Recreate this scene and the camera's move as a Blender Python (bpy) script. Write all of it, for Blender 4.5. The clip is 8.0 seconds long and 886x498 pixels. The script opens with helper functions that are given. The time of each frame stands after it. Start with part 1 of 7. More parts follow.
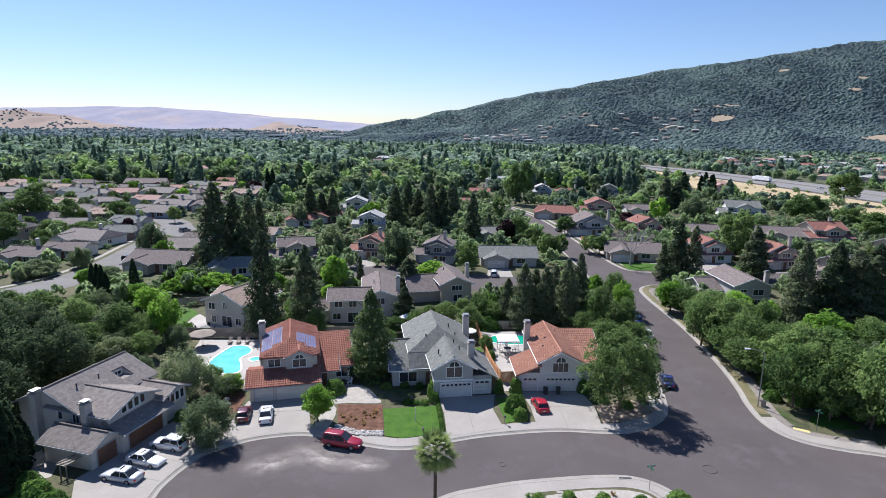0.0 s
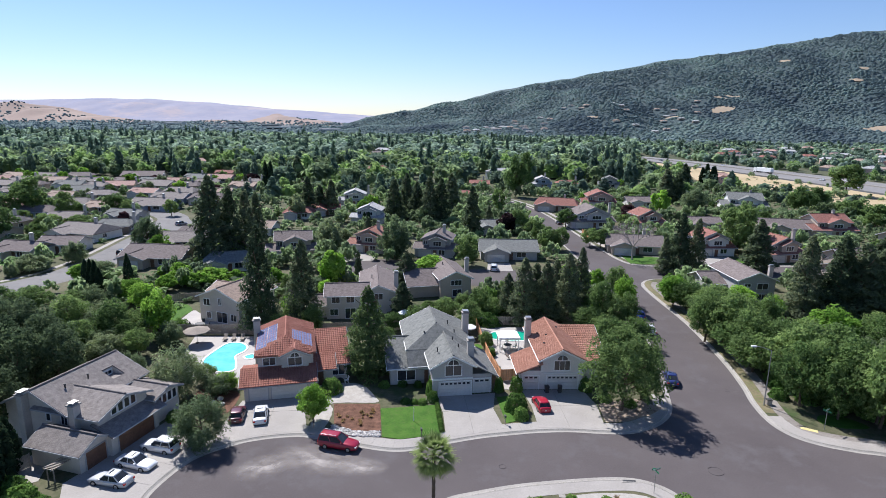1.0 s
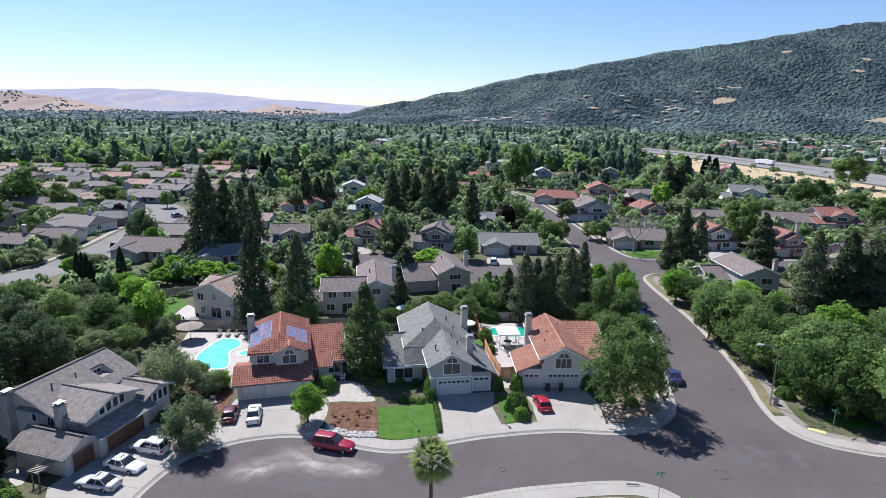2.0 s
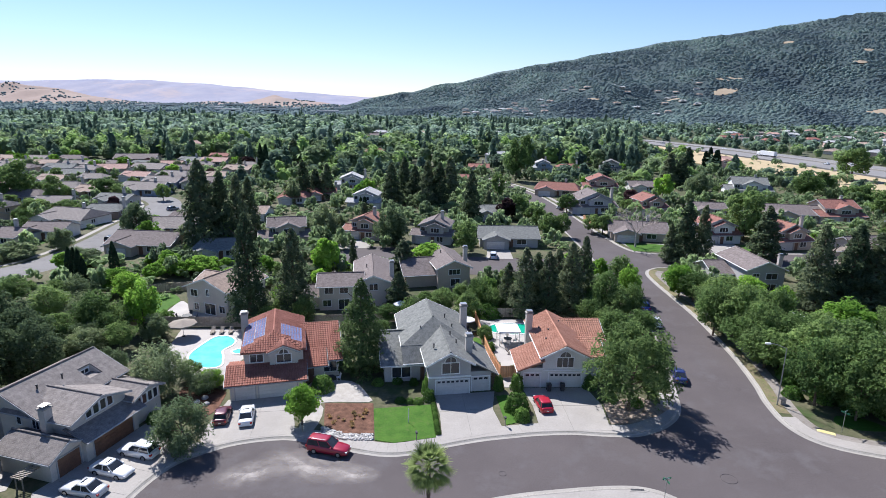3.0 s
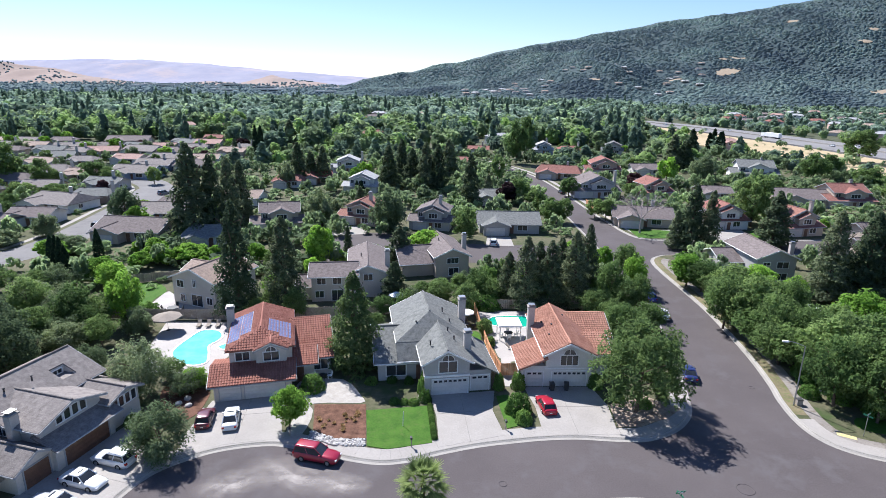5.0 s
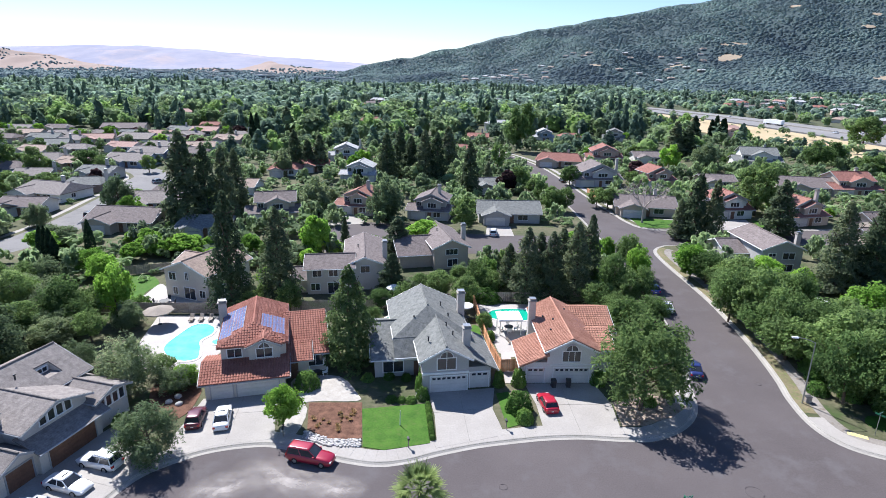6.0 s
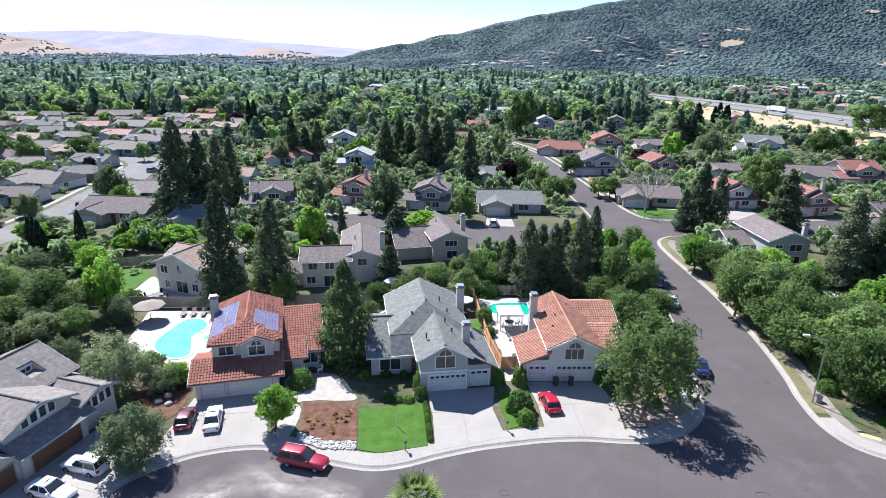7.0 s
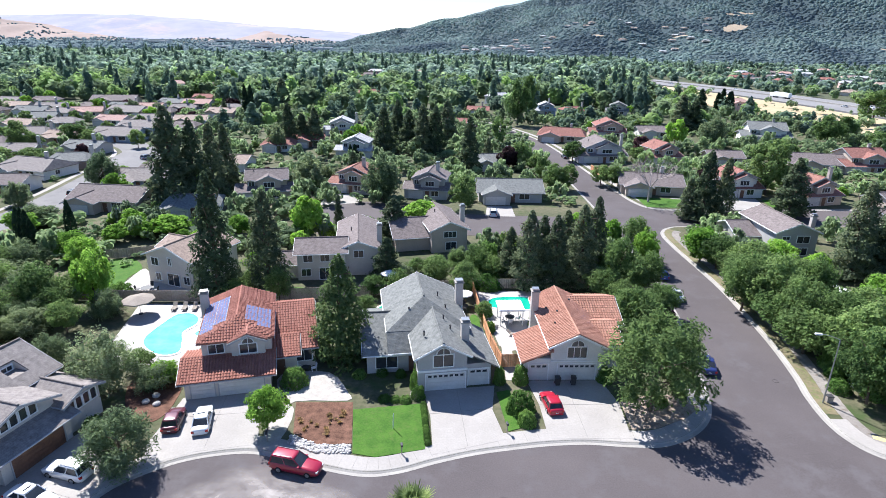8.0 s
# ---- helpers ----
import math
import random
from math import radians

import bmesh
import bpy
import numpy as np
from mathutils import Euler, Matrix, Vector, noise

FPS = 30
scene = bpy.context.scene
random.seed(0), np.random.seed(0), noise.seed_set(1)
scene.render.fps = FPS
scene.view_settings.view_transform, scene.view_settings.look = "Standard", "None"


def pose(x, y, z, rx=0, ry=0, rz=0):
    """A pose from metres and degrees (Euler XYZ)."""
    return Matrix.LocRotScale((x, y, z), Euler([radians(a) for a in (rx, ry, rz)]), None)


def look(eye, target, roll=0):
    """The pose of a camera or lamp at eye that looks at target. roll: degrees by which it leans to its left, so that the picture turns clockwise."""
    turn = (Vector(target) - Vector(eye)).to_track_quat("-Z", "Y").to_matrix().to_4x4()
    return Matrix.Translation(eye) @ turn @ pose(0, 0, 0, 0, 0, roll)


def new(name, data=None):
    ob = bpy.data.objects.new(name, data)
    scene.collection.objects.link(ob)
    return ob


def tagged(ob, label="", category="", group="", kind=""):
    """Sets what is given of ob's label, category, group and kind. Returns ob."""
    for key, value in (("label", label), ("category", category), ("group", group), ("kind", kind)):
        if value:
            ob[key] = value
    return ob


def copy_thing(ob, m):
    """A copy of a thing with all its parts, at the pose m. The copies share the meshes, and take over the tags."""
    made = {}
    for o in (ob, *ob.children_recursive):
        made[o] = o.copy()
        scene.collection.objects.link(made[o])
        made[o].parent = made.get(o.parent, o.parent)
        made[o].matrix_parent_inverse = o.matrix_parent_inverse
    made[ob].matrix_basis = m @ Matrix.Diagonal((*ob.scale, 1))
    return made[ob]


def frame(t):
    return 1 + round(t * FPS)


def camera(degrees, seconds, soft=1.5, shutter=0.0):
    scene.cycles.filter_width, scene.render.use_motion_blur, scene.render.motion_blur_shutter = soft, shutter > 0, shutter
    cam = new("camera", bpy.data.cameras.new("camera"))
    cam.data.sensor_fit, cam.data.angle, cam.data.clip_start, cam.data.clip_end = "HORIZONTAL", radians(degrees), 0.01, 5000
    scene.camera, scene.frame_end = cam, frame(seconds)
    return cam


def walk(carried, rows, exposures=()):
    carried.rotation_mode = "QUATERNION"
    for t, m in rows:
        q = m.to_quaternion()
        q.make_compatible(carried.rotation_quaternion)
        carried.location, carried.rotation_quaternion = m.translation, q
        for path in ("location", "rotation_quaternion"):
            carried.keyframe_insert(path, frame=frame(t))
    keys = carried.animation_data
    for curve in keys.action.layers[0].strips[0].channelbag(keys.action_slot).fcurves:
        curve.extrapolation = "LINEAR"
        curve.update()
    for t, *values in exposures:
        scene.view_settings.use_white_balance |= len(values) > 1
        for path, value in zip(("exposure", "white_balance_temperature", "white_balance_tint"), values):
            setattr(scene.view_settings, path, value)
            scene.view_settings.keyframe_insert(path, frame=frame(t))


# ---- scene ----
cam = camera(74.5, 8.0, 0.3)
PATH = [
    (0, (-0.448, 2.283, 39.0), (-0.453, 4.241, 38.59), 0.9),
    (0.5, (-0.384, 3.427, 39.029), (-0.388, 5.382, 38.605), 0.9),
    (1, (-0.295, 4.54, 39.052), (-0.299, 6.492, 38.615), 0.8),
    (1.5, (-0.241, 5.712, 39.058), (-0.244, 7.661, 38.606), 0.9),
    (3, (-0.025, 9.429, 39.087), (-0.025, 11.367, 38.593), 0.9),
    (3.5, (0.077, 10.642, 39.087), (0.077, 12.577, 38.579), 0.9),
    (4, (0.199, 11.918, 39.08), (0.199, 13.848, 38.558), 0.8),
    (4.5, (0.24, 13.269, 39.081), (0.241, 15.195, 38.544), 0.9),
    (6, (0.422, 17.261, 39.071), (0.427, 19.17, 38.474), 0.9),
    (6.5, (0.528, 18.671, 39.092), (0.532, 20.572, 38.474), 0.9),
    (7, (0.581, 20.069, 39.099), (0.587, 21.964, 38.46), 0.9),
    (7.5, (0.648, 21.523, 39.133), (0.656, 23.41, 38.472), 0.9),
    (8, (0.73, 23.007, 39.154), (0.738, 24.886, 38.47), 1.0),
]
walk(cam, [(t, look(eye, target, roll)) for t, eye, target, roll in PATH],
     exposures=[(0, 0.66, 6000, 13), (1.5, 0.72, 5980, 13), (3, 0.81, 5960, 13), (4.5, 0.92, 5930, 13), (6.5, 1.11, 5900, 12), (8, 1.24, 5900, 12)])

# ---- world, sun ----
SUN = Vector((-0.50, 0.70, 1.0)).normalized()
world = bpy.data.worlds.new("sky")
scene.world = world
world.use_nodes = True
sky = world.node_tree.nodes.new("ShaderNodeTexSky")
sky.sky_type, sky.sun_disc = "NISHITA", False
sky.sun_elevation, sky.sun_rotation = math.asin(SUN.z), math.atan2(SUN.x, SUN.y)
sky.altitude, sky.air_density, sky.dust_density, sky.ozone_density = 100, 1.0, 0.1, 2.5
background = world.node_tree.nodes["Background"]
background.inputs["Strength"].default_value = 0.07
tint = world.node_tree.nodes.new("ShaderNodeMix")
tint.data_type, tint.blend_type = "RGBA", "MULTIPLY"
tint.inputs[0].default_value, tint.inputs[7].default_value = 1.0, (0.915, 0.955, 1.09, 1)
world.node_tree.links.new(sky.outputs["Color"], tint.inputs[6])
world.node_tree.links.new(tint.outputs[2], background.inputs["Color"])
sun = new("sun", bpy.data.lights.new("sun", "SUN"))
sun.data.energy, sun.data.angle, sun.data.color = 5.0, radians(0.55), (1.0, 0.95, 0.87)
sun.matrix_world = look(SUN * 300, (0, 0, 0))


# ---- materials ----
def ramp(nodes, links, source, low, high, a=0.3, b=0.7):
    r = nodes.new("ShaderNodeValToRGB")
    r.color_ramp.elements[0].position, r.color_ramp.elements[1].position = a, b
    r.color_ramp.elements[0].color, r.color_ramp.elements[1].color = (*low, 1), (*high, 1)
    links.new(source, r.inputs["Fac"])
    return r.outputs["Color"]


def blend(nodes, links, factor, a, b, how="MIX"):
    m = nodes.new("ShaderNodeMix")
    m.data_type, m.blend_type = "RGBA", how
    for value, slot in ((factor, m.inputs[0]), (a, m.inputs[6]), (b, m.inputs[7])):
        if isinstance(value, bpy.types.NodeSocket):
            links.new(value, slot)
        elif isinstance(value, (float, int)):
            slot.default_value = value
        else:
            slot.default_value = (*value, 1)
    return m.outputs[2]


def grain(nodes, links, coords, scale, detail=4.0, rough=0.6):
    n = nodes.new("ShaderNodeTexNoise")
    n.inputs["Scale"].default_value, n.inputs["Detail"].default_value, n.inputs["Roughness"].default_value = scale, detail, rough
    links.new(coords, n.inputs["Vector"])
    return n.outputs["Fac"]


def surface(name, low, high, rough=0.8, coarse=0.15, fine=3.0, metal=0.0, bump=0.0, vary=0.0, courses=0.0, coat=0.0, dirt=None, world_coords=False):
    """A surface between two colours at two scales of noise. courses: height of horizontal courses; vary: spread from piece to piece."""
    m = bpy.data.materials.new(name)
    m.use_nodes = True
    nodes, links = m.node_tree.nodes, m.node_tree.links
    b = nodes["Principled BSDF"]
    tc = nodes.new("ShaderNodeTexCoord")
    if world_coords:
        geo = nodes.new("ShaderNodeNewGeometry")
        at = geo.outputs["Position"]
    else:
        at = tc.outputs["Object"]
    big, small = grain(nodes, links, at, coarse), grain(nodes, links, at, fine, 6.0, 0.7)
    add = nodes.new("ShaderNodeMath")
    add.operation = "MULTIPLY_ADD"
    add.inputs[1].default_value = 0.5
    half = nodes.new("ShaderNodeMath")
    half.operation = "MULTIPLY"
    half.inputs[1].default_value = 0.5
    links.new(big, half.inputs[0])
    links.new(small, add.inputs[0])
    links.new(half.outputs[0], add.inputs[2])
    colour = ramp(nodes, links, add.outputs[0], low, high, 0.36, 0.64)
    height = small
    if dirt:
        spots = ramp(nodes, links, grain(nodes, links, at, coarse * 2.3, 5.0, 0.75), (0, 0, 0), (1, 1, 1), 0.52, 0.66)
        colour = blend(nodes, links, spots, colour, dirt)
    if courses:
        sep = nodes.new("ShaderNodeSeparateXYZ")
        links.new(at, sep.inputs[0])
        mod = nodes.new("ShaderNodeMath")
        mod.operation = "DIVIDE"
        mod.inputs[1].default_value = courses
        links.new(sep.outputs["Z"], mod.inputs[0])
        fr = nodes.new("ShaderNodeMath")
        fr.operation = "FRACT"
        links.new(mod.outputs[0], fr.inputs[0])
        line = ramp(nodes, links, fr.outputs[0], (0.84, 0.84, 0.84), (1, 1, 1), 0.0, 0.35)
        colour = blend(nodes, links, 1.0, colour, line, "MULTIPLY")
        height = fr.outputs[0]
    if vary:
        info = nodes.new("ShaderNodeObjectInfo")
        geo2 = nodes.new("ShaderNodeNewGeometry")
        mix = nodes.new("ShaderNodeMath")
        mix.operation = "ADD"
        links.new(info.outputs["Random"], mix.inputs[0])
        links.new(geo2.outputs["Random Per Island"], mix.inputs[1])
        shade = ramp(nodes, links, mix.outputs[0], (1 - vary,) * 3, (1 + vary,) * 3, 0.3, 1.7)
        colour = blend(nodes, links, 1.0, colour, shade, "MULTIPLY")
    links.new(colour, b.inputs["Base Color"])
    b.inputs["Roughness"].default_value, b.inputs["Metallic"].default_value, b.inputs["Coat Weight"].default_value = rough, metal, coat
    if rough >= 0.85:
        b.inputs["Specular IOR Level"].default_value = 0.2
    if bump:
        bm_node = nodes.new("ShaderNodeBump")
        bm_node.inputs["Strength"].default_value, bm_node.inputs["Distance"].default_value = bump, 0.05
        links.new(height, bm_node.inputs["Height"])
        links.new(bm_node.outputs["Normal"], b.inputs["Normal"])
    return m


def foliage(name, low, high, spread=0.38, through_light=0.5, patch_scale=0.35, contrast=0.22):
    """Leaves: colour from leaf to leaf and tree to tree, some light passing through."""
    m = bpy.data.materials.new(name)
    m.use_nodes = True
    nodes, links = m.node_tree.nodes, m.node_tree.links
    b, out = nodes["Principled BSDF"], nodes["Material Output"]
    geo, info = nodes.new("ShaderNodeNewGeometry"), nodes.new("ShaderNodeObjectInfo")
    colour = ramp(nodes, links, geo.outputs["Random Per Island"], low, high, 0.0, 1.0)
    shade = ramp(nodes, links, info.outputs["Random"], (1 - spread, 1 - spread * 0.8, 1 - spread), (1 + spread, 1 + spread * 0.8, 1 + spread * 0.5), 0, 1)
    patch = ramp(nodes, links, grain(nodes, links, geo.outputs["Position"], patch_scale, 1.5), (1 - contrast, 1 - contrast, 1 - contrast * 0.9), (1 + contrast, 1 + contrast * 0.9, 1 + contrast * 0.4))
    colour = blend(nodes, links, 1.0, blend(nodes, links, 1.0, colour, shade, "MULTIPLY"), patch, "MULTIPLY")
    links.new(colour, b.inputs["Base Color"])
    b.inputs["Roughness"].default_value, b.inputs["Specular IOR Level"].default_value = 0.9, 0.08
    t = nodes.new("ShaderNodeBsdfTranslucent")
    links.new(colour, t.inputs["Color"])
    mix = nodes.new("ShaderNodeMixShader")
    mix.inputs[0].default_value = through_light
    links.new(b.outputs[0], mix.inputs[1])
    links.new(t.outputs[0], mix.inputs[2])
    links.new(mix.outputs[0], out.inputs["Surface"])
    return m


M = {
    "asphalt": surface("asphalt", (0.074, 0.0635, 0.064), (0.106, 0.092, 0.092), 0.9, 0.08, 6, bump=0.2, world_coords=True, dirt=(0.102, 0.092, 0.094)),
    "pale_asphalt": surface("bleached_asphalt", (0.15, 0.145, 0.143), (0.2, 0.192, 0.188), 0.9, 0.1, 4, world_coords=True, dirt=(0.135, 0.13, 0.128)),
    "seam": surface("slab_seam", (0.2, 0.19, 0.175), (0.27, 0.255, 0.235), 0.95, 0.5, 4, world_coords=True),
    "patch": surface("asphalt_dusty", (0.16, 0.145, 0.135), (0.27, 0.25, 0.23), 0.9, 0.3, 3, world_coords=True),
    "concrete": surface("concrete", (0.265, 0.245, 0.224), (0.35, 0.327, 0.302), 0.85, 0.25, 5, bump=0.1, world_coords=True, dirt=(0.3, 0.278, 0.256)),
    "old_concrete": surface("weathered_pavement", (0.18, 0.162, 0.145), (0.27, 0.245, 0.22), 0.9, 0.4, 4, bump=0.1, world_coords=True, dirt=(0.15, 0.125, 0.1)),
    "kerb": surface("kerb_concrete", (0.255, 0.238, 0.215), (0.345, 0.323, 0.293), 0.85, 0.4, 4, world_coords=True),
    "deck": surface("pool_deck", (0.3, 0.277, 0.258), (0.385, 0.356, 0.333), 0.8, 0.3, 5, world_coords=True),
    "paver": surface("stone_paving", (0.29, 0.268, 0.24), (0.41, 0.385, 0.35), 0.85, 1.2, 4, world_coords=True, dirt=(0.34, 0.31, 0.27)),
    "yard": surface("yard_earth", (0.05, 0.062, 0.028), (0.14, 0.125, 0.08), 0.95, 0.07, 1.2, world_coords=True, dirt=(0.05, 0.075, 0.025)),
    "earth": surface("valley_ground", (0.045, 0.06, 0.03), (0.1, 0.1, 0.06), 0.95, 0.02, 0.3, world_coords=True),
    "lawn": surface("lawn_turf", (0.028, 0.085, 0.008), (0.07, 0.15, 0.018), 0.9, 0.7, 5, bump=0.5, world_coords=True, dirt=(0.07, 0.12, 0.022)),
    "mulch": surface("bark_mulch", (0.06, 0.03, 0.02), (0.19, 0.1, 0.068), 0.95, 1.3, 9, bump=0.8, world_coords=True),
    "litter": surface("leaf_litter", (0.2, 0.15, 0.11), (0.38, 0.31, 0.25), 0.95, 0.7, 7, bump=0.4, world_coords=True, dirt=(0.16, 0.11, 0.08)),
    "gravel": surface("white_gravel", (0.28, 0.26, 0.24), (0.55, 0.53, 0.5), 0.9, 2.5, 10, bump=0.7, world_coords=True),
    "dry": surface("dry_grass", (0.33, 0.26, 0.15), (0.45, 0.36, 0.23), 0.95, 0.04, 0.6, world_coords=True, dirt=(0.36, 0.29, 0.17)),
    "freeway": surface("freeway_concrete", (0.17, 0.165, 0.165), (0.23, 0.22, 0.215), 0.9, 0.03, 0.5, world_coords=True),
    "bark": surface("bark", (0.07, 0.05, 0.035), (0.16, 0.12, 0.09), 0.95, 1.0, 8, bump=0.5),
    "pale_bark": surface("pale_bark", (0.3, 0.25, 0.23), (0.46, 0.4, 0.37), 0.9, 1.0, 8),
    "brick": surface("chimney_stucco", (0.4, 0.37, 0.34), (0.52, 0.49, 0.45), 0.9, 0.8, 6),
    "trim": surface("white_trim", (0.66, 0.66, 0.65), (0.8, 0.8, 0.79), 0.5, 0.6, 4),
    "gutter": surface("grey_gutter", (0.3, 0.3, 0.31), (0.42, 0.42, 0.42), 0.5, 0.6, 4),
    "door": surface("garage_paint", (0.52, 0.5, 0.48), (0.63, 0.61, 0.59), 0.5, 0.5, 3),
    "wooddoor": surface("garage_wood", (0.11, 0.055, 0.035), (0.2, 0.1, 0.06), 0.6, 0.5, 4),
    "glass": surface("window_glass", (0.02, 0.024, 0.03), (0.045, 0.05, 0.06), 0.08, 0.4, 2),
    "solar": surface("solar_cells", (0.1, 0.12, 0.22), (0.15, 0.17, 0.3), 0.2, 0.8, 3),
    "metal": surface("grey_metal", (0.3, 0.31, 0.32), (0.42, 0.43, 0.44), 0.4, 0.5, 4, metal=0.8),
    "dark": surface("dark_plastic", (0.02, 0.02, 0.022), (0.045, 0.045, 0.05), 0.6, 1, 5),
    "tyre": surface("tyre_rubber", (0.015, 0.015, 0.015), (0.03, 0.03, 0.03), 0.85, 2, 8),
    "fence_new": surface("cedar_boards", (0.42, 0.2, 0.1), (0.56, 0.3, 0.16), 0.8, 0.8, 5, vary=0.25),
    "fence_old": surface("weathered_boards", (0.2, 0.17, 0.14), (0.33, 0.29, 0.25), 0.9, 0.5, 4, vary=0.25),
    "canvas": surface("beige_canvas", (0.21, 0.18, 0.152), (0.29, 0.25, 0.215), 0.9, 0.8, 6),
    "white_cloth": surface("white_canvas", (0.72, 0.72, 0.72), (0.8, 0.8, 0.8), 0.85, 0.8, 6),
    "yellow": surface("tactile_yellow", (0.5, 0.42, 0.17), (0.58, 0.5, 0.24), 0.8, 1, 6),
    "tail": surface("tail_lamp_red", (0.3, 0.01, 0.01), (0.4, 0.02, 0.02), 0.2, 1, 5),
    "lamp": surface("head_lamp_clear", (0.6, 0.6, 0.6), (0.75, 0.75, 0.75), 0.1, 1, 5),
}


def worn_patch():
    """Dry dust on asphalt, thinning out raggedly from its middle."""
    m = bpy.data.materials.new("dry_dust")
    m.use_nodes = True
    nodes, links = m.node_tree.nodes, m.node_tree.links
    b, out = nodes["Principled BSDF"], nodes["Material Output"]
    b.inputs["Base Color"].default_value, b.inputs["Roughness"].default_value = (0.37, 0.335, 0.31, 1), 0.95
    tc = nodes.new("ShaderNodeTexCoord")
    length = nodes.new("ShaderNodeVectorMath")
    length.operation = "LENGTH"
    links.new(tc.outputs["Object"], length.inputs[0])
    rim = ramp(nodes, links, length.outputs["Value"], (1, 1, 1), (0, 0, 0), 0.1, 1.0)
    spots = ramp(nodes, links, grain(nodes, links, tc.outputs["Object"], 1.8, 6.0, 0.65), (0, 0, 0), (1, 1, 1), 0.33, 0.66)
    cover = blend(nodes, links, 1.0, rim, spots, "MULTIPLY")
    clear = nodes.new("ShaderNodeBsdfTransparent")
    mix = nodes.new("ShaderNodeMixShader")
    links.new(cover, mix.inputs[0])
    links.new(clear.outputs[0], mix.inputs[1])
    links.new(b.outputs[0], mix.inputs[2])
    links.new(mix.outputs[0], out.inputs["Surface"])
    return m


M["dust"] = worn_patch()
ROOF = {
    "grey": ((0.165, 0.145, 0.135), (0.24, 0.215, 0.2)), "slate": ((0.118, 0.122, 0.116), (0.19, 0.195, 0.186)),
    "brown": ((0.118, 0.097, 0.093), (0.192, 0.163, 0.155)), "light": ((0.3, 0.3, 0.3), (0.4, 0.4, 0.4)),
    "tanroof": ((0.25, 0.19, 0.155), (0.36, 0.28, 0.23)), "pinkroof": ((0.29, 0.185, 0.16), (0.39, 0.26, 0.22)),
    "red": ((0.18, 0.082, 0.066), (0.27, 0.128, 0.104)), "orange": ((0.2, 0.098, 0.076), (0.285, 0.145, 0.114)),
    "tile": ((0.2, 0.082, 0.06), (0.33, 0.155, 0.118)), "tile_pale": ((0.27, 0.13, 0.09), (0.4, 0.215, 0.155)),
}
for key, (lo, hi) in ROOF.items():
    if "tile" not in key:
        lo, hi = tuple(v * 0.8 for v in lo), tuple(v * 1.16 for v in hi)
    M["roof_" + key] = surface("roof_" + key, lo, hi, 0.9, 0.5 if "tile" in key else 1.8, 5 if "tile" in key else 9, bump=0.5, courses=0.09 if key not in ("tile", "tile_pale") else 0.0,
                               vary=0.16 if "tile" in key else 0.08)
WALL = {"white": (0.64, 0.63, 0.6), "tan": (0.46, 0.39, 0.32), "grey": (0.41, 0.395, 0.38), "blue": (0.3, 0.36, 0.46), "dark": (0.2, 0.16, 0.14),
        "pink": (0.5, 0.36, 0.31), "lilac": (0.5, 0.47, 0.5), "cream": (0.56, 0.51, 0.45)}
for key, c in WALL.items():
    M["wall_" + key] = surface("stucco_" + key, tuple(v * 0.88 for v in c), tuple(min(v * 1.1, 0.8) for v in c), 0.9, 0.4, 6, bump=0.15)
LEAF = {
    "oak": ((0.062, 0.098, 0.045), (0.13, 0.178, 0.08)), "redwood": ((0.082, 0.115, 0.058), (0.168, 0.205, 0.1)), "broad": ((0.105, 0.175, 0.05), (0.205, 0.295, 0.092)),
    "bright": ((0.17, 0.33, 0.038), (0.3, 0.48, 0.08)), "willow": ((0.135, 0.19, 0.08), (0.25, 0.31, 0.15)), "column": ((0.062, 0.105, 0.036), (0.135, 0.195, 0.065)), "ash": ((0.08, 0.135, 0.04), (0.17, 0.245, 0.078)),
    "cypress": ((0.02, 0.04, 0.02), (0.045, 0.075, 0.034)), "palm": ((0.14, 0.2, 0.055), (0.31, 0.39, 0.13)),
    "hedge": ((0.09, 0.175, 0.035), (0.17, 0.28, 0.065)), "plum": ((0.055, 0.03, 0.03), (0.1, 0.06, 0.055)),
}
for key, (lo, hi) in LEAF.items():
    # blue raised in every leaf colour to stand in for haze
    lo, hi = (lo[0], lo[1], lo[2] * 1.3), (hi[0], hi[1], hi[2] * 1.3)
    M["leaf_" + key] = foliage("leaf_" + key, lo, hi)
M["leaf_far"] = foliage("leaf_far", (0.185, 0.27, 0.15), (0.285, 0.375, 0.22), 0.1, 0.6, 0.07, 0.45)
# valley leaves with distance haze mixed into their colour: paler and bluer
M["leaf_valley_hazed"] = foliage("leaf_valley_hazed", (0.25, 0.345, 0.3), (0.335, 0.435, 0.365), 0.1, 0.6, 0.05, 0.35)
# far woods and oaks: aerial haze is part of this blue-grey leaf colour
M["leaf_distant_hazed"] = foliage("leaf_distant_hazed", (0.17, 0.235, 0.265), (0.225, 0.295, 0.325), 0.1, 0.3, 0.02, 0.3)
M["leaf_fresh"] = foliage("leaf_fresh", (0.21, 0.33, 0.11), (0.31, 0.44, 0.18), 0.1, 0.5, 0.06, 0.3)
# fresh leaves again, lightened and blued as if seen through haze
M["leaf_pale_hazed"] = foliage("leaf_pale_hazed", (0.26, 0.37, 0.24), (0.35, 0.46, 0.3), 0.1, 0.6, 0.05, 0.35)
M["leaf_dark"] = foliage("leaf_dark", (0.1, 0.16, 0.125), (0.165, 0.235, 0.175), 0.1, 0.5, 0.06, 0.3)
# ridge crowns: haze painted as a light blue-green leaf colour
M["leaf_hill_hazed"] = foliage("leaf_hill_hazed", (0.215, 0.295, 0.335), (0.26, 0.345, 0.37), 0.1, 0.6, 0.006, 0.36)
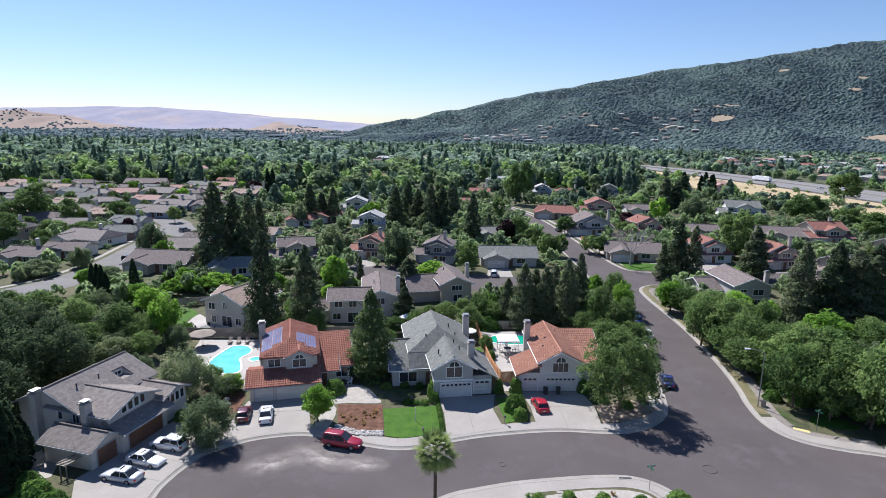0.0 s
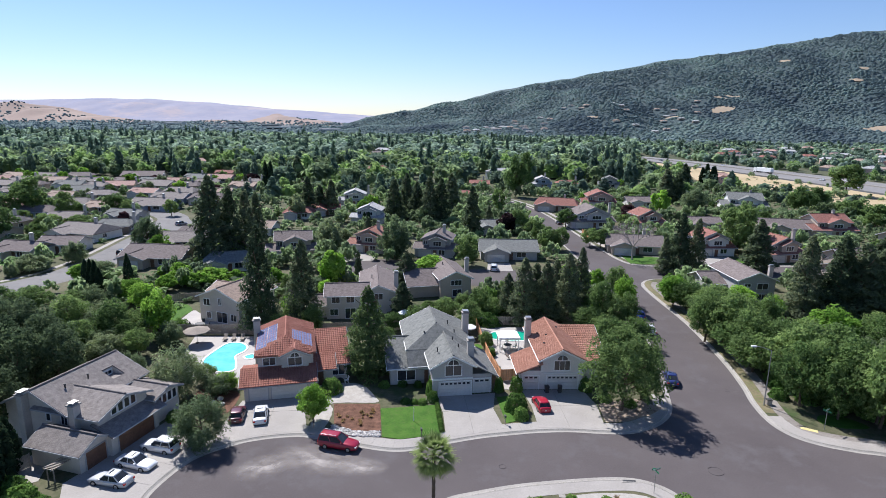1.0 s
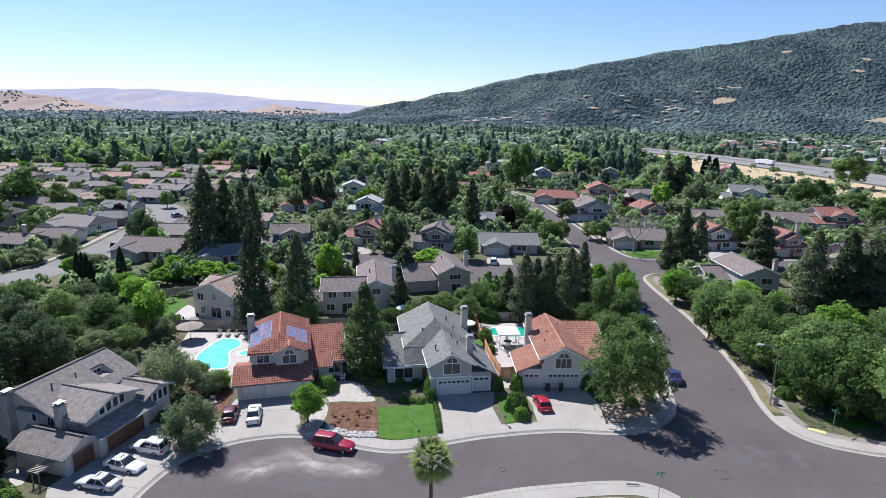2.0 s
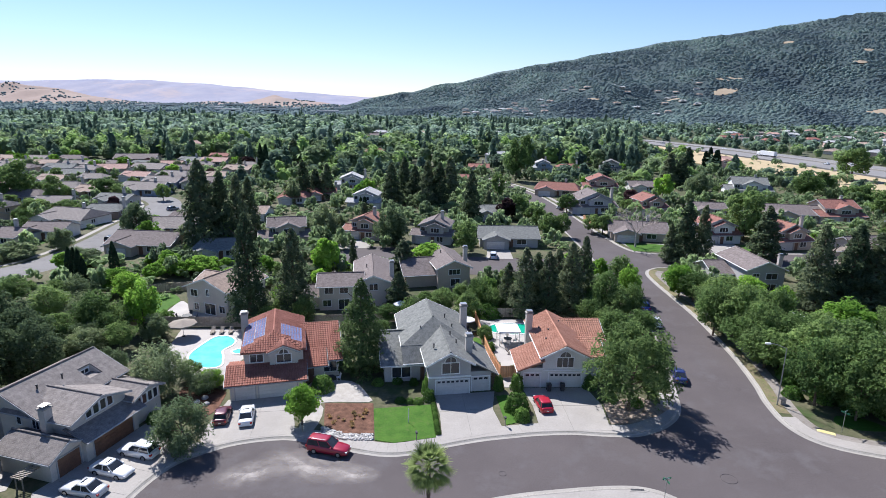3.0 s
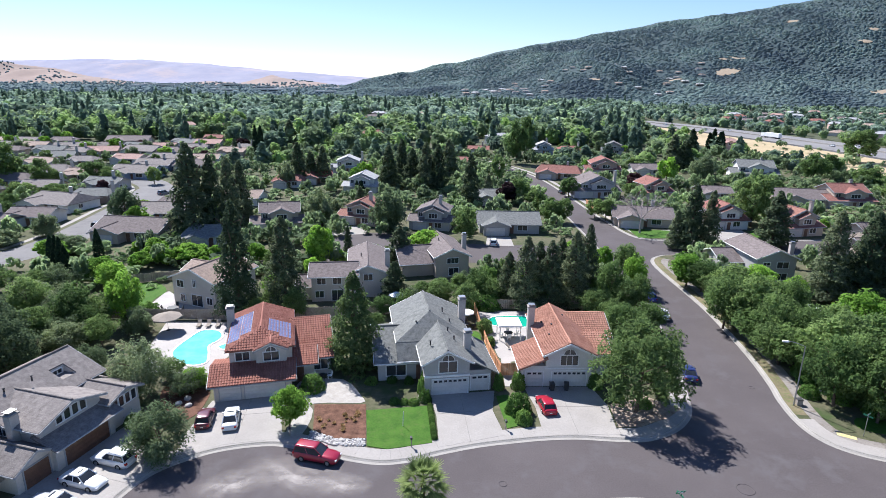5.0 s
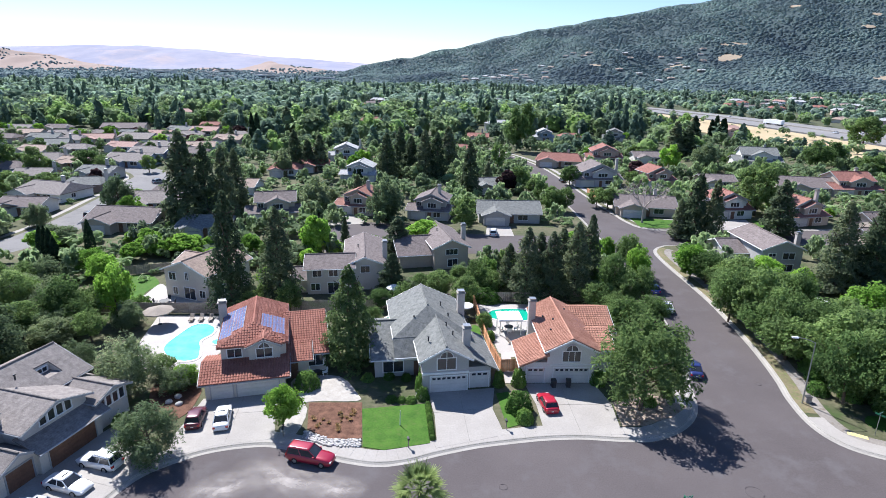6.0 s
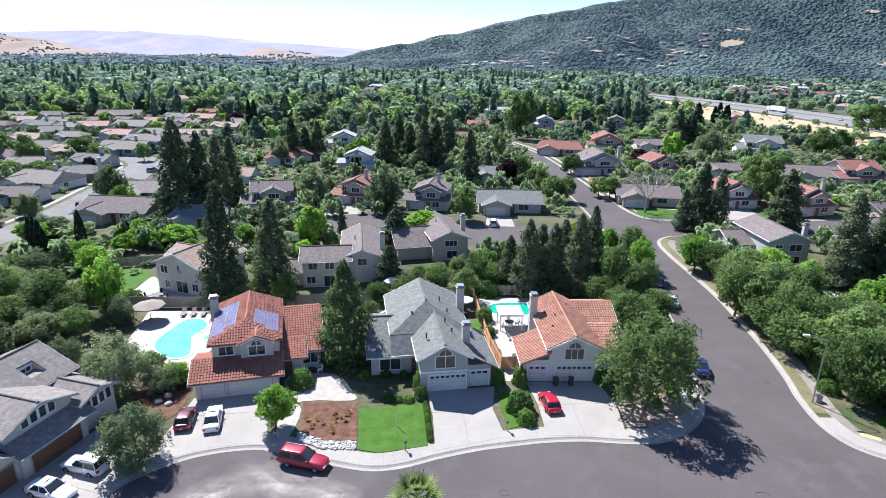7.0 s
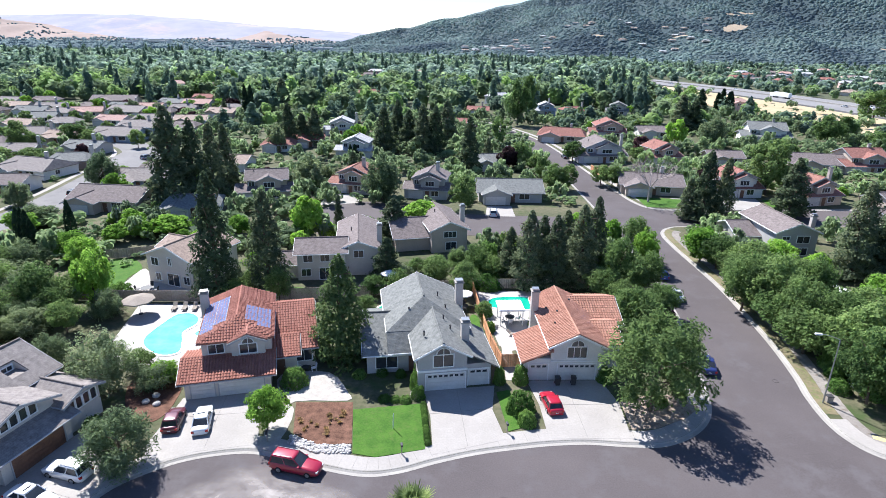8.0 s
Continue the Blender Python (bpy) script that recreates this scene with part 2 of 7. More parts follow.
M["verge"] = surface("thin_verge_grass", (0.11, 0.105, 0.055), (0.21, 0.17, 0.105), 0.95, 0.5, 4, world_coords=True, dirt=(0.11, 0.15, 0.045))


# ---- building helpers ----
def mesh_of(name, verts, faces, material, smooth=False):
    me = bpy.data.meshes.new(name)
    me.from_pydata([tuple(v) for v in verts], [], [tuple(f) for f in faces])
    me.materials.append(material)
    if smooth:
        me.polygons.foreach_set("use_smooth", [True] * len(me.polygons))
    me.update()
    return me


def quads_mesh(name, corners, material):
    """A mesh of loose quads from an (n, 4, 3) array."""
    n = len(corners)
    me = bpy.data.meshes.new(name)
    me.vertices.add(4 * n)
    me.vertices.foreach_set("co", np.asarray(corners, dtype=np.float32).ravel())
    me.loops.add(4 * n)
    me.loops.foreach_set("vertex_index", np.arange(4 * n, dtype=np.int32))
    me.polygons.add(n)
    me.polygons.foreach_set("loop_start", np.arange(0, 4 * n, 4, dtype=np.int32))
    me.materials.append(material)
    me.update(calc_edges=True)
    return me


def part(name, data, material=None, parent=None, label=""):
    """One mesh object, from a bmesh or a mesh, under a thing or a part."""
    if isinstance(data, bmesh.types.BMesh):
        me = bpy.data.meshes.new(name)
        data.to_mesh(me)
        data.free()
        me.materials.append(material)
    else:
        me = data
    ob = new(name, me)
    ob.parent = parent
    return tagged(ob, label)


def empty(name, x, y, z=0.0, rz=0.0, label="", category="", group=""):
    ob = new(name)
    ob.matrix_world = pose(x, y, z, 0, 0, rz)
    return tagged(ob, label, category, group)


def box(bm, x0, x1, y0, y1, z0, z1, bevel=0.0):
    r = bmesh.ops.create_cube(bm, size=1.0, matrix=Matrix.Translation(((x0 + x1) / 2, (y0 + y1) / 2, (z0 + z1) / 2)) @ Matrix.Diagonal((x1 - x0, y1 - y0, z1 - z0, 1)))
    if bevel:
        bmesh.ops.bevel(bm, geom=list({e for v in r["verts"] for e in v.link_edges}), offset=bevel, segments=2, affect="EDGES", profile=0.5)
    return bm


def boxed(name, dims, material, parent, label="", bevel=0.02):
    return part(name, box(bmesh.new(), *dims, bevel), material, parent, label)


def tube(bm, a, b, r0, r1, sides=8):
    a, b = Vector(a), Vector(b)
    d = b - a
    m = Matrix.Translation((a + b) / 2) @ d.to_track_quat("Z", "Y").to_matrix().to_4x4()
    bmesh.ops.create_cone(bm, cap_ends=True, segments=sides, radius1=r0, radius2=r1, depth=d.length, matrix=m)
    return bm


def smooth_line(points, step=6, closed=False):
    """Points of a smooth curve through the given ones."""
    p = [Vector((*q, 0)) for q in points]
    n, out = len(p), []
    for i in range(n if closed else n - 1):
        a, b = p[(i - 1) % n if closed else max(i - 1, 0)], p[i]
        c, d = p[(i + 1) % n], p[(i + 2) % n if closed else min(i + 2, n - 1)]
        for k in range(step):
            t = k / step
            q = 0.5 * (2 * b + (c - a) * t + (2 * a - 5 * b + 4 * c - d) * t * t + (3 * b - a - 3 * c + d) * t ** 3)
            out.append((q.x, q.y))
    if not closed:
        out.append((p[-1].x, p[-1].y))
    return out


def slab_poly(name, outline, z0, z1, material, parent=None, label="", kind="", category=""):
    """A flat slab with a free outline."""
    bm = bmesh.new()
    top = [bm.verts.new((x, y, z1)) for x, y in outline]
    low = [bm.verts.new((x, y, z0)) for x, y in outline]
    f = bm.faces.new(top)
    n = len(top)
    for i in range(n):
        bm.faces.new((top[i], low[i], low[(i + 1) % n], top[(i + 1) % n]))
    f.normal_update()
    if f.normal.z < 0:
        bmesh.ops.reverse_faces(bm, faces=bm.faces[:])
    bmesh.ops.triangulate(bm, faces=[f], ngon_method="EAR_CLIP")
    ob = part(name, bm, material, parent)
    return tagged(ob, label, category, kind=kind)


def offset_line(line, d):
    out = []
    for i, (x, y) in enumerate(line):
        a, b = line[max(i - 1, 0)], line[min(i + 1, len(line) - 1)]
        t = Vector((b[0] - a[0], b[1] - a[1])).normalized()
        out.append((x - t.y * d, y + t.x * d))
    return out


def strip(name, line, d0, d1, z0, z1, material, label="", kind="structure", parent=None, category="", z_first=None):
    """A slab between two offsets (to the left of its run) of a line."""
    a, b = offset_line(line, d0), offset_line(line, d1)
    za, zb = z1 if z_first is None else z_first, z1
    if d1 < d0:
        a, b, za, zb = b, a, zb, za
    n = len(line)
    verts = [(*p, za) for p in a] + [(*p, zb) for p in b] + [(*p, z0) for p in a] + [(*p, z0) for p in b]
    faces = []
    for i in range(n - 1):
        faces += [(i, i + 1, n + i + 1, n + i), (i + 1, i, 2 * n + i, 2 * n + i + 1), (n + i, n + i + 1, 3 * n + i + 1, 3 * n + i)]
    faces += [(0, n, 3 * n, 2 * n), (n - 1, 3 * n - 1, 4 * n - 1, 2 * n - 1)]
    return tagged(part(name, mesh_of(name, verts, faces, material), None, parent), label, category, kind=kind)


# ---- ground, streets, hills ----
ground = part("ground", mesh_of("ground", [(-5200, -2500, -0.06), (5200, -2500, -0.06), (5200, 5600, -0.06), (-5200, 5600, -0.06)], [(0, 1, 2, 3)], M["earth"]))
tagged(ground, "wooded valley floor of dark earth and dry grass", "ground", kind="structure")
slab_poly("road", [(-60, 20), (160, 20), (160, 164), (30, 164), (30, 120), (-60, 90)], -0.05, 0.0, M["asphalt"], None, "grey asphalt of a suburban street and turning circle", "structure", "road")

KERB_NORTH = smooth_line([(-26, 44), (-29.6, 50), (-31.3, 57), (-31, 61), (-29.6, 65.1), (-27.1, 67.7), (-23.5, 69.8), (-18.3, 70.9), (-14, 70), (-9.7, 68.6), (-6.1, 67.9), (-3, 68.4),
                          (0.4, 69.8), (4.6, 71.2), (8.7, 72.1), (12.1, 72.7), (16.2, 73), (20.5, 72.7), (24.2, 72.9), (28, 74.9), (30.8, 78.2), (32.2, 82.7), (33.8, 90), (36, 100),
                          (37.2, 110), (37.8, 120), (38.2, 135), (38.3, 150), (38.1, 170), (37.4, 193), (35.6, 213), (33, 240), (29.5, 262), (22, 285), (10, 305)], 5)
KERB_EAST = smooth_line([(90, 56.5), (70, 63), (54.6, 68.1), (50.7, 69.1), (46.9, 70.7), (44.7, 72.9), (43.9, 76.3), (44.4, 81.3), (45.5, 86), (46.9, 95), (48, 108), (48.3, 115), (48.2, 124),
                         (48, 134), (48.6, 142), (51.5, 146.2), (57, 147.6), (80, 149), (150, 152)], 5)
KERB_SOUTH = smooth_line([(-12, 44), (-4, 54), (0.2, 58), (3.9, 59.5), (8.4, 60.8), (13.6, 61.7), (17.6, 62.2), (20.9, 62.2), (23.3, 61.2), (25.0, 59), (26.3, 54), (27, 44)], 5)
KERB_FAR = smooth_line([(150, 166), (90, 163), (62, 161.3), (53, 162.6), (50.2, 168.5), (49, 178), (47.4, 193), (45.9, 213), (43.1, 245), (39, 268), (31, 292), (18, 316)], 5)

block = slab_poly("yard_ground", KERB_NORTH + [(-60, 330), (-150, 300), (-150, 44)], -0.1, 0.12, M["yard"], None, "brown and green garden soil of the house plots", "structure", "ground")
slab_poly("yard_ground", KERB_EAST + [(150, 56)], -0.1, 0.12, M["yard"], None, "shaded garden soil under the roadside trees", "structure", "ground")
slab_poly("yard_ground", KERB_SOUTH + [(7, 40)], -0.1, 0.12, M["yard"], None, "planted soil of the corner plot", "structure", "ground")
slab_poly("yard_ground", KERB_FAR + [(60, 330), (190, 330), (190, 166)], -0.1, 0.12, M["yard"], None, "garden soil of the house plots behind", "structure", "ground")
part("street_beyond", mesh_of("street_beyond", [(33, 160, 0.002), (53, 160, 0.002), (48, 213, 0.002), (45, 245, 0.002), (40, 270, 0.002), (18, 318, 0.002), (-20, 345, 0.002), (-24, 333, 0.002), (8, 305, 0.002),
     (28, 262, 0.002), (31, 240, 0.002), (34, 213, 0.002)], [tuple(range(12))], M["asphalt"]))
tagged(bpy.data.objects["street_beyond"], "grey asphalt street running on between the houses", "road", kind="structure")

for line, side, lab in ((KERB_NORTH, 1, "pale concrete kerb along the turning circle"), (KERB_EAST, -1, "pale concrete kerb along the wooded side"),
                        (KERB_SOUTH, -1, "pale concrete kerb of the corner plot"), (KERB_FAR, -1, "pale concrete kerb of the street beyond")):
    strip("kerb", line, -0.2 * side, 0.1 * side, -0.05, 0.158, M["kerb"], lab, category="kerb", z_first=0.02)
    strip("kerb_top", line, 0.1 * side, 0.19 * side, -0.05, 0.158, M["kerb"], "flat top of the rolled kerb", category="kerb")
    strip("gutter", line, -0.204 * side, -0.6 * side, -0.05, 0.016, M["kerb"], "worn concrete gutter beside the asphalt", category="gutter")
NEAR = KERB_NORTH[:len(KERB_NORTH) * 62 // 100]
strip("pavement", NEAR, 0.184, 2.0, 0.0, 0.145, M["concrete"], "pale concrete pavement round the turning circle", category="pavement")
near_walk = bpy.data.objects["pavement"]
walk_inner, walk_outer = offset_line(NEAR, 0.19), offset_line(NEAR, 1.99)
for k in range(4, len(NEAR) - 1, 2):
    part("seam", tube(bmesh.new(), (*walk_inner[k], 0.143), (*walk_outer[k], 0.143), 0.014, 0.014, 4), M["seam"], near_walk)
strip("pavement", KERB_EAST[10:75], -1.7, -3.2, 0.0, 0.145, M["old_concrete"], "pale concrete pavement beyond a verge", category="pavement")
strip("pavement", KERB_EAST[:32], -0.184, -2.0, 0.0, 0.15, M["concrete"], "pale concrete pavement at the street corner", category="pavement")
strip("pavement", KERB_SOUTH, -0.184, -2.0, 0.0, 0.145, M["concrete"], "pale concrete pavement of the corner plot", category="pavement")
strip("pavement", KERB_FAR[10:], -1.6, -3.2, 0.0, 0.145, M["concrete"], "pale concrete pavement of the street beyond", category="pavement")
strip("verge", KERB_EAST[32:75], -0.184, -1.69, 0.0, 0.14, M["verge"], "thin dry grass verge", category="verge")

# the left neighbourhood's street
LEFT = smooth_line([(-132, 98), (-106, 122), (-95, 139), (-93, 152), (-94, 168), (-96.5, 187), (-99, 208), (-105, 226), (-118, 240), (-138, 251)], 5)
strip("street_left", LEFT, -5.5, 5.5, 0.0, 0.135, M["pale_asphalt"], "sun-bleached pale residential street", category="road")
strip("pavement", LEFT, 7.0, 8.4, 0.0, 0.14, M["concrete"], "pale concrete pavement", category="pavement")
slab_poly("forecourt", [(-106, 203), (-92.5, 204), (-91, 213), (-99, 226), (-110, 228)], 0.0, 0.14, M["pale_asphalt"], None, "wide pale concrete end of the street", "structure", "road")
# the turning circle behind the second row
slab_poly("street_back", smooth_line([(-26, 140), (-28, 152), (-26, 160), (-19, 164), (-11, 162), (-4, 156), (12, 154), (37, 152), (37, 141), (16, 139), (-8, 138), (-13, 132.5), (-20, 133)], 3, True), 0.0, 0.135, M["asphalt"], None, "asphalt turning circle behind the houses", "structure", "road")
slab_poly("driveway", [(-29, 160), (-20, 162.5), (-20, 171), (-29, 171)], 0.0, 0.15, M["concrete"], None, "pale concrete driveway", "structure", "driveway")
slab_poly("driveway", [(11, 153), (18, 153), (18, 162), (12, 162)], 0.0, 0.15, M["concrete"], None, "pale concrete driveway", "structure", "driveway")
slab_poly("driveway", [(70, 161.5), (82, 162), (84, 173), (74, 173)], 0.0, 0.15, M["concrete"], None, "pale concrete driveway", "structure", "driveway")
slab_poly("driveway", [(60, 162), (66, 162), (66, 172), (61, 172)], 0.0, 0.15, M["concrete"], None, "pale concrete driveway", "structure", "driveway")

# the freeway and its dry bank
FREE = smooth_line([(296, 170), (282, 260), (270, 345), (258, 440), (228, 570), (178, 690), (126, 790), (60, 880)], 6)
strip("freeway", FREE, -24, 24, -0.05, 1.2, M["freeway"], "pale grey concrete freeway", category="road")
strip("median", FREE, -0.5, 0.5, 1.2, 2.1, M["kerb"], "low concrete median barrier", category="barrier")
strip("bank", FREE[:30], 26, 90, -0.05, 0.5, M["dry"], "golden dry grass bank beside the freeway", category="bank")


# ---- hills ----
def terrain(name, x0, x1, y0, y1, nx, ny, height, material, label):
    verts, faces = [], []
    for j in range(ny + 1):
        for i in range(nx + 1):
            x, y = x0 + (x1 - x0) * i / nx, y0 + (y1 - y0) * j / ny
            verts.append((x, y, height(x, y)))
    for j in range(ny):
        for i in range(nx):
            k = j * (nx + 1) + i
            faces.append((k, k + 1, k + nx + 2, k + nx + 1))
    ob = part(name, mesh_of(name, verts, faces, material, True))
    return tagged(ob, label, "hill", kind="structure")


def smoothstep(a, b, v):
    t = min(max((v - a) / (b - a), 0), 1)
    return t * t * (3 - 2 * t)


def wooded(x, y):
    s = x * 2000 / max(y, 800)
    ridge = max(88 + 0.213 * s - 0.000028 * s * s, -30)
    foot = 1150 - 0.1 * min(max(s, 0), 1500)
    f = min(max((y - foot) / (2000 - foot), 0), 1)
    rise = 0.35 * f + 0.65 * smoothstep(0, 1, f)
    folds = 34 * noise.noise((x * 0.0042, y * 0.002, 3)) + 15 * noise.noise((x * 0.012, y * 0.006, 7))
    return ridge * y / 2000 * rise + folds * min(f * 3, 1) * (1 - 0.75 * smoothstep(0.75, 1, f)) - 0.3 + 7 * smoothstep(0.7, 1, f) * (noise.noise((s * 0.012, 0.5, 1)) + 0.5 * noise.noise((s * 0.04, 2.5, 1)))


def golden(x, y):
    s = x / y
    left = 74 * smoothstep(-0.5, -0.74, s) + 12 * smoothstep(-0.46, -0.58, s)
    knolls = 50 * math.exp(-((s + 0.28) / 0.04) ** 2) + 20 * math.exp(-((s + 0.215) / 0.03) ** 2) + 16 * math.exp(-((s + 0.38) / 0.04) ** 2) + 9 * math.exp(-((s + 0.13) / 0.04) ** 2)
    gullies = 0.8 + 0.55 * abs(noise.noise((x * 0.0045, y * 0.0018, 1))) + 0.35 * noise.noise((x * 0.011, y * 0.004, 4))
    return (left + knolls) * gullies * smoothstep(2750, 3250, y) - 1


def ranges(x, y):
    s = x / y
    h = 56 + 96 * smoothstep(-0.08, -0.52, s) - 26 * smoothstep(-0.58, -0.8, s) - 12 * smoothstep(0.0, 0.2, s)
    spurs = 20 * abs(noise.noise((x * 0.0035, y * 0.001, 5))) + 10 * noise.noise((x * 0.009, y * 0.003, 9))
    return (h + spurs * (1 - 0.5 * smoothstep(4100, 4450, y)) - 6) * smoothstep(3500, 4450, y) - 1


M["golden"] = surface("golden_hill_grass", (0.24, 0.183, 0.157), (0.3, 0.23, 0.195), 0.95, 0.003, 0.03, world_coords=True, dirt=(0.24, 0.2, 0.17))
# the range's haze is painted: pale violet-blue base colour
M["distance"] = surface("distant_range_hazed", (0.2, 0.21, 0.29), (0.28, 0.275, 0.33), 0.95, 0.0016, 0.008, world_coords=True, dirt=(0.33, 0.29, 0.31))
# ridge ground: haze blue, darkened to paint shade in the gaps between crowns
M["hillside"] = surface("hillside_haze_shade", (0.042, 0.064, 0.07), (0.056, 0.08, 0.084), 0.95, 0.006, 0.05, world_coords=True)
M["pale_grass"] = surface("hill_clearing", (0.25, 0.2, 0.145), (0.34, 0.275, 0.2), 0.95, 0.02, 0.2, world_coords=True)
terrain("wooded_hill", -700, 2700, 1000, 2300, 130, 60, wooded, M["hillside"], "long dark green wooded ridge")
terrain("golden_hills", -3000, 600, 2700, 3700, 220, 40, golden, M["golden"], "low rolling hills of dry golden grass")
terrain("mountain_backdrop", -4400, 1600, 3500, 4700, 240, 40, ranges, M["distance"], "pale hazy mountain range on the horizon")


# ---- trees ----
rng = np.random.default_rng(7)


def leaf_quads(points, out, size, flat=0.5, stretch=1.5):
    """Leaf sprays at points that face roughly along out."""
    n = len(points)
    nrm = out + rng.normal(0, flat, (n, 3))
    nrm /= np.linalg.norm(nrm, axis=1, keepdims=True) + 1e-9
    a = np.cross(nrm, rng.normal(0, 1, (n, 3)))
    a /= np.linalg.norm(a, axis=1, keepdims=True) + 1e-9
    b = np.cross(nrm, a)
    s = size * rng.uniform(0.6, 1.3, (n, 1))
    a, b = a * s * stretch * 0.5, b * s * 0.5
    bend = nrm * s * 0.15
    return np.stack([points - a, points - b * 0.9 + bend, points + a, points + b * 0.9 + bend], axis=1)


def ball_points(n):
    v = rng.normal(0, 1, (n, 3))
    return v / np.linalg.norm(v, axis=1, keepdims=True)


def crown_broad(clumps, per, size, droop=0.0, low=0.08, shape=1.0):
    """A crown of unit height and radius, of many leaf clumps with gaps between them."""
    quads = []
    for _ in range(clumps):
        d = ball_points(1)[0]
        reach = rng.uniform(0.35, 1.0) ** 0.6
        c = np.array([d[0] * 0.74 * reach, d[1] * 0.74 * reach, 0.0])
        z = low + 0.1 + (1 - low - 0.24) * (0.5 + 0.5 * d[2] * reach)
        c *= (1.05 - 0.42 * max(z - 0.5, 0) / 0.5 * shape) * rng.uniform(0.8, 1.15)
        c[2] = z
        r = rng.uniform(0.13, 0.27)
        p = ball_points(per)
        p = p * (rng.uniform(0.55, 1.05, (per, 1)) ** 0.7) * r
        o = p / r
        pts = c + p * np.array([1, 1, 0.42])
        pts[:, 2] -= droop * (np.abs(p[:, 0]) + np.abs(p[:, 1])) * rng.uniform(0, 1, per)
        o = o * np.array([1, 1, 0.6]) + np.array([0, 0, 0.7])
        quads.append((pts, o))
    return quads


def build_crown(kind, h, r, fine):
    if kind in ("redwood", "column"):
        n = (6500, 3600, 1200)[2 - fine]
        z = 1 - rng.uniform(0, 1, n) ** 0.66 * 0.95
        ang = rng.uniform(0, 2 * np.pi, n)
        ph = rng.uniform(0, 6.28, 4)
        lobes = 1 + 0.2 * np.sin(ang * 3 + z * 19 + ph[0]) + 0.2 * np.sin(ang * 2 - z * 33 + ph[1]) + 0.16 * np.sin(ang * 5 + z * 57 + ph[2])
        prof = (1.01 - z) ** 0.62 * np.minimum((z - 0.02) / 0.1, 1)
        if kind == "column":
            prof = np.minimum((1.01 - z) * 1.9, 1) ** 0.75 * np.minimum((z - 0.01) / 0.06, 1)
        rad = rng.uniform(0.3, 1.0, n) ** 0.45 * prof * lobes
        pts = np.stack([rad * np.cos(ang) * r, rad * np.sin(ang) * r, (z - 0.05 * rad) * h], axis=1)
        out = np.stack([np.cos(ang) * 0.75, np.sin(ang) * 0.75, np.full(n, 0.75)], axis=1)
        return leaf_quads(pts, out, (0.31, 0.45, 0.82)[2 - fine], 0.5, 1.9)
    if kind == "cypress":
        n = 1100 if fine else 380
        z = rng.uniform(0.02, 1, n)
        ang = rng.uniform(0, 2 * np.pi, n)
        prof = np.minimum((1.0 - z) * 2.2, 1) ** 0.7 * np.minimum(z / 0.08, 1)
        rad = prof * rng.uniform(0.75, 1.05, n)
        pts = np.stack([rad * np.cos(ang) * r, rad * np.sin(ang) * r, z * h], axis=1)
        out = np.stack([np.cos(ang), np.sin(ang), np.full(n, 0.3)], axis=1)
        return leaf_quads(pts, out, 0.38 if fine else 0.7, 0.3, 1.8)
    droop = 0.9 if kind == "willow" else 0.35 if kind == "ash" else 0.0
    if kind == "hedge":
        d = ball_points(1500)
        d[:, 2] = np.abs(d[:, 2])
        ph = rng.uniform(0, 6.28, 2)
        lumps = 0.93 + 0.09 * np.sin(d[:, :1] * 7 + ph[0]) * np.sin(d[:, 1:2] * 6 + ph[1]) + 0.05 * np.sin(d[:, 2:] * 11)
        pts = d * lumps * rng.uniform(0.84, 1.03, (1500, 1)) * np.array([r, r, h])
        return leaf_quads(pts, d, 0.24, 0.4, 1.3)
    if fine == 2:
        clumps, per, size = 92, 68, 0.285
    elif fine == 1:
        clumps, per, size = 60, 84, 0.36
    else:
        clumps, per, size = 34, 44, 0.62
    if kind == "ash":
        clumps, per, size = 46, 170, 0.2
    if kind == "willow":
        clumps, per, size = ((34, 60, 0.5), (48, 120, 0.3), (60, 160, 0.2))[fine]
    res = []
    if kind == "ash":
        # long sagging boughs, each a spray of leaves, with open gaps between them
        for k in range(clumps):
            z0 = 0.3 + 0.62 * (k + 0.5) / clumps
            ang = k * 2.399 + rng.uniform(-0.3, 0.3)
            span = (0.55 + 0.45 * math.sin(math.pi * min(max((z0 - 0.15) / 0.9, 0), 1))) * rng.uniform(0.55, 1.12)
            u = rng.uniform(0.25, 1.0, per) ** 0.6
            side = rng.normal(0, 0.085, per) * (0.5 + u)
            x, y = np.cos(ang) * span * u - np.sin(ang) * side, np.sin(ang) * span * u + np.cos(ang) * side
            z = z0 + 0.12 * u - 0.26 * u ** 2.2 * (1.25 - z0) + rng.normal(0, 0.035, per)
            pts = np.stack([x * r, y * r, z * h], axis=1)
            out = np.stack([x * 0.5, y * 0.5, np.full(per, 0.75)], axis=1)
            res.append(leaf_quads(pts, out, size, 0.55, 2.4))
        return np.concatenate(res)
    for pts, out in crown_broad(clumps, per, size, droop, 0.02 if kind in ("willow", "hedge") else 0.08):
        pts = pts * np.array([r, r, h])
        res.append(leaf_quads(pts, out, size * (0.8 if kind in ("willow", "ash") else 1), 0.55, 2.6 if kind in ("willow", "ash") else 1.4))
    return np.concatenate(res)


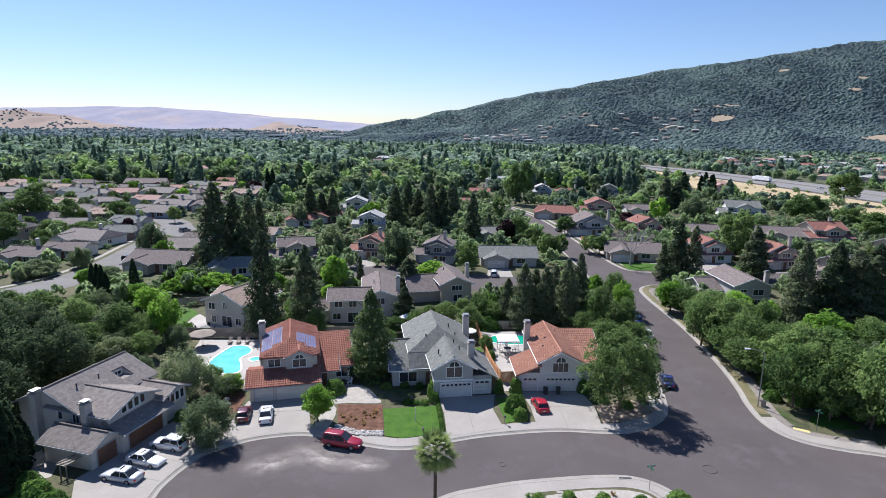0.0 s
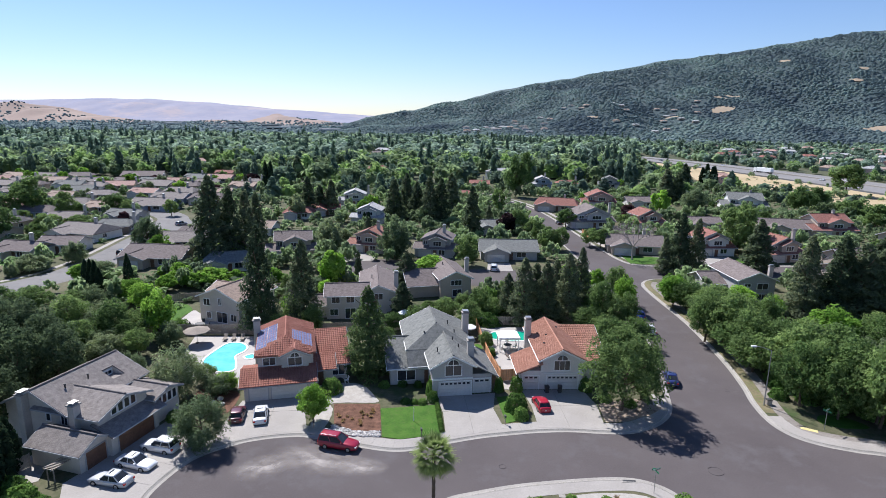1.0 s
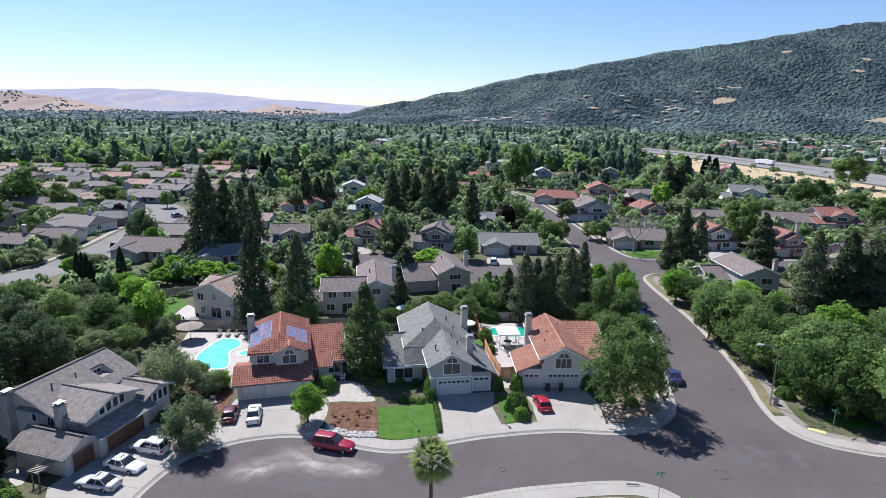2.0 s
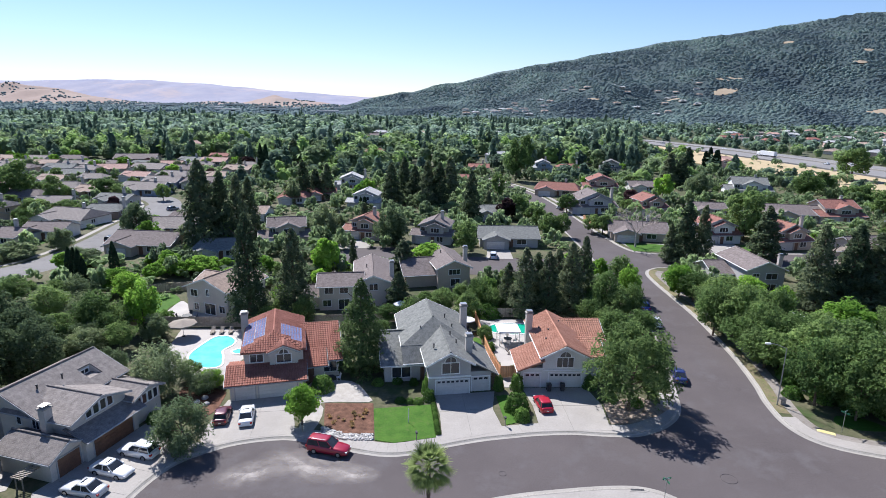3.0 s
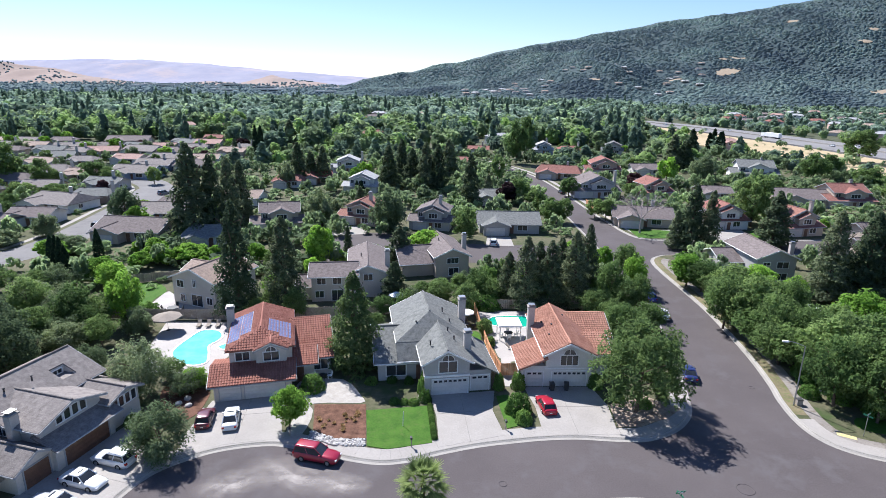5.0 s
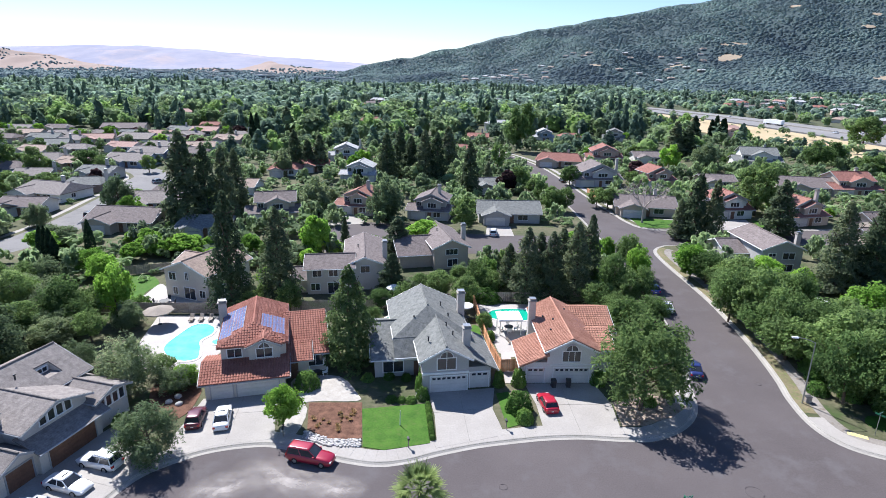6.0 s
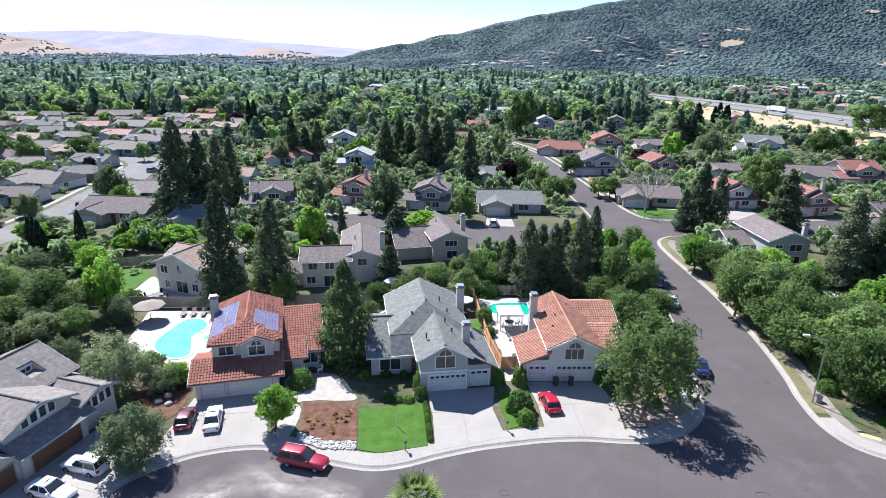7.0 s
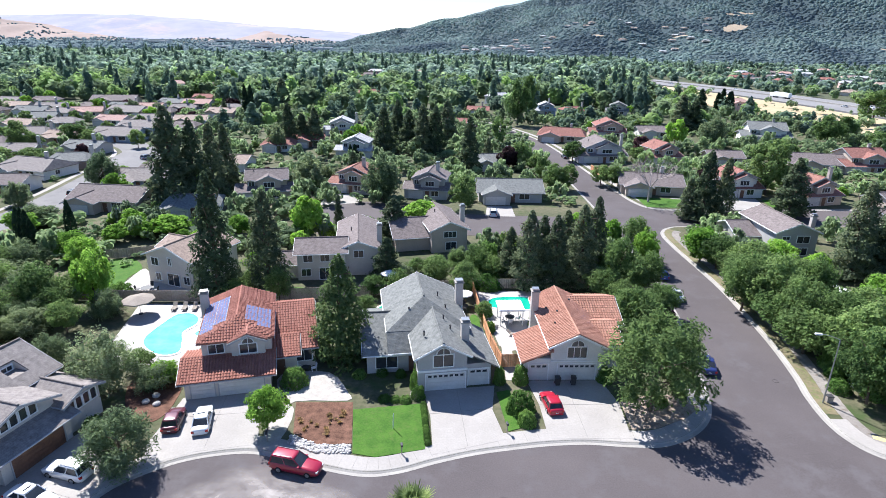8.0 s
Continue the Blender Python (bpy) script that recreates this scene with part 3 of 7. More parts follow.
def build_trunk(kind, h, r):
    bm = bmesh.new()
    top = h * (0.93 if kind in ("redwood", "cypress", "column") else 0.55)
    thick = max(h * 0.022, 0.12)
    sway = [0.0, 0.25 * r / 4, -0.1 * r / 4]
    tube(bm, (0, 0, -0.5), (sway[1], 0, top * 0.5), thick, thick * 0.7)
    tube(bm, (sway[1], 0, top * 0.48), (sway[2], 0.1, top), thick * 0.7, thick * 0.25)
    for k in range(6):
        a = k * 2.4
        z = top * (0.42 + 0.09 * k)
        tube(bm, (sway[1] * 0.6, 0, z), (math.cos(a) * r * 0.62, math.sin(a) * r * 0.62, min(z + h * 0.22, h * 0.85)), thick * 0.4, thick * 0.12, 5)
    return bm


TREE_LABEL = {
    "redwood": "tall dark green conifer with a ragged pointed crown", "broad": "broad leafy tree with a dense green crown", "oak": "tall dark evergreen oak with a dense crown",
    "bright": "fresh yellow-green tree with a light crown", "willow": "grey-green tree with soft drooping sprays",
    "ash": "wide feathery olive-green tree by the driveway", "cypress": "narrow dark cypress like a column", "column": "tall dense green conifer with a broad columnar crown", "plum": "small garden tree with dark purple leaves", "hedge": "clipped round green shrub",
}
PROTO, made_count = {}, {}


def plant(kind, rows, group="garden trees"):
    """Trees of a kind: place, height and crown radius."""
    for x, y, h, r in rows:
        h, r = min(max(h, 0.5), 24.0), max(r, 0.4)
        fine = 2 if y < 128 else 1 if y < 240 or r > 6 else 0
        k = made_count[(kind, fine)] = made_count.get((kind, fine), -1) + 1
        variant = (kind, fine, k % (4 if kind in ("broad", "redwood") else 3))
        h0, r0 = {"redwood": (17, 3.8), "cypress": (9, 1.2), "column": (15, 3.2), "willow": (9, 4.5), "bright": (8, 4), "broad": (10, 5), "oak": (11, 5), "ash": (10, 5), "plum": (5, 2.5), "hedge": (2, 2)}[kind]
        m = pose(x, y, 0.1, 0, 0, (k * 77) % 360) @ Matrix.Diagonal((r / r0, r / r0, h / h0, 1))
        if variant in PROTO:
            copy_thing(PROTO[variant], m).matrix_basis = m
            continue
        tree = new({"redwood": "conifer_tree", "column": "conifer_tree", "cypress": "cypress_tree", "willow": "drooping_tree", "hedge": "shrub"}.get(kind, "leafy_tree"))
        tagged(tree, TREE_LABEL[kind], "shrub" if kind == "hedge" else "tree", group)
        if kind != "hedge":
            part("trunk", build_trunk(kind, h0, r0), M["bark"], tree)
        part("crown", quads_mesh("crown", build_crown(kind, h0, r0, fine), M["leaf_" + kind]), None, tree)
        tree.matrix_basis = m
        PROTO[variant] = tree


# ---- houses ----
def plane_slab(name, a, b, c, d, thick, material, parent, label=""):
    """A sloping slab: a, b along its eave, c, d along its ridge."""
    p = [Vector(v) for v in (a, b, c, d)]
    n = (p[1] - p[0]).cross(p[3] - p[0]).normalized()
    low = [v - n * thick for v in p]
    return part(name, mesh_of(name, p + low, [(0, 1, 2, 3), (7, 6, 5, 4), (0, 4, 5, 1), (1, 5, 6, 2), (2, 6, 7, 3), (3, 7, 4, 0)], material), None, parent, label)


def tile_rows(parent, a, b, c, d, material):
    """Barrel tiles in stepped courses over a sloping face."""
    a, b, c, d = (np.array(v, dtype=float) for v in (a, b, c, d))
    along = b - a
    wide = np.linalg.norm(along)
    along = along / wide
    up = d - a
    d_at = float(up @ along)
    c_at = float((c - a) @ along)
    up = up - along * d_at
    tall = np.linalg.norm(up)
    up = up / tall
    n = np.cross(along, up)
    cols, rows = max(int(wide / 0.33), 1), max(int(tall / 0.4), 1)
    cw, ch = wide / cols, tall / rows
    quads = []
    for j in range(rows):
        for i in range(cols):
            o = a + along * cw * (i + rng.uniform(-0.03, 0.03)) + up * ch * j
            f, mid = (j + 0.5) / rows, cw * (i + 0.5)
            if not d_at * f - 0.05 <= mid <= wide + (c_at - wide) * f + 0.05:
                continue
            lift = rng.uniform(0.0, 0.015)
            prof = [(0.0, 0.0), (0.22, 0.085), (0.5, 0.12), (0.78, 0.085), (1.0, 0.0)]
            low = [o + along * cw * u + n * (0.05 + v + lift) for u, v in prof]
            top = [o + along * cw * u + up * ch * 1.12 + n * (0.01 + v * 0.8) for u, v in prof]
            for k in range(4):
                quads.append((low[k], low[k + 1], top[k + 1], top[k]))
            quads.append((low[0], low[1], low[3], low[4]))
    ob = part("roof_tiles", quads_mesh("roof_tiles", np.array(quads), material), None, parent)
    return tagged(ob, "curved clay tiles in stepped courses", kind="stuff")


class House:
    """A house of gabled wings round a local origin; its front faces local -y."""

    def __init__(self, x, y, rz, wall, roof, label, trim="trim", tiles=False, name="house", lean=False):
        self.top = empty(name, x, y, 0.12, rz, label, "house", "houses")
        self.wall, self.roof, self.trim, self.tiles, self.lean = M["wall_" + wall], M["roof_" + roof], M[trim], tiles, lean

    def gable(self, x0, x1, y0, y1, eave, axis="x", slope=0.42, over=0.55, tiles=None, ridge=None, hip=0.0, walls=True, hip0=None, hip1=None):
        """A wing under a gable roof whose ridge runs along local x or y."""
        tiles = self.tiles if tiles is None else tiles
        hip0, hip1 = hip if hip0 is None else hip0, hip if hip1 is None else hip1
        u0, u1, v0, v1 = (x0, x1, y0, y1) if axis == "x" else (y0, y1, x0, x1)
        vm = (v0 + v1) / 2 if ridge is None else ridge
        half = max(vm - v0, v1 - vm)
        zr = eave + slope * half
        P = (lambda u, v, z: Vector((u, v, z))) if axis == "x" else (lambda u, v, z: Vector((v, u, z)))
        ea, eb = zr - slope * (vm - v0), zr - slope * (v1 - vm)
        if walls:
            inset = 0.02
            ring = [P(u0 + inset, v0, 0), P(u1 - inset, v0, 0), P(u1 - inset, v1, 0), P(u0 + inset, v1, 0)]
            up = [P(u0 + inset, v0, ea), P(u1 - inset, v0, ea), P(u1 - inset, v1, eb), P(u0 + inset, v1, eb)]
            peak = [P(u0 + inset, vm, (ea + eb) / 2 if hip0 else zr - 0.12), P(u1 - inset, vm, (ea + eb) / 2 if hip1 else zr - 0.12)]
            part("wall", mesh_of("wall", ring + up + peak, [(0, 1, 5, 4), (2, 3, 7, 6), (1, 2, 6, 9, 5), (3, 0, 4, 8, 7), (3, 2, 1, 0)], self.wall), None, self.top)
        lift = 0.14
        for sign, v_eave, z_eave in ((-1, v0, ea), (1, v1, eb)):
            a = P(u0 - over, v_eave + sign * over, z_eave - slope * over + lift)
            b = P(u1 + over, v_eave + sign * over, z_eave - slope * over + lift)
            c, d = P(u1 + over, vm, zr + lift), P(u0 - over, vm, zr + lift)
            c, d = P(u1 + over - hip1, vm, zr + lift), P(u0 - over + hip0, vm, zr + lift)
            if (sign > 0) != (axis == "y"):
                a, b, c, d = b, a, d, c
            roof = plane_slab("roof", a, b, c, d, 0.16, self.roof, self.top)
            if tiles:
                tile_rows(roof, a, b, c, d, self.roof)
            if not self.lean:
                e0, e1 = a, b
                bm = bmesh.new()
                tube(bm, e0 - Vector((0, 0, 0.12)), e1 - Vector((0, 0, 0.12)), 0.09, 0.09, 6)
                part("gutter", bm, self.trim, self.top)
        for ue, ur, hp in ((u0 - over, u0 - over + hip0, hip0), (u1 + over, u1 + over - hip1, hip1)):
            if hp:
                a, b, c = P(ue, v0 - over, ea - slope * over + lift), P(ue, v1 + over, eb - slope * over + lift), P(ur, vm, zr + lift)
                low = [w - Vector((0, 0, 0.16)) for w in (a, b, c)]
                face = part("roof", mesh_of("roof", [a, b, c] + low, [(0, 1, 2), (5, 4, 3), (0, 3, 4, 1), (1, 4, 5, 2), (2, 5, 3, 0)], self.roof), None, self.top)
                if tiles:
                    if (b - a).cross(c - a).z < 0:
                        a, b = b, a
                    tile_rows(face, a, b, c, c, self.roof)
            else:
                s = -1 if ue < u0 else 1
                for v_eave, z_eave, sg in ((v0, ea, -1), (v1, eb, 1)):
                    a, b = P(ue, v_eave + sg * over, z_eave - slope * over), P(ue, vm, zr)
                    if not self.lean:
                        bm = bmesh.new()
                        o = P(ue + 0.06 * s, v_eave + sg * over, z_eave - slope * over + lift - 0.02), P(ue + 0.06 * s, vm, zr + lift - 0.02)
                        vs = [bm.verts.new(q) for q in (o[0], o[1], o[1] - Vector((0, 0, 0.26)), o[0] - Vector((0, 0, 0.26)))]
                        f = bm.faces.new(vs)
                        ext = bmesh.ops.extrude_face_region(bm, geom=[f])
                        bmesh.ops.translate(bm, vec=P(0.05 * s, 0, 0), verts=[g for g in ext["geom"] if isinstance(g, bmesh.types.BMVert)])
                        bmesh.ops.recalc_face_normals(bm, faces=bm.faces)
                        part("bargeboard", bm, self.trim, self.top)
        bm = bmesh.new()
        ends = (u0 - over + hip0, u1 + over - hip1)
        tube(bm, P(ends[0], vm, zr + lift + 0.02), P(ends[1], vm, zr + lift + 0.02), 0.13, 0.13, 7)
        part("ridge_cap", bm, self.roof, self.top)
        return zr

    def shed(self, a, b, c, d, walls=None):
        """A single sloping roof: a, b along the eave, c, d along the top."""
        roof = plane_slab("roof", a, b, c, d, 0.16, self.roof, self.top)
        if self.tiles:
            tile_rows(roof, a, b, c, d, self.roof)
        bm = bmesh.new()
        tube(bm, Vector(a) - Vector((0, 0, 0.1)), Vector(b) - Vector((0, 0, 0.1)), 0.09, 0.09, 6)
        part("gutter", bm, self.trim, self.top)

    def block(self, x0, x1, y0, y1, z0, z1, material=None):
        return boxed("wall", (x0, x1, y0, y1, z0, z1), material or self.wall, self.top, bevel=0)

    def window(self, x, y, z, w, h, face="front", arch=False, bars=1):
        """A window on a wall: frame and panes; face names the side that it looks to."""
        turn = {"front": 0, "right": 90, "back": 180, "left": -90}[face]
        m = pose(x, y, z, 0, 0, turn)
        bm = bmesh.new()
        t, dp = 0.11, 0.1
        for dims in ((-w / 2 - t, w / 2 + t, -dp, 0.02, -t, 0), (-w / 2 - t, w / 2 + t, -dp, 0.02, h, h + t), (-w / 2 - t, -w / 2, -dp, 0.02, 0, h), (w / 2, w / 2 + t, -dp, 0.02, 0, h)):
            box(bm, *dims)
        for k in range(bars):
            xm = -w / 2 + w * (k + 1) / (bars + 1)
            box(bm, xm - 0.035, xm + 0.035, -dp + 0.02, 0, 0, h)
        if arch:
            for k in range(9):
                a0, a1 = math.pi * k / 9, math.pi * (k + 1) / 9
                R = w * 0.36
                tube(bm, (math.cos(a0) * R, -0.05, h + t + math.sin(a0) * R), (math.cos(a1) * R, -0.05, h + t + math.sin(a1) * R), 0.07, 0.07, 5)
            for ang in (math.pi / 2,):
                tube(bm, (0, -0.05, h + t), (math.cos(ang) * w * 0.36, -0.05, h + t + math.sin(ang) * w * 0.36), 0.05, 0.05, 5)
        bm.transform(m)
        frame_ob = part("window", bm, M["trim"], self.top)
        bm = bmesh.new()
        for k in range(bars + 1):
            xa, xb = -w / 2 + w * k / (bars + 1), -w / 2 + w * (k + 1) / (bars + 1)
            box(bm, xa + 0.03, xb - 0.03, -0.045, -0.01, 0.0, h)
        if arch:
            R = w * 0.34
            vs = [bm.verts.new((math.cos(math.pi * k / 12) * R, -0.04, h + t + math.sin(math.pi * k / 12) * R)) for k in range(13)]
            f = bm.faces.new(vs)
            bmesh.ops.reverse_faces(bm, faces=[f])
        bm.transform(m)
        part("pane", bm, M["glass"], frame_ob)
        return frame_ob

    def garage(self, x0, x1, y, h=2.13, material=None, lights=False):
        """A sectional garage door of four panels, with or without small panes at the top."""
        bm = bmesh.new()
        w = x1 - x0
        for k in range(4):
            box(bm, x0 + 0.03, x1 - 0.03, y - 0.05, y + 0.02, h * k / 4 + 0.012, h * (k + 1) / 4 - 0.012)
            n = max(int(w / 0.62), 2)
            for i in range(n):
                xa = x0 + 0.1 + (w - 0.2) * i / n
                box(bm, xa + 0.05, xa + (w - 0.2) / n - 0.05, y - 0.068, y - 0.05, h * k / 4 + 0.1, h * (k + 1) / 4 - 0.1)
        door = part("garage_door", bm, material or M["door"], self.top)
        if lights:
            n = max(int(w / 0.62), 2)
            for i in range(n):
                xa, xb = x0 + 0.1 + (w - 0.2) * i / n, x0 + 0.1 + (w - 0.2) * (i + 1) / n
                boxed("pane", (xa + 0.11, xb - 0.11, y - 0.078, y - 0.069, h * 0.8, h * 0.93), M["glass"], door, bevel=0)
        bm = bmesh.new()
        box(bm, x0 - 0.12, x0, y - 0.09, y + 0.02, 0, h + 0.12)
        box(bm, x1, x1 + 0.12, y - 0.09, y + 0.02, 0, h + 0.12)
        box(bm, x0, x1, y - 0.09, y + 0.02, h, h + 0.12)
        part("door_frame", bm, self.trim, door)
        return door

    def chimney(self, x, y, z0, z1, w=0.9, d=0.75):
        ob = boxed("chimney", (x - w / 2, x + w / 2, y - d / 2, y + d / 2, z0, z1), M["brick"], self.top, bevel=0.03)
        bm = box(bmesh.new(), x - w / 2 - 0.12, x + w / 2 + 0.12, y - d / 2 - 0.12, y + d / 2 + 0.12, z1 + 0.002, z1 + 0.16, 0.02)
        part("chimney_cap", bm, M["kerb"], ob)
        bm = bmesh.new()
        box(bm, x - w / 2 + 0.12, x + w / 2 - 0.12, y - d / 2 + 0.12, y + d / 2 - 0.12, z1 + 0.16, z1 + 0.38, 0.02)
        box(bm, x - w / 2 + 0.02, x + w / 2 - 0.02, y - d / 2 + 0.02, y + d / 2 - 0.02, z1 + 0.38, z1 + 0.44)
        part("flue", bm, M["metal"], ob)

    def vent(self, x, y, z):
        bm = bmesh.new()
        tube(bm, (x, y, z - 0.3), (x, y, z + 0.3), 0.09, 0.09, 7)
        tube(bm, (x, y, z + 0.3), (x, y, z + 0.42), 0.15, 0.12, 7)
        part("vent", bm, M["dark"], self.top)

    def door(self, x, y, w=1.0, h=2.1):
        ob = boxed("front_door", (x - w / 2, x + w / 2, y - 0.06, y + 0.02, 0, h), M["wooddoor"], self.top, bevel=0.01)
        boxed("door_handle", (x + w / 2 - 0.14, x + w / 2 - 0.09, y - 0.12, y - 0.061, 0.95, 1.1), M["metal"], ob)


def panels(house, a, along, up, cols, rows, cw=1.0, ch=1.65, z=0.16):
    """Rows of solar modules lying on a roof face."""
    a, along, up = Vector(a), Vector(along).normalized(), Vector(up).normalized()
    n = along.cross(up).normalized()
    for i in range(cols):
        for j in range(rows):
            o = a + along * (cw + 0.03) * i + up * (ch + 0.03) * j + n * z
            p = [o, o + along * cw, o + along * cw + up * ch, o + up * ch]
            ob = part("solar_panel", mesh_of("solar_panel", [q + n * 0.04 for q in p] + p, [(0, 1, 2, 3), (7, 6, 5, 4), (0, 4, 5, 1), (1, 5, 6, 2), (2, 6, 7, 3), (3, 7, 4, 0)], M["metal"]), None, house.top, "blue-grey solar module with a silver rim")
            q, du, dv = o + n * 0.046 + along * 0.03 + up * 0.03, along * (cw - 0.06), up * (ch - 0.06)
            bm = bmesh.new()
            bm.faces.new([bm.verts.new(w) for w in (q, q + du, q + du + dv, q + dv)])
            part("cell_sheet", bm, M["solar"], ob)


ROOF_WORD = {"grey": "grey shingle", "slate": "blue-grey shingle", "brown": "brown shingle", "light": "pale grey shingle", "tanroof": "tan shingle", "pinkroof": "pinkish tile",
             "red": "red-brown tile", "orange": "orange tile"}


HOMES = []


def dwellings(rows):
    """Plain houses of the neighbourhood: place of the front, width, storeys, roof, wall, ridge direction."""
    for k, (x, y, w, storeys, roof, wall, axis) in enumerate(rows):
        w = max(w, 11.0)
        HOMES.append((x, y, w))
        d = min(max(w * 0.8, 10.0), 14.0)
        turn = ((k * 37) % 7 - 3) * 4.5
        far = y > 300
        hs = House(x, y, turn, wall, roof, f"{'two' if storeys == 2 else 'one'}-storey {wall.replace('dark', 'brown')} house under a {ROOF_WORD[roof]} roof", "gutter", lean=far)
        if storeys == 2:
            hs.gable(-w * 0.32, w * 0.42, 2.4, d, 5.1, axis, 0.42)
            hs.gable(-w * 0.12, w * 0.3, 1.2, d * 0.5, 5.0, "y", 0.42)
            hs.gable(-w * 0.5, w * 0.5, 0.0 if axis == "x" else 0.6, d * 0.72, 2.6, "x", 0.3, 0.5)
            hs.window(w * 0.09, 1.2, 3.3, w * 0.2, 1.2, bars=2)
            hs.window(-w * 0.24, 2.4, 3.4, w * 0.1, 1.1)
            y0 = 0.0 if axis == "x" else 0.6
        else:
            hs.gable(-w * 0.5, w * 0.5, 1.5, d, 2.7, "x", 0.36, 0.6, hip=(2.2 if k % 3 == 0 else 0.0))
            hs.gable(-w * 0.44, -w * 0.02, -1.2, d * 0.6, 2.7, "y", 0.36, 0.5)
            y0 = -1.2
        hs.garage(-w * 0.4, -w * 0.4 + min(4.9, w * 0.34), y0)
        hs.window(w * 0.22, y0 if storeys == 2 else 1.5, 0.9, w * 0.16, 1.3, bars=1)
        hs.door(w * 0.04, y0 if storeys == 2 else 1.5)
        hs.window(w * 0.5 - (0 if storeys == 1 else 0.0), d * 0.45, 0.95, 1.5, 1.1, "right")
        if k % 2 == 0:
            hs.chimney(w * 0.5 + 0.4 if k % 4 else w * 0.2, d * 0.62, 0, 6.2 if storeys == 1 else 8.3)
        if not far:
            hs.vent(-w * 0.2, d * 0.55, 4.4 if storeys == 1 else 6.6)


# ---- the four houses round the turning circle ----
# grey gabled house with a three-bay garage
h1 = House(-40.4, 61.8, 74.4, "cream", "grey", "large two-storey beige house with grey shingle roof and brown garage doors", "gutter")
h1.gable(3.8, 15.5, 5.0, 14.6, 4.7, "x", 0.46)
# the front slope is laid round a sunken window
first_slope = [ob for ob in h1.top.children if ob.name.startswith("roof")][0]
bpy.data.objects.remove(first_slope)
on_slope = lambda x, y: Vector((x, y, 7.048 - 0.46 * (9.8 - y)))
for xa, xb, ya, yb in ((3.25, 11.6, 4.45, 9.8), (13.5, 16.05, 4.45, 9.8), (11.6, 13.5, 4.45, 6.0), (11.6, 13.5, 7.9, 9.8)):
    plane_slab("roof", on_slope(xa, ya), on_slope(xb, ya), on_slope(xb, yb), on_slope(xa, yb), 0.16, h1.roof, h1.top)
h1.block(11.5, 13.6, 5.9, 8.0, 4.9, 5.12, h1.roof)
h1.block(11.6, 13.5, 7.9, 8.02, 5.124, 6.0)
for xs in (11.49, 13.51):
    side = [(xs, 5.9, 5.124), (xs, 7.9, 5.124), (xs, 7.9, 6.0), (xs, 5.9, 5.14)]
    part("wall", mesh_of("wall", side + [(x + 0.09, y, z) for x, y, z in side], [(0, 1, 2, 3), (7, 6, 5, 4), (0, 4, 5, 1), (1, 5, 6, 2), (2, 6, 7, 3), (3, 7, 4, 0)], h1.wall), None, h1.top)
h1.window(12.55, 7.9, 5.25, 1.2, 0.5, bars=1)
h1.gable(3.8, 11.2, 0.6, 9.5, 4.7, "y", 0.34)
h1.gable(11.3, 15.6, -0.4, 9.0, 3.7, "y", 0.36, 0.5)
h1.gable(0.0, 4.2, -0.4, 6.4, 2.6, "y", 0.5, 0.5)
h1.shed((3.4, -1.7, 2.75), (12.0, -1.7, 2.75), (12.0, 1.4, 3.9), (3.4, 1.4, 3.9))
h1.block(3.9, 11.25, -0.9, 0.62, 0, 2.9)
h1.garage(0.8, 3.5, -0.4, 2.13, M["wooddoor"])
h1.garage(4.9, 10.4, -0.9, 2.13, M["wooddoor"])
for k in range(4):
    h1.window(6.05 + k * 0.98, 0.6, 4.1, 0.72, 1.15, bars=0)
    h1.window(12.1 + k * 0.9, -0.4, 2.3, 0.66, 1.2, bars=0)
h1.window(3.82, 8.0, 3.2, 0.6, 0.9, "left", bars=0)
h1.window(3.82, 5.6, 3.0, 0.9, 1.1, "left")
h1.chimney(3.5, 11.2, 0, 6.3, 1.2, 0.85)
h1.chimney(3.5, 3.6, 2.0, 6.0, 1.0, 0.85)
h1.vent(9.0, 7.2, 6.6), h1.vent(6.4, 8.0, 6.3)

# tiled house with solar modules and a pool
h2 = House(-27.6, 79.0, 14.4, "cream", "tile", "two-storey cream house with orange clay tile roof and solar modules", "gutter", tiles=True)
h2.gable(-0.2, 9.2, 0.0, 6.4, 2.4, "x", 0.3, 0.6)
h2.gable(1.6, 9.4, 3.2, 15.0, 5.4, "y", 0.37, 0.42, ridge=5.5, hip0=3.4)
h2.gable(4.9, 8.7, 2.7, 6.5, 5.3, "y", 0.45, 0.32)
h2.gable(8.6, 14.4, 4.6, 17.0, 2.75, "x", 0.42, 0.5, ridge=11.4)
h2.gable(9.3, 12.2, 3.2, 9.0, 2.6, "x", 0.36, 0.5)
h2.door(10.2, 3.2, 1.2, 2.2)
h2.garage(0.5, 3.0, 0.0)
h2.garage(3.5, 8.4, 0.0)
h2.window(6.8, 2.7, 3.75, 1.9, 1.15, arch=True)
h2.window(3.2, 3.2, 3.85, 1.7, 1.1)
h2.window(12.6, 4.6, 0.8, 2.8, 1.5, bars=2)
h2.chimney(1.1, 12.6, 0, 7.5, 1.0, 0.9)
left_up = (3.9, 0, 1.443)
panels(h2, (1.35, 13.0, 5.38), (0, -1, 0), left_up, 8, 1, 1.0, 1.65)
panels(h2, (2.92, 13.0, 5.96), (0, -1, 0), left_up, 7, 1, 1.0, 1.5)
panels(h2, (9.3, 4.6, 5.5), (0, 1, 0), (-3.9, 0, 1.443), 5, 1, 1.0, 1.65)
panels(h2, (7.72, 5.6, 6.09), (0, 1, 0), (-3.9, 0, 1.443), 4, 1, 1.0, 1.4)

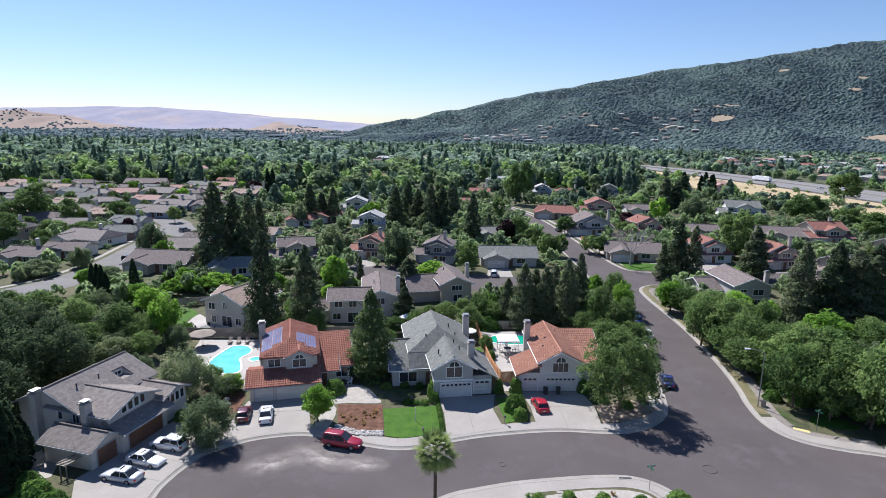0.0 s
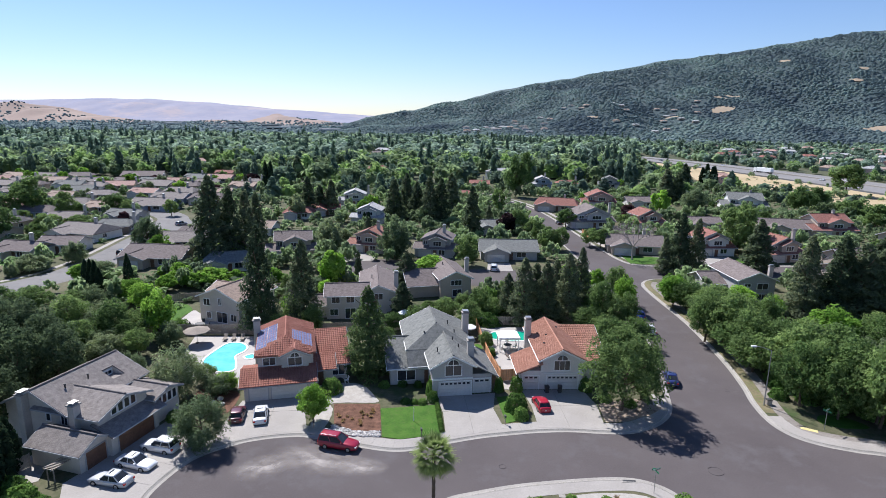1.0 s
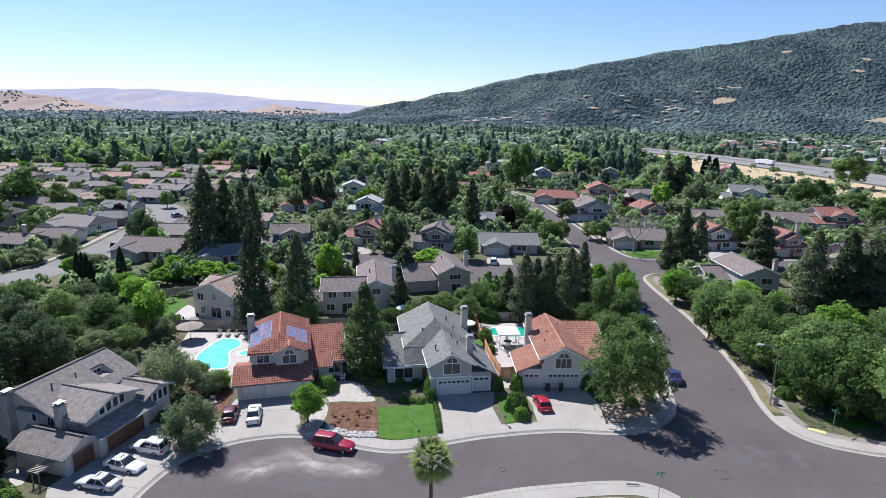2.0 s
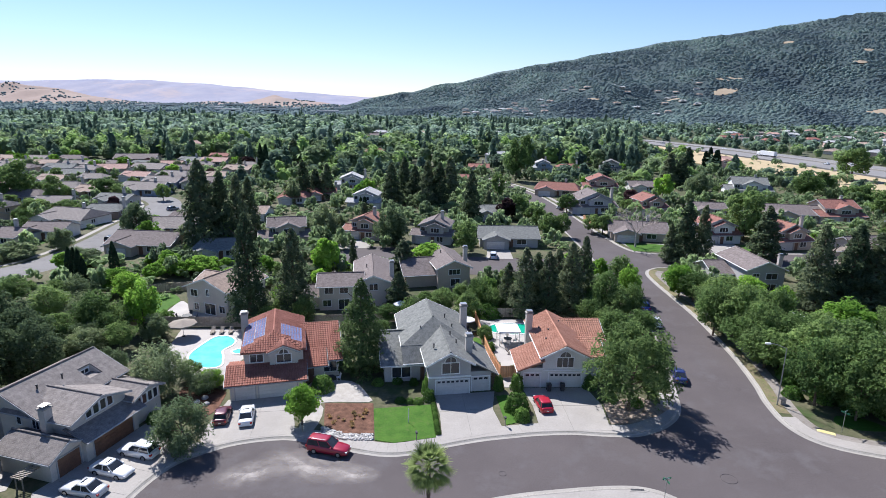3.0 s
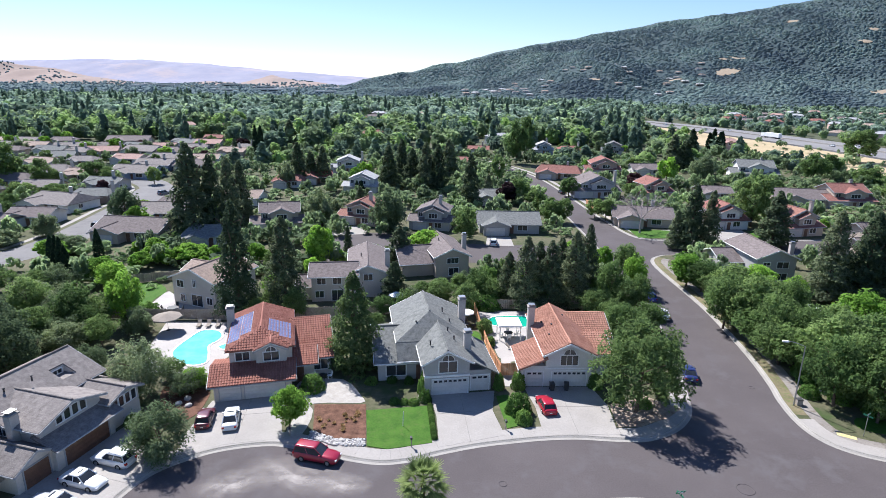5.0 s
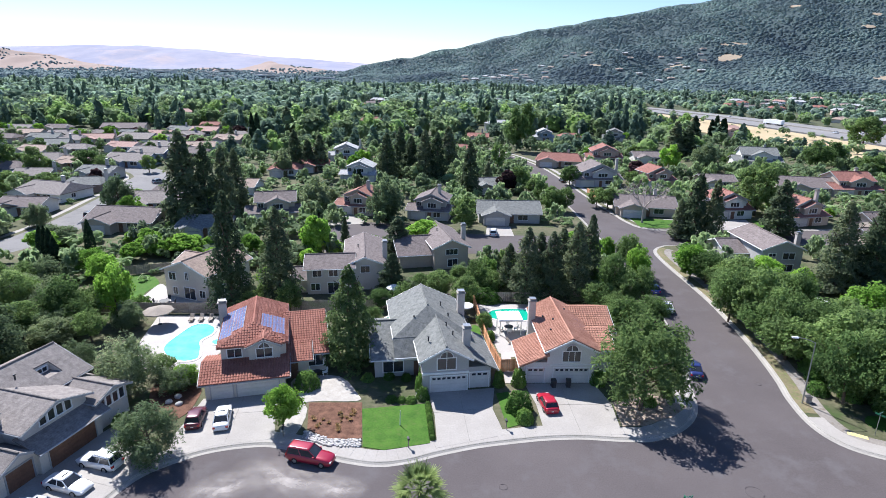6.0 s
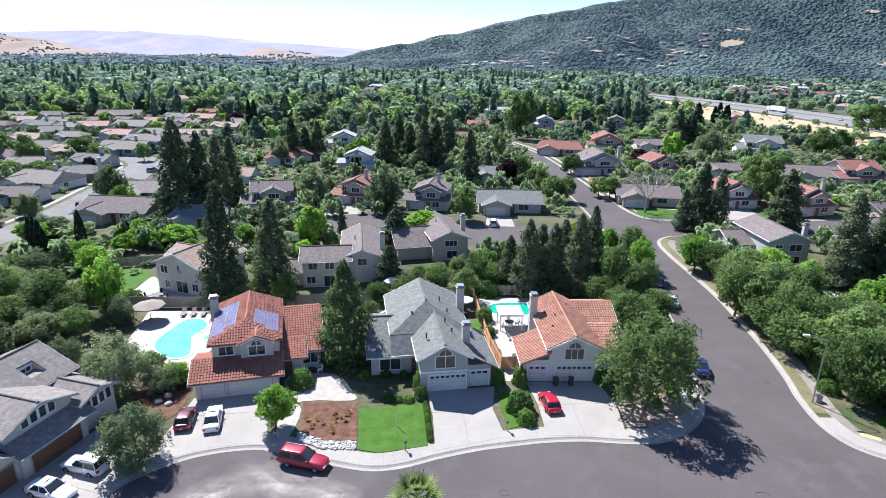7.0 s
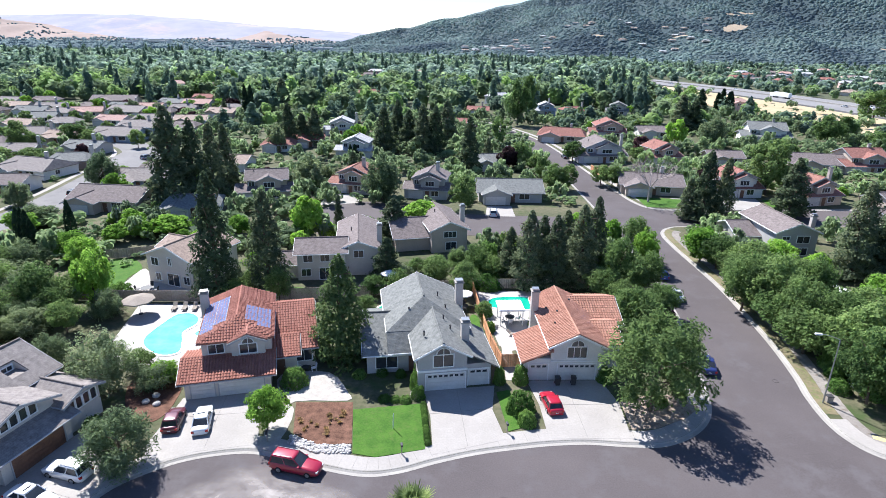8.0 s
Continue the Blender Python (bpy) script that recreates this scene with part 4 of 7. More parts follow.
# grey house with an arched window over the garage
h3 = House(-0.8, 81.5, 9.0, "grey", "slate", "two-storey grey house with blue-grey shingle roof and white arched window")
h3.gable(-0.9, 4.9, 0.0, 12.0, 4.7, "y", 0.54, 0.5, ridge=2.0)
h3.gable(-3.6, 5.9, 6.5, 18.4, 4.9, "y", 0.48, 0.5, ridge=1.1, hip0=4.7)
h3.gable(-6.6, 0.5, 4.6, 15.0, 2.75, "x", 0.36, 0.5, ridge=11.0)
h3.shed((8.7, -0.3, 2.75), (8.7, 9.5, 2.75), (4.9, 9.5, 4.85), (4.9, -0.3, 4.85))
h3.shed((-4.1, 3.5, 3.2), (-0.8, 3.5, 3.2), (-0.8, 6.1, 4.86), (-4.1, 6.1, 4.86))
h3.block(4.8, 7.9, 0.5, 9.2, 0, 2.95)
h3.garage(0.1, 4.7, 0.0, 2.2, lights=True)
h3.garage(5.2, 7.6, 0.5, 2.2, lights=True)
boxed("belt_board", (-0.95, 4.95, -0.14, 0.02, 2.5, 2.78), M["trim"], h3.top)
h3.window(2.1, 0.0, 3.15, 2.3, 1.5, arch=True)
h3.window(-4.2, 4.6, 0.7, 2.6, 1.5)
h3.door(-1.0, 4.6)
h3.chimney(5.2, 3.4, 0, 7.0, 0.95, 0.9)
h3.chimney(6.2, 13.0, 0, 8.0, 1.0, 1.0)
for p in ((0.2, 3.0, 5.9), (3.6, 4.5, 5.7), (3.1, 6.8, 6.0), (-1.0, 9.0, 6.2), (3.2, 12.5, 6.6), (3.8, 9.5, 6.1)):
    h3.vent(*p)

# tiled house with a pale stucco front
h4 = House(11.7, 84.2, 2.0, "white", "tile_pale", "two-storey white stucco house with salmon clay tile roof", tiles=True)
h4.gable(2.5, 8.7, 0.0, 13.2, 4.7, "y", 0.5, 0.5, ridge=5.5)
h4.gable(6.5, 13.0, 7.4, 16.0, 3.9, "x", 0.4, 0.5)
h4.gable(8.0, 11.6, 2.4, 9.0, 3.6, "x", 0.4, 0.4)
h4.shed((-1.2, 6.4, 2.75), (-1.2, -0.7, 2.75), (2.6, -0.7, 4.35), (2.6, 6.4, 4.35))
h4.block(-0.5, 2.6, 0.0, 6.0, 0, 2.95)
h4.garage(-0.1, 2.2, 0.0, 2.2, lights=True)
h4.garage(3.4, 8.0, 0.0, 2.2, lights=True)
boxed("belt_board", (2.45, 8.75, -0.1, 0.02, 2.55, 2.7), M["trim"], h4.top)
h4.window(5.6, 0.0, 3.1, 2.3, 1.4, arch=True, bars=2)
h4.chimney(2.0, 9.4, 0, 7.6, 0.95, 0.95)
panels(h4, (8.6, 4.6, 4.75), (0, 1, 0), (-3.2, 0, 1.6), 4, 1, 1.0, 1.65)
for p in ((3.6, 4.0, 5.4), (4.4, 6.5, 5.8), (3.4, 8.5, 5.3), (6.8, 10.2, 5.7)):
    h4.vent(*p)

# second row
h5 = House(-47.6, 112.4, -22.0, "cream", "tanroof", "two-storey beige house with brown tile roof and shaded terrace")
h5.gable(0.0, 9.5, 0.0, 10.5, 5.0, "y", 0.4, 0.5)
h5.gable(-1.6, 3.0, 4.0, 10.0, 4.6, "x", 0.4, 0.4)
for x0, z0, w0 in ((1.8, 3.2, 1.5), (5.0, 3.6, 0.6), (2.2, 0.6, 1.0), (5.4, 0.15, 2.4), (8.2, 0.8, 1.2)):
    h5.window(x0, 0.0, z0, w0, 1.25 if w0 < 2 else 2.0)
h5.window(9.5, 2.5, 0.7, 2.0, 1.5, "right", bars=2)
h5.chimney(9.9, 4.6, 0, 7.4)
h6 = House(-23.2, 113.6, 8.0, "cream", "brown", "two-storey beige house with brown shingle roof")
h6.gable(0.0, 8.0, 0.0, 8.0, 4.8, "x", 0.32, 0.5)
h6.gable(6.8, 13.6, 1.4, 17.0, 4.9, "y", 0.4, 0.5)
h6.gable(-2.5, 0.4, 1.0, 7.0, 2.6, "x", 0.4, 0.4)
for x0, z0 in ((1.8, 3.3), (1.4, 0.8), (4.6, 3.3)):
    h6.window(x0, 0.0, z0, 1.5, 1.2)
h6.window(4.6, 0.0, 0.1, 2.0, 2.0)
h6.window(10.2, 1.4, 3.3, 1.6, 1.2)
h6.chimney(13.9, 5.0, 0, 7.8)
h6.vent(9.0, 8.0, 6.3)
h7 = House(-7.4, 126.2, 14.0, "tan", "brown", "two-storey tan house with brown shingle roof")
h7.gable(0.0, 8.0, 2.0, 13.0, 2.8, "x", 0.4, 0.5)
h7.gable(6.6, 13.6, 0.0, 14.0, 4.6, "y", 0.44, 0.5)
h7.window(10.2, 0.0, 3.0, 2.4, 1.1, bars=2)
h7.window(10.4, 0.0, 0.5, 2.0, 1.5)
h7.chimney(13.9, 5.0, 0, 7.6)
h7.vent(9.0, 8.0, 6.0), h7.vent(4.0, 8.0, 4.9)

# grey house beyond the row of street trees
h8 = House(64.6, 128.2, 2.0, "grey", "brown", "two-storey grey house with brown shingle roof behind roadside trees")
h8.gable(-4.6, 4.0, 5.0, 14.0, 3.0, "x", 0.36, 0.5)
h8.gable(0.0, 8.2, 0.0, 13.0, 5.3, "y", 0.4, 0.5)
h8.window(5.4, 0.0, 3.1, 2.4, 1.3)
h8.window(2.0, 0.0, 3.7, 1.4, 0.6)
h8.window(5.4, 0.0, 0.6, 2.4, 1.4)
h8.chimney(8.6, 3.0, 0, 7.6)


# ---- gardens and drives round the turning circle ----
def slabs(name, outline, joints, material, label):
    """Concrete slab with grooves between its pours."""
    ob = slab_poly(name, outline, 0.0, 0.155, material, None, label, "structure", name)
    for a, b in joints:
        bm = bmesh.new()
        tube(bm, (*a, 0.152), (*b, 0.152), 0.022, 0.022, 4)
        part("joint", bm, M["seam"], ob)
    return ob


slabs("driveway", [(-41.0, 60.0), (-36.0, 73.6), (-29.6, 68.6), (-30.0, 66.0), (-31.2, 62.0), (-31.6, 56.5), (-38.5, 55.2)], [((-38.5, 66), (-30.5, 63.6)), ((-39.8, 62), (-31.6, 60))], M["concrete"], "wide pale concrete driveway with parked cars")
slabs("driveway", [(-28.2, 79.3), (-19.2, 81.2), (-18.6, 75.8), (-17.4, 71.6), (-23.4, 70.3), (-26.9, 68.4), (-28.6, 70.5)], [((-23.5, 80), (-22.6, 71)), ((-28.2, 75.6), (-18.8, 77))], M["concrete"], "pale concrete driveway in front of a tiled house")
slabs("driveway", [(-1.0, 81.4), (7.4, 82.8), (6.8, 78.0), (7.8, 72.9), (4.6, 71.8), (0.3, 70.4), (-0.1, 76.5)], [((2.9, 81.8), (3.8, 71.7)), ((-0.4, 77), (6.8, 78.2))], M["concrete"], "pale concrete driveway stained by dark wet patches")
slabs("driveway", [(11.4, 84.0), (20.4, 84.3), (21.4, 79.6), (21.0, 73.3), (12.3, 73.2), (12.2, 79.0)], [((16, 84), (16.4, 73.4)), ((12.2, 79), (21.2, 79.4))], M["concrete"], "pale concrete driveway in front of a white house")
slab_poly("lawn", [(-8.7, 77.6), (-1.2, 78.9), (-0.5, 71.2), (-5.4, 69.9), (-7.7, 70.4)], 0.0, 0.18, M["lawn"], None, "neat green front lawn", "structure", "lawn")
slab_poly("lawn", [(7.5, 81.4), (9.1, 81.9), (10.1, 75.0), (8.2, 74.2)], 0.0, 0.18, M["lawn"], None, "narrow green lawn strip beside a driveway", "structure", "lawn")
slab_poly("mulch_bed", [(-15.3, 78.8), (-8.9, 79.0), (-8.0, 71.9), (-11.5, 71.6), (-14.3, 73.4)], 0.0, 0.17, M["mulch"], None, "bare brown bark mulch bed", "structure", "bed")
slab_poly("mulch_bed", smooth_line([(-35.5, 82.6), (-29.9, 82.0), (-28.9, 79.2), (-29.0, 76.0), (-30.6, 74.6), (-33.9, 77.6)], 3, True), 0.0, 0.165, M["mulch"], None, "red-brown bark mulch under garden shrubs", "structure", "bed")
slab_poly("gravel_border", [(-14.4, 73.2), (-11.5, 71.4), (-8.0, 71.7), (-7.9, 70.3), (-11.0, 70.7), (-14.6, 72.0)], 0.0, 0.165, M["gravel"], None, "strip of white river pebbles", "structure", "gravel")
slab_poly("patio", smooth_line([(-18.4, 84.5), (-12.8, 85.2), (-9.8, 81.0), (-9.6, 79.3), (-15.4, 79.0), (-17.0, 76.0), (-17.2, 72.6), (-15.4, 72.4), (-15.2, 77.5), (-17.6, 80.5)], 3, True), 0.0, 0.16, M["paver"], None, "sunlit stone front terrace and curving path", "structure", "patio")
slab_poly("path", [(-2.2, 86.0), (-1.2, 86.0), (-1.4, 79.6), (-2.6, 79.4)], 0.0, 0.16, M["paver"], None, "narrow stone path to a front door", "structure", "path")
slab_poly("side_path", [(8.9, 84.0), (10.4, 84.0), (10.4, 92.0), (9.2, 96.0)], 0.0, 0.158, M["deck"], None, "narrow concrete side path", "structure", "path")
slab_poly("bark_bed", [(21.6, 79.8), (27.0, 82.0), (30.4, 79.0), (28.0, 76.9), (24.0, 75.0), (21.4, 74.8)], 0.0, 0.16, M["litter"], None, "bed of fallen leaves under a tree", "structure", "bed")
slab_poly("pool_deck", [(-45.0, 103.6), (-29.6, 104.0), (-30.4, 92.0), (-31.5, 86.4), (-39.6, 86.0), (-43.0, 92.0)], 0.0, 0.15, M["deck"], None, "pale concrete pool deck", "structure", "deck")
slab_poly("pool_deck", [(6.6, 110.6), (16.6, 110.4), (13.5, 97.0), (13.3, 92.0), (10.0, 91.0), (8.8, 92.5)], 0.0, 0.15, M["deck"], None, "pale concrete deck round a pool", "structure", "deck")
slab_poly("terrace", [(-52.0, 112.0), (-39.0, 107.4), (-34.0, 104.6), (-43.0, 104.8), (-52.0, 107.0)], 0.0, 0.158, M["deck"], None, "pale concrete terrace behind the fence", "structure", "terrace")
slab_poly("lawn", smooth_line([(-60, 120.3), (-55.9, 122.5), (-51.6, 118), (-51.9, 113.4), (-50.9, 109), (-54, 108.5), (-60, 112)], 3, True), 0.0, 0.16, M["lawn"], None, "curved green back lawn", "structure", "lawn")
slab_poly("patio", smooth_line([(-50.4, 107.2), (-51.4, 113.6), (-51.2, 117.6), (-49.3, 116), (-44.4, 111.6), (-37.7, 109.6), (-36.5, 106.9), (-43.7, 106.6)], 3, True), 0.0, 0.165, M["deck"], None, "curving pale concrete patio behind a house", "structure", "patio")
slab_poly("lawn", [(-27, 108.2), (-12, 108.4), (-12, 110.6), (-26, 110.6)], 0.0, 0.16, M["lawn"], None, "strip of green back lawn", "structure", "lawn")
slab_poly("lawn", smooth_line([(50.2, 75.6), (52.5, 74.2), (56, 74.4), (54.5, 77), (51.4, 77.6)], 3, True), 0.0, 0.16, M["lawn"], None, "patch of rough grass under trees", "structure", "lawn")
slab_poly("lawn", [(52, 163.2), (66, 162.6), (64, 171), (52, 173)], 0.0, 0.16, M["lawn"], None, "green corner lawn", "structure", "lawn")
slab_poly("lawn", [(84, 163), (92, 163), (92, 172), (85, 172)], 0.0, 0.16, M["lawn"], None, "green front lawn", "structure", "lawn")
slab_poly("lawn", [(-112, 186), (-106, 178), (-106.5, 192), (-111, 192)], 0.0, 0.16, M["lawn"], None, "green front lawn", "structure", "lawn")
slab_poly("lawn", [(-120, 152), (-108, 150), (-107.5, 164), (-116, 163)], 0.0, 0.16, M["lawn"], None, "green front lawn", "structure", "lawn")
slab_poly("gravel_bed", smooth_line([(5, 56), (12, 58.8), (17, 59.8), (21.5, 59.4), (22.8, 57), (22, 50), (8, 48)], 3, True), 0.0, 0.155, M["paver"], None, "pebbled corner bed with low plants", "structure", "bed")
slab_poly("path", [(-46.8, 67), (-44.9, 63.4), (-43.9, 60.4), (-46.4, 58.6), (-49.5, 63)], 0.0, 0.15, M["paver"], None, "pale garden path beside the garage", "structure", "path")
slab_poly("yellow_ramp", [(46.6, 73.9), (48.3, 72.9), (48.6, 73.5), (46.9, 74.5)], 0.0, 0.158, M["yellow"], None, "yellow tactile paving at the kerb ramp", "structure", "paving")
for x, y, rx, ry, turn in ((-14.5, 65.6, 6.5, 3.4, -12), (-20.5, 64.0, 4.2, 2.6, 30), (-9.5, 64.2, 3.4, 2.0, 0)):
    ob = part("dust_patch", mesh_of("dust_patch", [(-1, -1, 0), (1, -1, 0), (1, 1, 0), (-1, 1, 0)], [(0, 1, 2, 3)], M["dust"]))
    ob.matrix_world = pose(x, y, 0.004 + 0.0005 * turn / 30, 0, 0, turn) @ Matrix.Diagonal((rx, ry, 1, 1))
    tagged(ob, "pale dry dust on the asphalt", "dust", kind="structure")

# pools
def water(name, low, high):
    m = bpy.data.materials.new(name)
    m.use_nodes = True
    b = m.node_tree.nodes["Principled BSDF"]
    nodes, links = m.node_tree.nodes, m.node_tree.links
    geo = nodes.new("ShaderNodeNewGeometry")
    links.new(ramp(nodes, links, grain(nodes, links, geo.outputs["Position"], 0.5), low, high), b.inputs["Base Color"])
    b.inputs["Roughness"].default_value = 0.12
    bump = nodes.new("ShaderNodeBump")
    bump.inputs["Strength"].default_value = 0.1
    links.new(grain(nodes, links, geo.outputs["Position"], 3.0), bump.inputs["Height"])
    links.new(bump.outputs["Normal"], b.inputs["Normal"])
    return m


M["water"] = water("pool_water", (0.1, 0.49, 0.49), (0.19, 0.61, 0.59))
M["water_green"] = water("green_pool_water", (0.01, 0.3, 0.19), (0.025, 0.39, 0.26))


def pool(outline, label, fill="water"):
    top = empty("swimming_pool", *outline[0], 0, 0, label, "pool")
    top.matrix_world = Matrix()
    n = len(outline)
    c = Vector((sum(p[0] for p in outline) / n, sum(p[1] for p in outline) / n, 0))
    bm = bmesh.new()
    rings = []
    for k in range(n):
        a, b = Vector(outline[k - 1]), Vector(outline[(k + 1) % n])
        out = (b - a).normalized()
        out = Vector((out.y, -out.x))
        p = Vector(outline[k])
        rings.append([bm.verts.new((p.x + out.x * u, p.y + out.y * u, z)) for u, z in ((-0.17, 0.1), (-0.17, 0.2), (-0.12, 0.23), (0.12, 0.23), (0.17, 0.2), (0.17, 0.1))])
    for k in range(n):
        r0, r1 = rings[k], rings[(k + 1) % n]
        for j in range(6):
            bm.faces.new((r0[j], r0[(j + 1) % 6], r1[(j + 1) % 6], r1[j]))
    bmesh.ops.recalc_face_normals(bm, faces=bm.faces)
    part("coping", bm, M["trim"], top)
    slab_poly("water_surface", outline, 0.0, 0.16, M[fill], top)


pool(smooth_line([(-39.3, 93.4), (-38.8, 97.3), (-37.9, 100.2), (-35.8, 100.6), (-34.1, 99.0), (-33.8, 97.0), (-34.6, 94.8), (-33.7, 92.4), (-32.9, 89.4), (-34.6, 88.4), (-36.8, 89.4), (-38.6, 91.2)], 4, True), "kidney-shaped pool of bright turquoise water")
pool(smooth_line([(-33.2, 94.6), (-32.1, 95.7), (-31.0, 94.6), (-32.1, 93.5)], 5, True), "small round spa beside the pool")
pool(smooth_line([(8.2, 104.6), (9.0, 107.6), (13.0, 108.4), (16.6, 107.4), (16.2, 104.4), (12.0, 103.2)], 4, True), "sea-green pool behind a white house", "water_green")
pool(smooth_line([(-9.0, 102.5), (-7.6, 105.0), (-4.8, 105.6), (-4.4, 103.4), (-6.6, 101.8)], 4, True), "small sea-green pool behind a grey house", "water_green")


# ---- vehicles ----
PAINT = {}


def paint(name, c):
    if name not in PAINT:
        PAINT[name] = surface("paint_" + name, tuple(v * 0.9 for v in c), c, 0.3, 0.5, 3, metal=0.15, coat=0.6)
    return PAINT[name]


def loft(sections, close=True):
    """A skin over cross-sections of equal point count, closed at both ends."""
    bm = bmesh.new()
    rings = [[bm.verts.new(p) for p in s] for s in sections]
    n = len(rings[0])
    for a, b in zip(rings, rings[1:]):
        for i in range(n):
            bm.faces.new((a[i], a[(i + 1) % n], b[(i + 1) % n], b[i]))
    bm.faces.new(rings[0][::-1])
    bm.faces.new(rings[-1])
    bmesh.ops.recalc_face_normals(bm, faces=bm.faces)
    return bm


def car(x, y, heading, colour, rgb, style, label):
    """A car whose nose points along heading (degrees from +x)."""
    top = empty("car", x, y, 0.0, heading, label, "car", "parked cars")
    body_paint = paint(colour, rgb)
    length, height = {"sedan": (4.75, 1.45), "wagon": (4.6, 1.66), "van": (5.0, 1.75), "hatch": (4.2, 1.48)}[style]
    w, L = 0.91, length / 2
    belt = height * 0.58

    def ring(xx, half, z0, z1):
        up = z1 - z0
        right = [(0.8, z0), (0.95, z0 + 0.08 * up), (1.0, z0 + 0.35 * up), (0.99, z0 + 0.66 * up), (0.94, z0 + 0.86 * up), (0.84, z1 - 0.012), (0.5, z1 + 0.02), (0.0, z1 + 0.03)]
        return [(xx, -half * u, z) for u, z in right] + [(xx, half * u, z) for u, z in right[-2::-1]]
    tail = belt * (1.06 if style == "sedan" else 1.08)
    secs = [ring(-L, w * 0.72, 0.4, tail * 0.78), ring(-L + 0.06, w * 0.86, 0.32, tail * 0.93), ring(-L + 0.24, w * 0.95, 0.25, tail), ring(-L * 0.7, w * 0.99, 0.22, tail), ring(-L * 0.3, w, 0.2, tail * 0.99),
            ring(0.1, w, 0.2, belt * 1.03), ring(L * 0.34, w * 0.995, 0.2, belt), ring(L * 0.55, w * 0.985, 0.21, belt * 0.96), ring(L * 0.76, w * 0.96, 0.22, belt * 0.9), ring(L - 0.26, w * 0.9, 0.24, belt * 0.82),
            ring(L - 0.08, w * 0.8, 0.29, belt * 0.72), ring(L, w * 0.66, 0.36, belt * 0.6)]
    body = part("body", loft(secs), body_paint, top)
    body.data.polygons.foreach_set("use_smooth", [True] * len(body.data.polygons))
    front, rear = L * 0.36, {"sedan": -L * 0.72, "wagon": -L * 0.93, "van": -L * 0.95, "hatch": -L * 0.88}[style]
    rf, rr = front - (0.75 if style != "van" else 0.9), rear + {"sedan": 0.75, "wagon": 0.32, "van": 0.2, "hatch": 0.45}[style]
    zb, zt = belt * 0.98, height - 0.04
    g = loft([[(front, -w * 0.88, zb), (front, w * 0.88, zb), (rear, w * 0.88, zb), (rear, -w * 0.88, zb)],
              [(rf, -w * 0.7, zt), (rf, w * 0.7, zt), (rr, w * 0.7, zt), (rr, -w * 0.7, zt)]])
    part("cabin", g, M["dark"], top, "dark cabin behind tinted glass")
    low = [Vector((front, -w * 0.88, zb)), Vector((front, w * 0.88, zb)), Vector((rear, w * 0.88, zb)), Vector((rear, -w * 0.88, zb))]
    high = [Vector((rf, -w * 0.7, zt)), Vector((rf, w * 0.7, zt)), Vector((rr, w * 0.7, zt)), Vector((rr, -w * 0.7, zt))]
    for k, glass_name in enumerate(("windscreen", "side_window", "rear_window", "side_window")):
        q = [low[k], low[(k + 1) % 4], high[(k + 1) % 4], high[k]]
        c, nn = (q[0] + q[1] + q[2] + q[3]) / 4, (q[1] - q[0]).cross(q[3] - q[0]).normalized()
        out = [c + (v - c) * 0.9 + nn * 0.012 for v in q]
        part(glass_name, mesh_of(glass_name, out, [(0, 1, 2, 3)], M["glass"]), None, top)
    def sheet(grow, half, z):
        fa, fb, cut = rf + grow, rr - grow, 0.14
        return [(fa - cut, -half, z), (fa, -half + cut, z), (fa + 0.03, 0, z), (fa, half - cut, z), (fa - cut, half, z), (fb + cut, half, z), (fb, half - cut, z), (fb - 0.02, 0, z), (fb, -half + cut, z), (fb + cut, -half, z)]
    r = loft([sheet(0.1, w * 0.755, zt - 0.07), sheet(0.05, w * 0.735, zt), sheet(-0.06, w * 0.66, zt + 0.04), sheet(-0.22, w * 0.5, zt + 0.06)])
    roof = part("roof", r, body_paint, top)
    roof.data.polygons.foreach_set("use_smooth", [True] * len(roof.data.polygons))
    if style == "sedan":
        boxed("sunroof", ((rf + rr) / 2 + 0.1, rf - 0.25, -w * 0.42, w * 0.42, height + 0.015, height + 0.026), M["glass"], roof)
    for s in (-1, 1):
        for xa, xb in ((front, rf), ((front + rear) / 2, (rf + rr) / 2 - 0.03), (rear, rr)):
            part("pillar", tube(bmesh.new(), (xa, s * w * 0.885, zb), (xb, s * w * 0.71, zt), 0.055, 0.05, 5), body_paint, top)
        boxed("mirror", (front - 0.35, front - 0.15, s * w * 1.0 - 0.09, s * w * 1.0 + 0.09, belt, belt + 0.16), body_paint, top, bevel=0.03)
        boxed("headlight", (L - 0.2, L - 0.03, s * w * 0.62 - 0.18, s * w * 0.62 + 0.18, belt * 0.56, belt * 0.72), M["lamp"], top)
        boxed("tail_light", (-L - 0.01, -L + 0.2, s * w * 0.74 - 0.14, s * w * 0.74 + 0.14, tail * 0.62, tail * 0.86), M["tail"], top)
        if style in ("wagon", "van"):
            boxed("roof_rail", (rr + 0.1, rf - 0.1, s * w * 0.62 - 0.02, s * w * 0.62 + 0.02, height + 0.03, height + 0.09), M["metal"], top)
        for xx in (-L * 0.58, L * 0.6):
            bm = bmesh.new()
            tube(bm, (xx, s * (w - 0.2), 0.33), (xx, s * (w + 0.02), 0.33), 0.33, 0.33, 16)
            wheel = part("wheel", bm, M["tyre"], top)
            bm = bmesh.new()
            tube(bm, (xx, s * (w + 0.0), 0.33), (xx, s * (w + 0.035), 0.33), 0.22, 0.2, 12)
            part("rim", bm, M["metal"], wheel)
    boxed("number_plate", (-L - 0.02, -L + 0.02, -0.16, 0.16, tail * 0.55, tail * 0.66), M["trim"], top)
